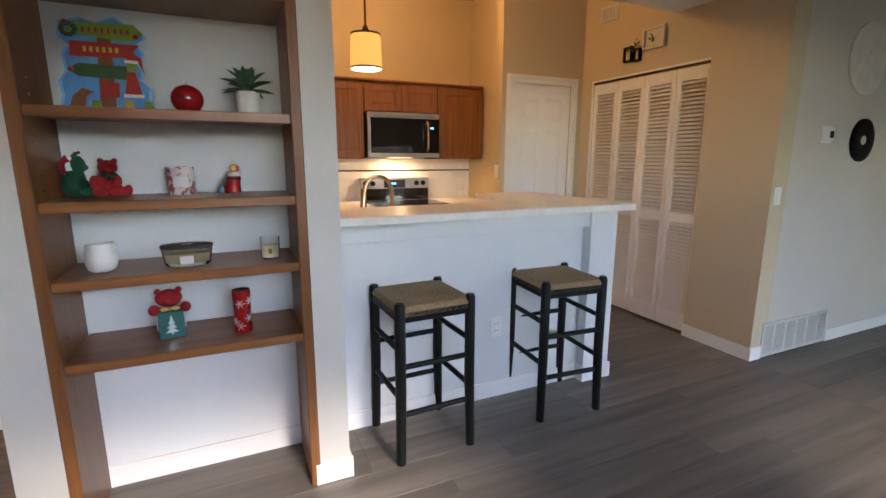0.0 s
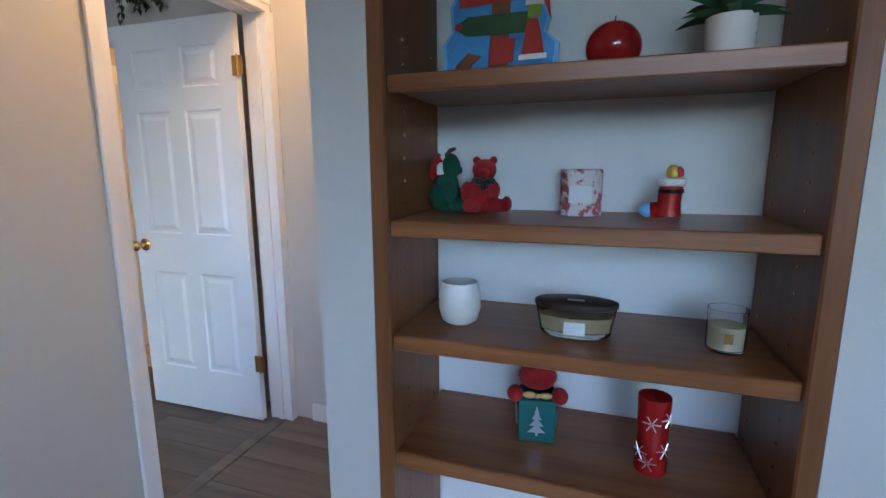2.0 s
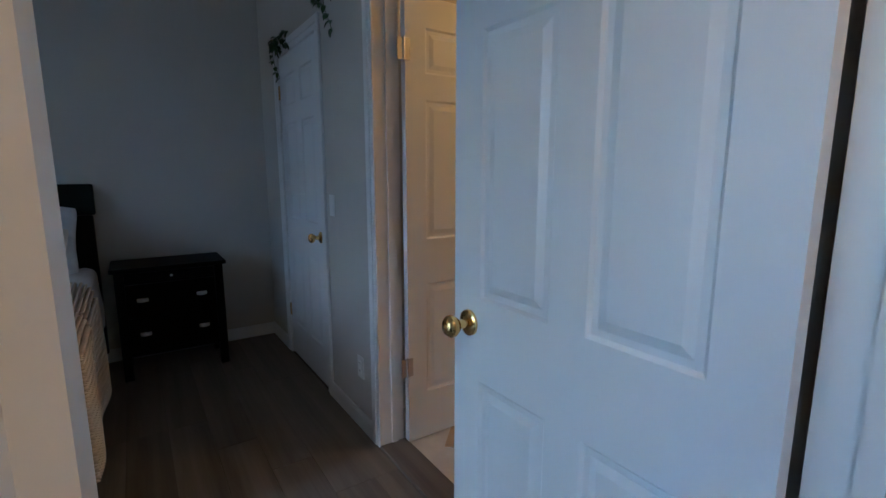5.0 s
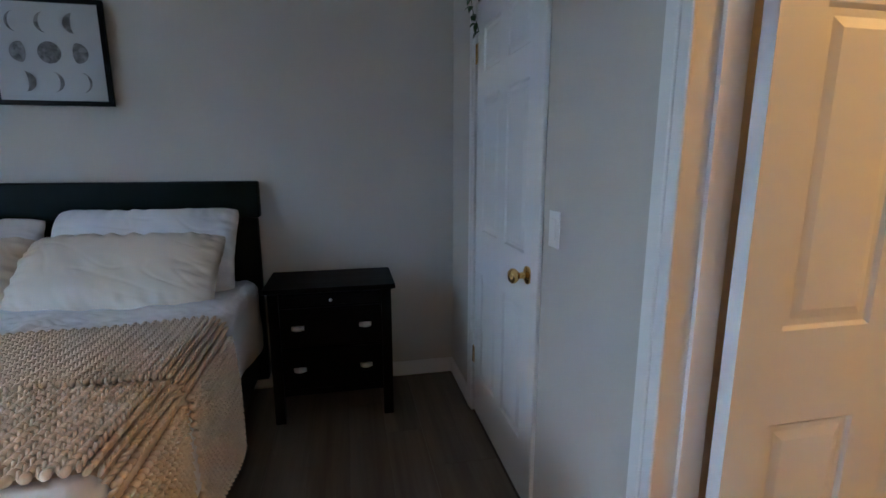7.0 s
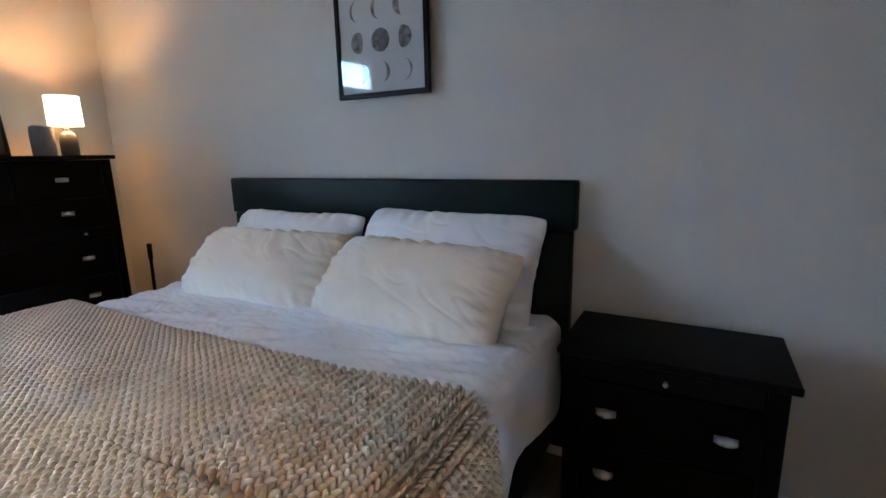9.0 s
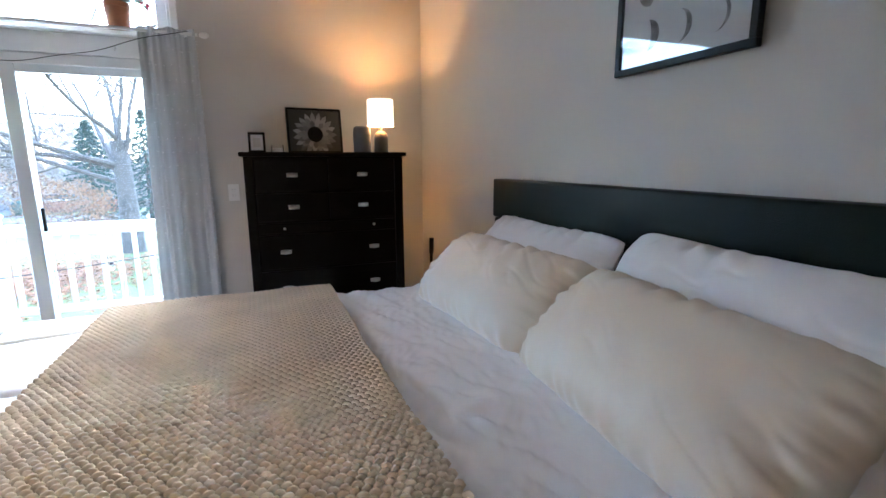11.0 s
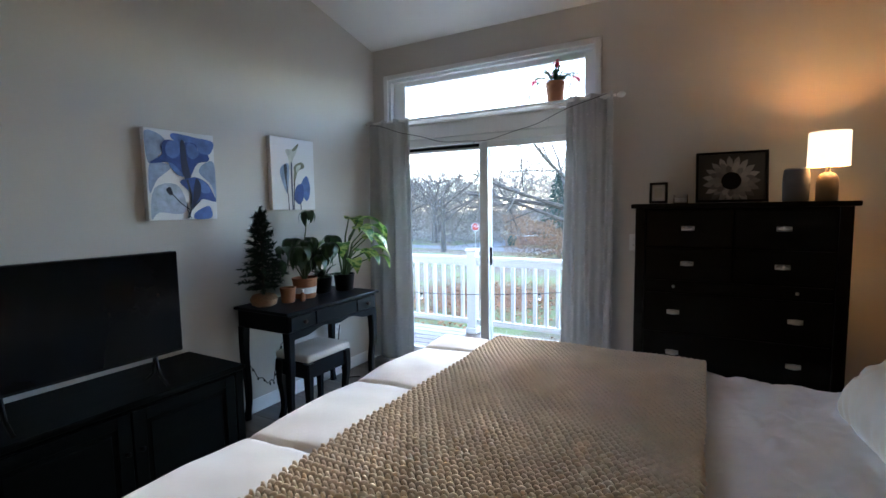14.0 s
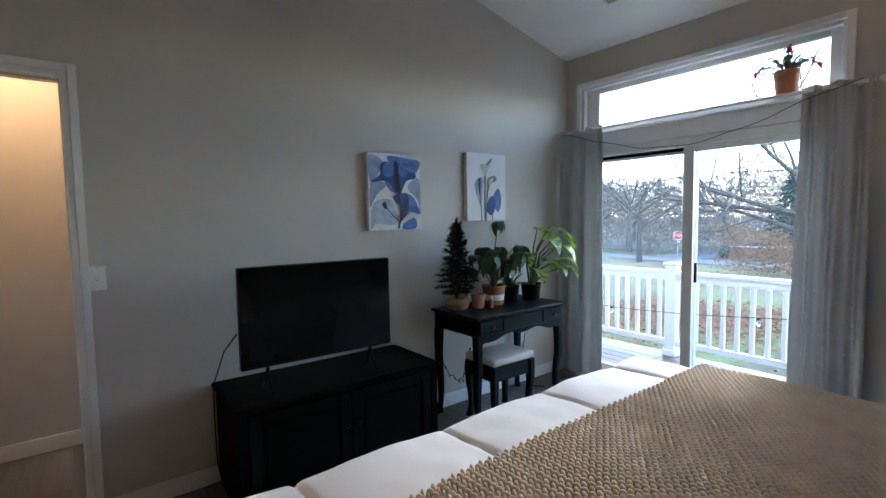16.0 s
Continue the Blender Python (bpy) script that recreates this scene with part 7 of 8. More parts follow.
def oval_candle():
    t = thing("oval_candle", "oval smoky glass candle with dark wooden lid", "candle", (-0.141, 2.545, 0.9635))

    def ring(a, b, z, n=36):
        return [(a * math.copysign(abs(math.cos(2 * math.pi * k / n)) ** 1.15, math.cos(2 * math.pi * k / n)), b * math.sin(2 * math.pi * k / n), z) for k in range(n)]

    def loft(rings):
        bm = bmesh.new()
        vs = [[bm.verts.new(p) for p in r] for r in rings]
        n = len(vs[0])
        for a, b in zip(vs, vs[1:]):
            for k in range(n):
                bm.faces.new((a[k], a[(k + 1) % n], b[(k + 1) % n], b[k]))
        bm.faces.new(vs[0][::-1])
        bm.faces.new(vs[-1])
        return bm

    part("glass_bowl", loft([ring(0.070, 0.034, 0.0), ring(0.076, 0.038, 0.006), ring(0.086, 0.045, 0.062), ring(0.083, 0.042, 0.062), ring(0.073, 0.035, 0.012)]), M["smoke"], t, "", True)
    part("wax", loft([ring(0.070, 0.033, 0.0135), ring(0.077, 0.037, 0.045)]), M["candlewax"], t)
    part("lid", loft([ring(0.084, 0.043, 0.063), ring(0.089, 0.047, 0.066), ring(0.089, 0.047, 0.076), ring(0.084, 0.044, 0.079)]), M["darklid"], t, "dark wooden lid", True)
    part("paper_label", boxes((-0.022, 0.022, -0.0455, -0.0448, 0.012, 0.040)), M["paper"], t, "white label")
    part("lid_mark", boxes((-0.018, 0.018, -0.012, 0.0, 0.0792, 0.0797)), M["grille"], t)


M["darklid"] = wood("dark_lid", (0.02, 0.012, 0.008), (0.05, 0.03, 0.02), 0.4, 0)
oval_candle()
t_ = thing("jar_candle", "clear glass jar candle with cream wax", "candle", (0.15, 2.54, 0.9635))
part("glass_jar", turned([(0.030, 0), (0.035, 0.004), (0.037, 0.085), (0.037, 0.088), (0.0345, 0.088), (0.0335, 0.008), (0.002, 0.007)], n=30), M["glass"], t_, "", True)
part("wax", turned([(0.032, 0.0085), (0.0335, 0.055), (0.002, 0.055)], n=26), M["candlewax"], t_, "cream wax", True)
part("label_mark", boxes((-0.010, 0.004, -0.0378, -0.0368, 0.025, 0.045)), M["brass"], t_)


def boxed_bear():
    t = thing("boxed_bear", "red plush bear in a teal gift box", "decoration", (-0.225, 2.60, 0.6785), 8)
    part("gift_box", boxes((-0.043, 0.043, -0.043, 0.043, 0, 0.105), bevel=0.002), M["teal"], t, "teal gift box")
    bm = bmesh.new()
    for k, (w, z) in enumerate(((0.022, 0.028), (0.017, 0.045), (0.012, 0.062), (0.006, 0.076))):
        bm.faces.new([bm.verts.new(p) for p in ((-w, -0.0436, z - 0.004), (w, -0.0436, z - 0.004), (0, -0.0436, z + 0.018))])
    bm.faces.new([bm.verts.new(p) for p in ((-0.003, -0.0436, 0.016), (0.003, -0.0436, 0.016), (0.003, -0.0436, 0.026), (-0.003, -0.0436, 0.026))])
    part("tree_print", bm, M["silver"], t, "silver tree print")
    bm = bmesh.new()
    ball(bm, (0, 0, 0.15), (0.046, 0.036, 0.034), 18, 12)
    for s in (-1, 1):
        ball(bm, (s * 0.035, 0, 0.178), (0.012, 0.009, 0.012), 10, 8)
        ball(bm, (s * 0.052, -0.03, 0.115), (0.02, 0.022, 0.02), 12, 8)
    ball(bm, (0, -0.036, 0.143), (0.015, 0.012, 0.011), 10, 8)
    part("bear", bm, M["redplush"], t, "red plush bear", True)
    bm = bmesh.new()
    for s in (-1, 1):
        ball(bm, (s * 0.018, -0.040, 0.118), (0.017, 0.006, 0.009), 10, 6)
    ball(bm, (0, -0.044, 0.118), (0.007, 0.006, 0.007), 8, 6)
    part("bow", bm, M["goldribbon"], t, "gold bow", True)
    for s in (-1, 1):
        part("handle", rod([(s * 0.046, -0.02, 0.03), (s * 0.05, -0.02, 0.09), (s * 0.046, -0.02, 0.10)], 0.003, 6), M["silver"], t)


M["goldribbon"] = paint("gold_ribbon", (0.60, 0.40, 0.14), 0.35, 0.15, 60, 0.2, 20, 0.5)
boxed_bear()
t_ = thing("pillar_candle", "red pillar candle with silver snowflakes", "candle", (0.03, 2.535, 0.6785))
part("wax_pillar", turned([(0.033, 0), (0.034, 0.003), (0.0315, 0.08), (0.034, 0.165), (0.033, 0.17), (0.012, 0.168)], n=28), M["redwax"], t_, "", True)
bm = bmesh.new()
for a0, z in ((-0.2, 0.12), (0.7, 0.06), (-0.9, 0.05), (-0.3, 0.03), (0.9, 0.13)):
    for k in range(6):
        b = math.pi * k / 3
        p = []
        for q in (0.002, 0.018):
            aa = a0 + math.cos(b) * q / 0.034
            p.append((0.0352 * math.sin(aa), -0.0352 * math.cos(aa), z + math.sin(b) * q))
        tube(bm, p, 0.0012, 4)
part("snowflakes", bm, M["silver"], t_, "silver snowflakes")
part("wick", rod([(0, 0, 0.166), (0, 0, 0.176)], 0.0012, 6), M["black"], t_)

# ---- bathroom floor, thresholds ----
M["tan_tile"] = paint("tan_floor_tile", (0.45, 0.34, 0.22), 0.35, 0.15, 40, 0.1, 9)
bf = structure("floor_bathroom", boxes((-3.65, -1.735, 3.705, 5.5, -0.005, 0.004)), M["pale"], "tan diagonal bathroom floor tiles", category="floor")
tile_me = None
for i in range(-12, 13):
    for j in range(-12, 13):
        cx, cy = -2.9 + (i + j) * 0.1585, 4.3 + (i - j) * 0.1585
        if -3.42 < cx < -1.96 and 3.93 < cy < 5.27:
            if tile_me is None:
                bm = boxes((-0.11, 0.11, -0.11, 0.11, 0.0045, 0.010), bevel=0.002)
                o = part("tile", bm, M["tan_tile"], bf)
                tile_me = o.data
            else:
                o = new("tile", tile_me)
                o.parent = bf
            o.matrix_basis = pose(cx, cy, 0, 0, 0, 45)
structure("trim_bath_threshold", boxes((-3.385, -2.62, 3.57, 3.71, -0.004, 0.012), bevel=0.004), M["plank"], "grey brown wooden bathroom threshold", category="trim")
structure("trim_door_threshold", boxes((BX1 + 0.03, HX - 0.03, DOOR_Y0, DOOR_Y1, -0.004, 0.005), bevel=0.002), M["plank"], "wood look door threshold strip", category="trim")

# ---- outdoors ----
def ground_z(x, y):
    d = max(0.0, -y - 2.5)
    return -0.75 - 0.052 * min(d, 36) - 0.006 * max(0, min(d, 120) - 36) + 0.10 * noise.noise((x * 0.12, y * 0.12, 0)) * min(1, d / 4)


def ground_material():
    m, nt, b = nodes_of("lawn", 0.95)
    v = coords(nt, world_space=True)
    a = noise_tex(nt, v, 0.22, 5, 0.6)
    f = noise_tex(nt, v, 22, 4, 0.7)
    green = mixed(nt, f, (0.075, 0.095, 0.018), (0.17, 0.20, 0.05))
    brown = mixed(nt, f, (0.07, 0.045, 0.025), (0.17, 0.12, 0.075))
    nt.links.new(mixed(nt, ramp(nt, a, 0.42, 0.56), green, brown), b.inputs["Base Color"])
    bump(nt, b, f, 0.8, 0.03)
    return m


M["lawn"] = ground_material()
M["asphalt"] = paint("pale_road", (0.14, 0.135, 0.13), 0.9, 0.1, 12, 0.4, 0.4)
M["deckwood"] = wood("deck_board", (0.11, 0.066, 0.048), (0.21, 0.135, 0.10), 0.32, 0, by_object=0.3, shine=0.35)
M["litter"] = leaf_material("fallen_leaf", (0.16, 0.06, 0.02), (0.42, 0.18, 0.07), 0.9)
M["twig"] = paint("grey_bark", (0.085, 0.07, 0.06), 0.95, 0.3, 30, 1.0, 6)
M["spruce"] = leaf_material("spruce_needle", (0.010, 0.030, 0.022), (0.035, 0.07, 0.05), 0.8)
M["brickred"] = paint("red_brick", (0.20, 0.09, 0.065), 0.9, 0.25, 25, 0.5, 3)

bm = bmesh.new()
xs = [-400, -200, -100, -60] + [-40 + 2 * k for k in range(41)] + [60, 80, 120, 200, 400]
ys = [-1.0 - 1.0 * k for k in range(48)] + [-52, -60, -75, -100, -150, -250, -500]
vs = [[bm.verts.new((x, y, ground_z(x, y))) for y in ys] for x in xs]
for i in range(len(xs) - 1):
    for j in range(len(ys) - 1):
        bm.faces.new((vs[i][j], vs[i + 1][j], vs[i + 1][j + 1], vs[i][j + 1]))
structure("ground", bm, M["lawn"], "sloping lawn with bare brown patches", True)
structure("ground_behind", boxes((-400, 400, 5.62, 400, -1.2, -0.8), (6.62, 400, -1.0, 5.62, -1.2, -0.8), (-400, -5.48, -1.0, 5.62, -1.2, -0.8)), M["lawn"], category="ground")


def ribbon(pts, w, lift):
    bm = bmesh.new()
    prev = None
    for k, (x, y) in enumerate(pts):
        a, b = pts[max(0, k - 1)], pts[min(len(pts) - 1, k + 1)]
        d = Vector((b[0] - a[0], b[1] - a[1], 0)).normalized()
        n = Vector((-d.y, d.x, 0)) * w / 2
        cur = []
        for s in (-1, -0.33, 0.33, 1):
            q = Vector((x, y, 0)) + n * s
            cur.append(bm.verts.new((q.x, q.y, ground_z(q.x, q.y) + lift)))
        if prev:
            for c in range(3):
                bm.faces.new((prev[c], prev[c + 1], cur[c + 1], cur[c]))
        prev = cur
    return bm


structure("road", ribbon([(-60 + 3 * k, -37 + 2.0 * math.sin(k * 0.12)) for k in range(50)], 6.0, 0.06), M["asphalt"], "pale grey residential road")
structure("road_side", ribbon([(16 - 0.25 * k, -40 - 2.2 * k) for k in range(20)], 5.0, 0.07), M["asphalt"], "pale side road", category="road")


def deck():
    d = thing("deck", "wet brown wooden deck outside the sliding door", "deck")
    part("joists", boxes((-5.4, 1.5, -2.42, -1.01, -0.30, -0.155)), M["bark"], d)
    first = None
    for k in range(10):
        y = -1.075 - k * 0.143
        for x0 in (-5.4, -1.95):
            if first is None:
                o = part("deck_board", boxes((0, 3.445, -0.0675, 0.0675, -0.030, 0.0), bevel=0.003), M["deckwood"], d)
                first = o.data
            else:
                o = new("deck_board", first)
                o.parent = d
            o.location = (x0, y, -0.12)


deck()


def railing(x0, x1, y, posts):
    r = thing("deck_railing", "white painted wooden deck railing with balusters", "railing")
    part("top_rail", boxes((x0, x1, y - 0.045, y + 0.045, 0.755, 0.795), bevel=0.006), M["railwhite"], r)
    part("upper_rail", boxes((x0, x1, y - 0.02, y + 0.02, 0.69, 0.7545), bevel=0.003), M["railwhite"], r)
    part("bottom_rail", boxes((x0, x1, y - 0.025, y + 0.025, -0.01, 0.05), bevel=0.004), M["railwhite"], r)
    first = None
    x = x0 + 0.08
    while x < x1:
        if all(abs(x - p) > 0.08 for p in posts):
            if first is None:
                o = part("baluster", boxes((-0.019, 0.019, -0.019, 0.019, 0.051, 0.6895), bevel=0.003), M["railwhite"], r)
                first = o.data
            else:
                o = new("baluster", first)
                o.parent = r
            o.location = (x, y, 0)
        x += 0.128
    for p in posts:
        po = part("post", boxes((p - 0.055, p + 0.055, y - 0.055, y + 0.055, -0.12, 0.85), bevel=0.005), M["railwhite"], r)
        part("post_cap", boxes((p - 0.07, p + 0.07, y - 0.07, y + 0.07, 0.851, 0.885), bevel=0.01), M["railwhite"], po)
        part("post_skirt", boxes((p - 0.068, p + 0.068, y - 0.068, y + 0.068, -0.119, -0.05), bevel=0.006), M["railwhite"], po)


M["railwhite"] = paint("white_rail_paint", (0.74, 0.73, 0.70), 0.45, 0.03, 40, 0.1)
railing(-5.4, 1.5, -2.33, (-5.34, -3.75, -2.0, -0.25, 1.44))
s_ = thing("outdoor_light_string", "thin outdoor light string strung past the railing", "cable")
pts = [(-5.34 + 0.2511 * k, -2.268, 0.46 + 0.14 * math.cos((k - 1) * 0.2)) for k in range(28)]
part("wire", rod(pts, 0.004, 5), M["black"], s_)
bm = bmesh.new()
for k in (4, 10, 16, 20):
    ball(bm, (pts[k][0], pts[k][1], pts[k][2] - 0.045), (0.022, 0.022, 0.032), 10, 8)
part("bulbs", bm, M["glass"], s_)
part("sockets", boxes(*[(pts[k][0] - 0.012, pts[k][0] + 0.012, -2.280, -2.256, pts[k][2] - 0.02, pts[k][2] + 0.004) for k in (4, 10, 16, 20)]), M["black"], s_)


def grow(bm, p, d, length, r, depth, rng, spread, lift):
    pts, rad = [p.copy()], [r]
    q, v = p.copy(), d.copy()
    steps = 4
    for k in range(steps):
        v = (v + Vector((rng.uniform(-1, 1), rng.uniform(-1, 1), rng.uniform(-0.6, 1) * lift)) * 0.16).normalized()
        q = q + v * (length / steps)
        pts.append(q.copy())
        rad.append(r * (1 - 0.45 * (k + 1) / steps))
    tube(bm, pts, rad, 6 if r > 0.05 else 4, False)
    if depth == 0:
        return
    for k in range(rng.randint(3, 4) if depth > 1 else 4):
        t = rng.uniform(0.35, 1.0)
        i = min(steps - 1, int(t * steps))
        base = pts[i].lerp(pts[i + 1], t * steps - i)
        side = v.orthogonal().normalized()
        side.rotate(Matrix.Rotation(rng.uniform(0, 6.28), 3, v))
        nd = (v * (1 - spread) + side * spread + Vector((0, 0, 0.1 * lift))).normalized()
        grow(bm, base, nd, length * rng.uniform(0.55, 0.75), rad[i] * 0.55, depth - 1, rng, spread, lift)


def bare_tree(loc, height, seed, r, depth=4, spread=0.55, lean_to=(0, 0), label="bare grey winter tree with fine branches", limbs=7, reach=0.36, thin=0.45):
    t = thing("tree", label, "tree", loc, 0, "bare trees")
    rng = random.Random(seed)
    bm = bmesh.new()
    th = height * 0.35
    tube(bm, [(0, 0, -0.3), (0.02, 0, th * 0.5), (lean_to[0] * 0.1, lean_to[1] * 0.1, th)], [r * 1.35, r, r * 0.85], 10)
    part("trunk", bm, M["twig"], t, "", True)
    bm = bmesh.new()
    for k in range(limbs):
        a = 2 * math.pi * k / limbs + rng.uniform(-0.3, 0.3)
        d = Vector((math.cos(a) + lean_to[0], math.sin(a) + lean_to[1], rng.uniform(0.15, 1.2))).normalized()
        grow(bm, Vector((lean_to[0] * 0.1, lean_to[1] * 0.1, th * rng.uniform(0.6, 1.0))), d, height * reach, r * thin, depth, rng, spread, 0.5)
    part("branches", bm, M["twig"], t)
    return t


def on_ground(x, y):
    return (x, y, ground_z(x, y) - 0.05)


bare_tree(on_ground(-0.6, -13.5), 9.5, 3, 0.24, 5, 0.6, (0.7, 0.3), "large bare tree spreading branches over the lawn", 9, 0.40, 0.30)
bare_tree(on_ground(14.5, -31), 11, 5, 0.18, 5, limbs=6, thin=0.36)
bare_tree(on_ground(23, -44), 14, 6, 0.25, 5, limbs=6)
bare_tree(on_ground(27, -52), 14, 9, 0.25, 4, limbs=10)
bare_tree(on_ground(31, -50), 12, 12, 0.25, 4, limbs=10)
bare_tree(on_ground(36, -55), 14, 15, 0.25, 4, limbs=10)
bare_tree(on_ground(18, -56), 14, 17, 0.25, 4, limbs=10)


def spruce(loc, h, r, seed):
    t = thing("spruce_tree", "dense dark green spruce tree", "tree", loc)
    rng = random.Random(seed)
    part("trunk", rod([(0, 0, -0.2), (0, 0, h * 0.95)], [0.16, 0.02], 8), M["bark"], t)
    bm = bmesh.new()
    for k in range(150):
        f = k / 150
        z = 0.3 + (h - 0.4) * f
        reach = r * (1 - f) ** 0.75 * rng.uniform(0.75, 1.1)
        a = k * 2.399
        root, tip = Vector((0, 0, z)), Vector((math.cos(a) * reach, math.sin(a) * reach, z - 0.22 * reach))
        for j in range(26):
            q = root.lerp(tip, 0.2 + 0.8 * j / 25)
            d = Vector((rng.uniform(-1, 1), rng.uniform(-1, 1), rng.uniform(-0.6, 0.6))).normalized() * rng.uniform(0.14, 0.30)
            s = d.orthogonal().normalized() * 0.045
            bm.faces.new([bm.verts.new(p) for p in (q - s, q + s, q + d)])
    part("needles", bm, M["spruce"], t)


spruce(on_ground(4.6, -30), 6.0, 2.4, 2)
spruce(on_ground(2.2, -32), 7.0, 2.6, 4)


def brush(name, label, mat, x0, x1, y0, y1, h, n, seed, size):
    """An uneven band of twigs or leaves too many to count."""
    rng = random.Random(seed)
    verts, faces = [], []
    for k in range(n):
        x, y = rng.uniform(x0, x1), rng.uniform(y0, y1)
        top = h * (0.55 + 0.45 * noise.noise((x * 0.16, y * 0.05, seed)) + 0.25 * noise.noise((x * 0.6, 0, seed)))
        z = ground_z(x, y) + max(0.05, top) * rng.random() ** 0.8
        d = Vector((rng.uniform(-1, 1), rng.uniform(-0.5, 0.5), rng.uniform(-0.2, 1.2))).normalized() * rng.uniform(0.5, 1.3) * size
        s = d.orthogonal().normalized() * size * 0.075
        i = len(verts)
        p = Vector((x, y, z))
        verts += [p - s, p + s, p + d]
        faces.append((i, i + 1, i + 2))
    me = bpy.data.meshes.new(name)
    me.from_pydata(verts, [], faces)
    me.materials.append(mat)
    return tagged(new(name, me), label, "undergrowth", "", "stuff")


# browns raised pale and grey, outdoor haze put into the colour
M["brushbrown"] = leaf_material("hazed_brown_brush", (0.17, 0.14, 0.125), (0.34, 0.28, 0.25), 0.95)
M["brushrust"] = leaf_material("rust_brush", (0.17, 0.085, 0.045), (0.36, 0.19, 0.10), 0.95)
brush("far_woods", "brown bare woods beyond the road", M["brushbrown"], 2, 60, -62, -50, 13.0, 42000, 3, 0.8)
brush("far_woods", "grey brown woods far across the road", M["brushbrown"], -30, 20, -95, -75, 7.0, 9000, 5, 1.3)
brush("roadside_brush", "low brown brush along the road", M["brushbrown"], 12, 50, -49, -44, 1.5, 7000, 6, 0.4)
brush("rust_shrub", "rust leaved shrub near the spruce", M["brushrust"], 2.6, 6.2, -26, -23, 4.6, 4200, 8, 0.2)
bm = bmesh.new()
rng = random.Random(14)
for k in range(5200):
    x, y = rng.gauss(0.6, 1.3), rng.gauss(-9.0, 1.8)
    leaf_blade(bm, (x, min(y, -3.2), ground_z(x, min(y, -3.2)) + 0.02), rng.uniform(0, 360), rng.uniform(-20, 40), 0.11, 0.075, 0.6, 2)
tagged(part("fallen_leaves", bm, M["litter"]), "rust coloured leaves fallen on the lawn", "leaves", "", "stuff")


def stop_sign(x, y):
    z = ground_z(x, y)
    s = thing("stop_sign", "red octagonal stop sign on a thin post", "sign", (x, y, z), 205)
    part("post", boxes((-0.03, 0.03, 0.012, 0.05, -0.2, 2.3)), M["steel"], s)
    for r, y0, m in ((0.38, 0.0, "paper"), (0.345, -0.004, "sg_red")):
        pts = [(r * math.cos(math.pi / 8 + k * math.pi / 4), 2.1 + r * math.sin(math.pi / 8 + k * math.pi / 4)) for k in range(8)]
        bm = flat_poly(pts, y0)
        ext = bmesh.ops.extrude_face_region(bm, geom=bm.faces[:])
        bmesh.ops.translate(bm, verts=[v for v in ext["geom"] if isinstance(v, bmesh.types.BMVert)], vec=(0, 0.003, 0))
        part("plate", bm, M[m], s, "red face with white letters" if m == "sg_red" else "white border")
    cu = bpy.data.curves.new("letters", "FONT")
    cu.body, cu.size, cu.align_x, cu.align_y, cu.extrude = "STOP", 0.30, "CENTER", "CENTER", 0.001
    o = new("letters", cu)
    cu.materials.append(M["paper"])
    o.parent = s
    o.matrix_basis = pose(0, -0.006, 2.1, 90, 0, 0)


stop_sign(13.6, -35.2)
b_ = thing("brick_wall", "low red brick garden wall across the road", "wall", (9.8, -44.5, ground_z(9.8, -44.5)), 4)
part("wall_core", boxes((-3.4, 3.4, -0.15, 0.15, -0.3, 0.95)), M["brickred"], b_)
part("coping", boxes((-3.5, 3.5, -0.2, 0.2, 0.951, 1.05), bevel=0.01), M["pale"], b_)
bm = boxes((0, 0.60, -0.168, -0.151, 0, 0.13), bevel=0.01)
first = part("brick", bm, M["brickred"], b_)
first.location = (-3.35, 0, 0.02)
for r in range(6):
    for k in range(11):
        if r or k:
            o = new("brick", first.data)
            o.parent = b_
            o.location = (-3.35 + k * 0.62, 0, 0.02 + r * 0.15)


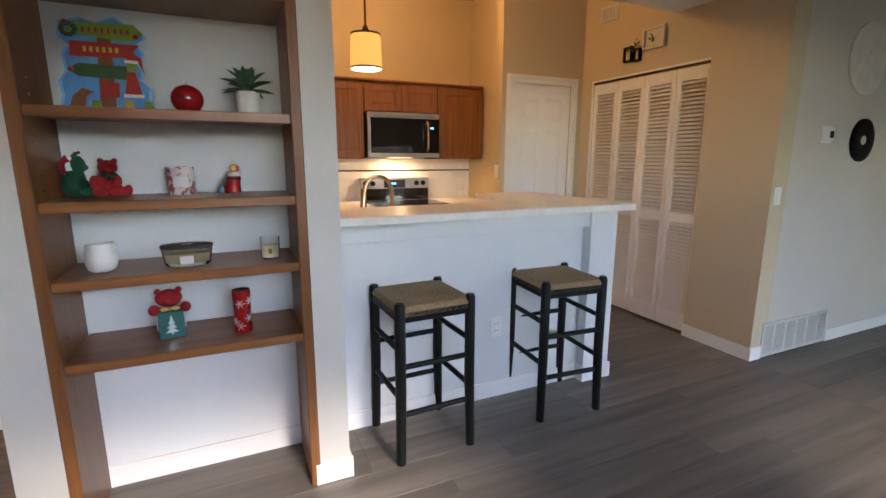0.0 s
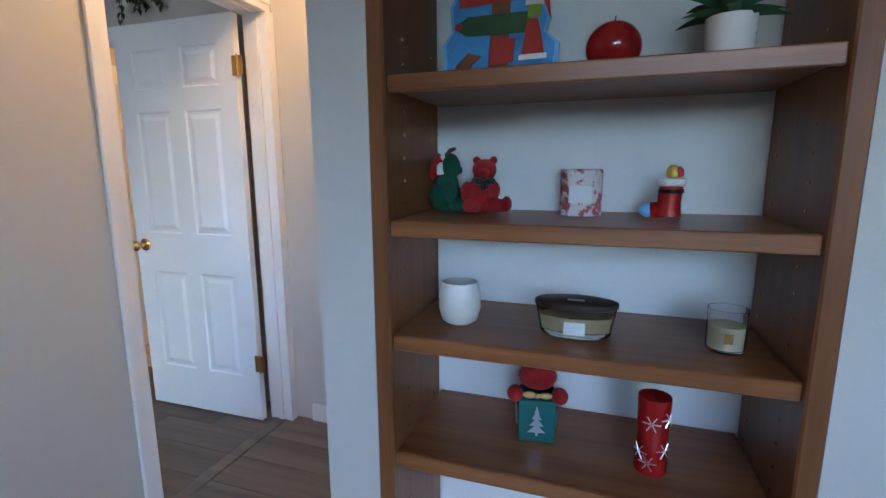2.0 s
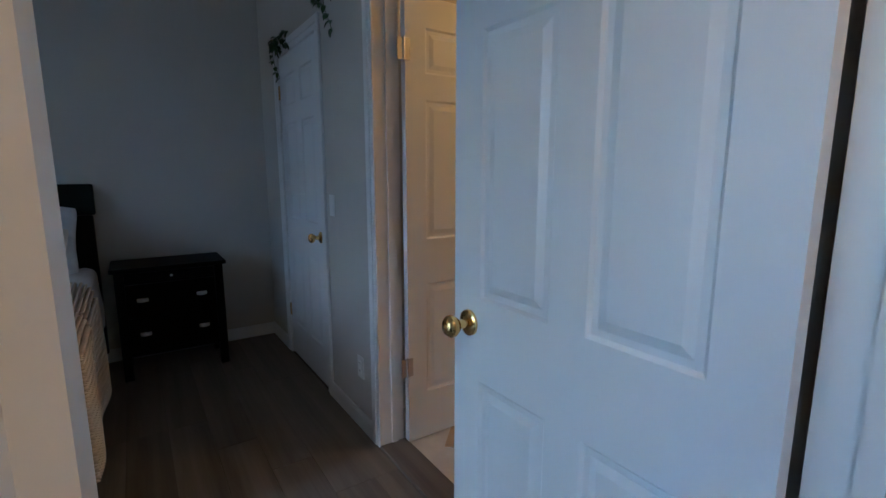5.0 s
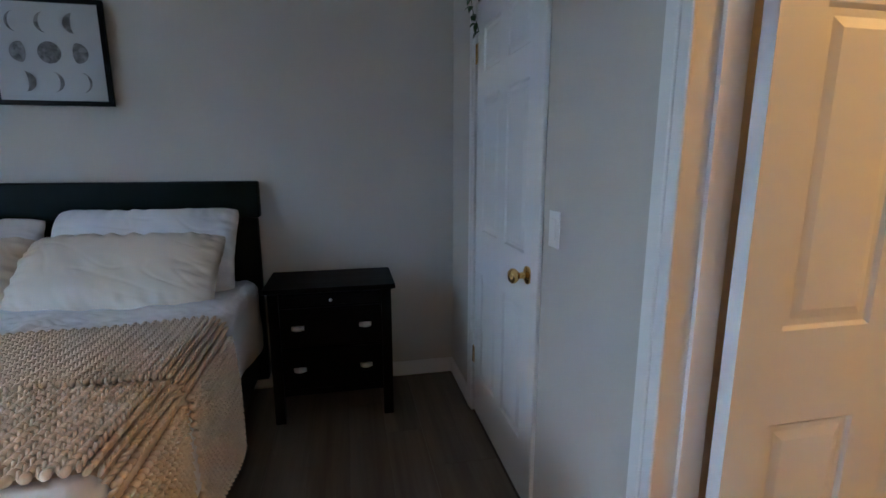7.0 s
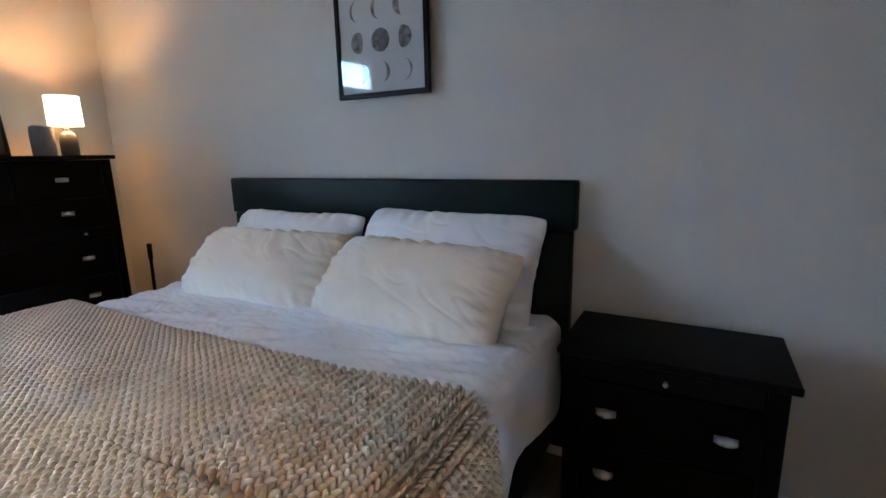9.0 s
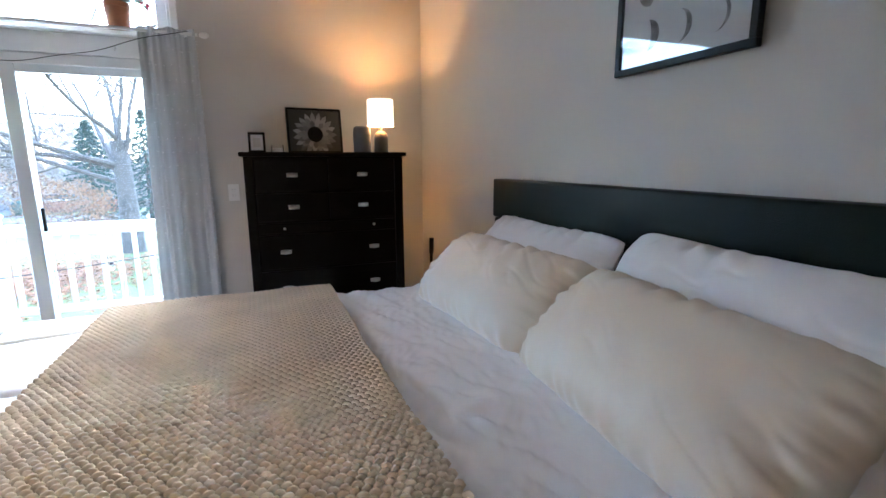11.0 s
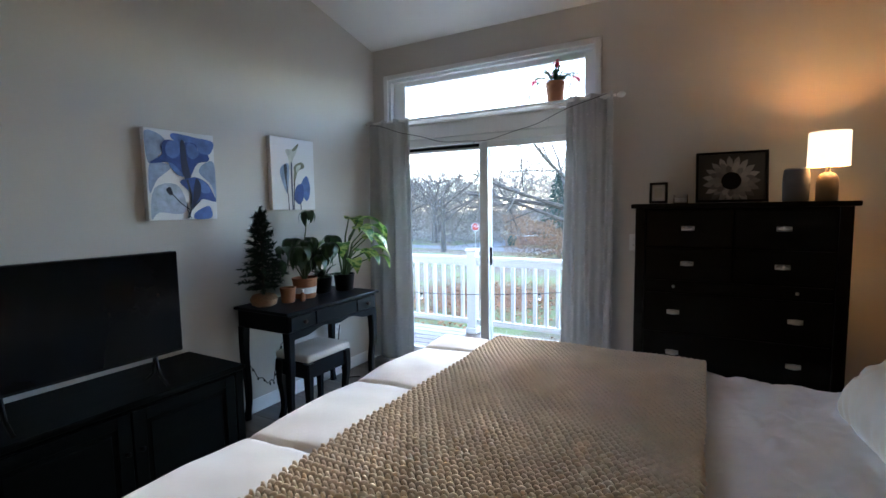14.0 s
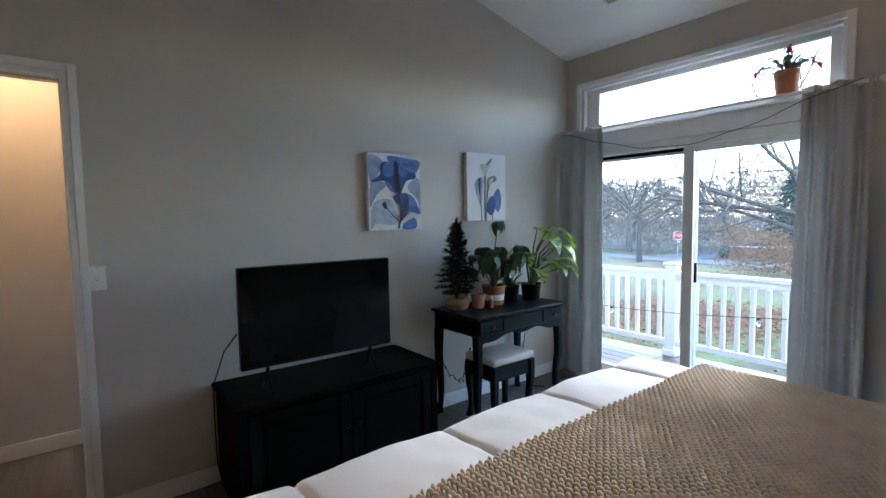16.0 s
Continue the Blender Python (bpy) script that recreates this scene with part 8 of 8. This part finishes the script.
def parked_car(x, y, rz):
    z = ground_z(x, y)
    c = thing("parked_car", "dark parked car far across the road", "car", (x, y, z), rz)
    bm = bmesh.new()
    prof = [(-2.2, 0.35), (-2.2, 0.75), (-1.9, 0.9), (-1.2, 0.95), (-0.6, 1.4), (0.9, 1.42), (1.6, 0.95), (2.15, 0.85), (2.2, 0.35)]
    a = [bm.verts.new((px, -0.85, pz)) for px, pz in prof]
    b = [bm.verts.new((px, 0.85, pz)) for px, pz in prof]
    bm.faces.new(a)
    bm.faces.new(b[::-1])
    for k in range(len(prof)):
        bm.faces.new((a[k], b[k], b[(k + 1) % len(prof)], a[(k + 1) % len(prof)]))
    bmesh.ops.bevel(bm, geom=bm.edges[:], offset=0.06, segments=2, affect="EDGES")
    part("body", bm, M["greyceramic"], c, "", True)
    for wx in (-1.4, 1.35):
        for wy in (-0.8, 0.8):
            bm = rod([(wx, wy - 0.1, 0.33), (wx, wy + 0.1, 0.33)], 0.33, 18)
            part("wheel", bm, M["black"], c)


parked_car(11.2, -46.8, 8)
solid("round_shrub", ball(bmesh.new(), (12.9, -42.6, ground_z(12.9, -42.6) + 0.55), (0.55, 0.5, 0.65), 10, 8), M["spruce"], "small clipped green shrub by the brick wall", "shrub")

# ---- floor planks ----
floor_ob = bpy.data.objects["floor"]
plank_meshes = {}


def plank_mesh(length):
    key = round(length, 2)
    if key not in plank_meshes:
        bm = bmesh.new()
        x0, x1, w, t, c = 0.0008, key - 0.0008, 0.0893, 0.006, 0.0009
        lo = [bm.verts.new(p) for p in ((x0, -w, -t), (x1, -w, -t), (x1, w, -t), (x0, w, -t))]
        mid = [bm.verts.new(p) for p in ((x0, -w, -c), (x1, -w, -c), (x1, w, -c), (x0, w, -c))]
        hi = [bm.verts.new(p) for p in ((x0 + c, -w + c, 0), (x1 - c, -w + c, 0), (x1 - c, w - c, 0), (x0 + c, w - c, 0))]
        bm.faces.new(hi)
        for a, b in ((lo, mid), (mid, hi)):
            for k in range(4):
                bm.faces.new((a[k], a[(k + 1) % 4], b[(k + 1) % 4], b[k]))
        me = bpy.data.meshes.new("plank")
        bmesh.ops.recalc_face_normals(bm, faces=bm.faces)
        bm.to_mesh(me)
        bm.free()
        me.materials.append(M["plank"])
        plank_meshes[key] = me
    return plank_meshes[key]


def lay(x0, x1, y0, y1, rng):
    y = y0 + 0.09
    while y - 0.09 < y1 - 0.004:
        x = x0 - rng.choice((0.0, 0.3, 0.6, 0.9))
        while x < x1:
            a, b = max(x, x0), min(x + 1.22, x1)
            if b - a > 0.02:
                o = new("plank", plank_mesh(b - a))
                o.parent = floor_ob
                o.location = (a, min(y, y1 - 0.09), 0.0 if y < y1 - 0.09 else -0.0015)
            x += 1.22
        y += 0.18


rng = random.Random(31)
lay(BX0, BX1 + 0.028, BY0, BY1, rng)
lay(HX - 0.03, 3.16, BY0, 3.49, rng)
lay(3.16, 6.48, BY0, 2.45, rng)
lay(-0.58, 3.2, 3.49, 4.34, rng)
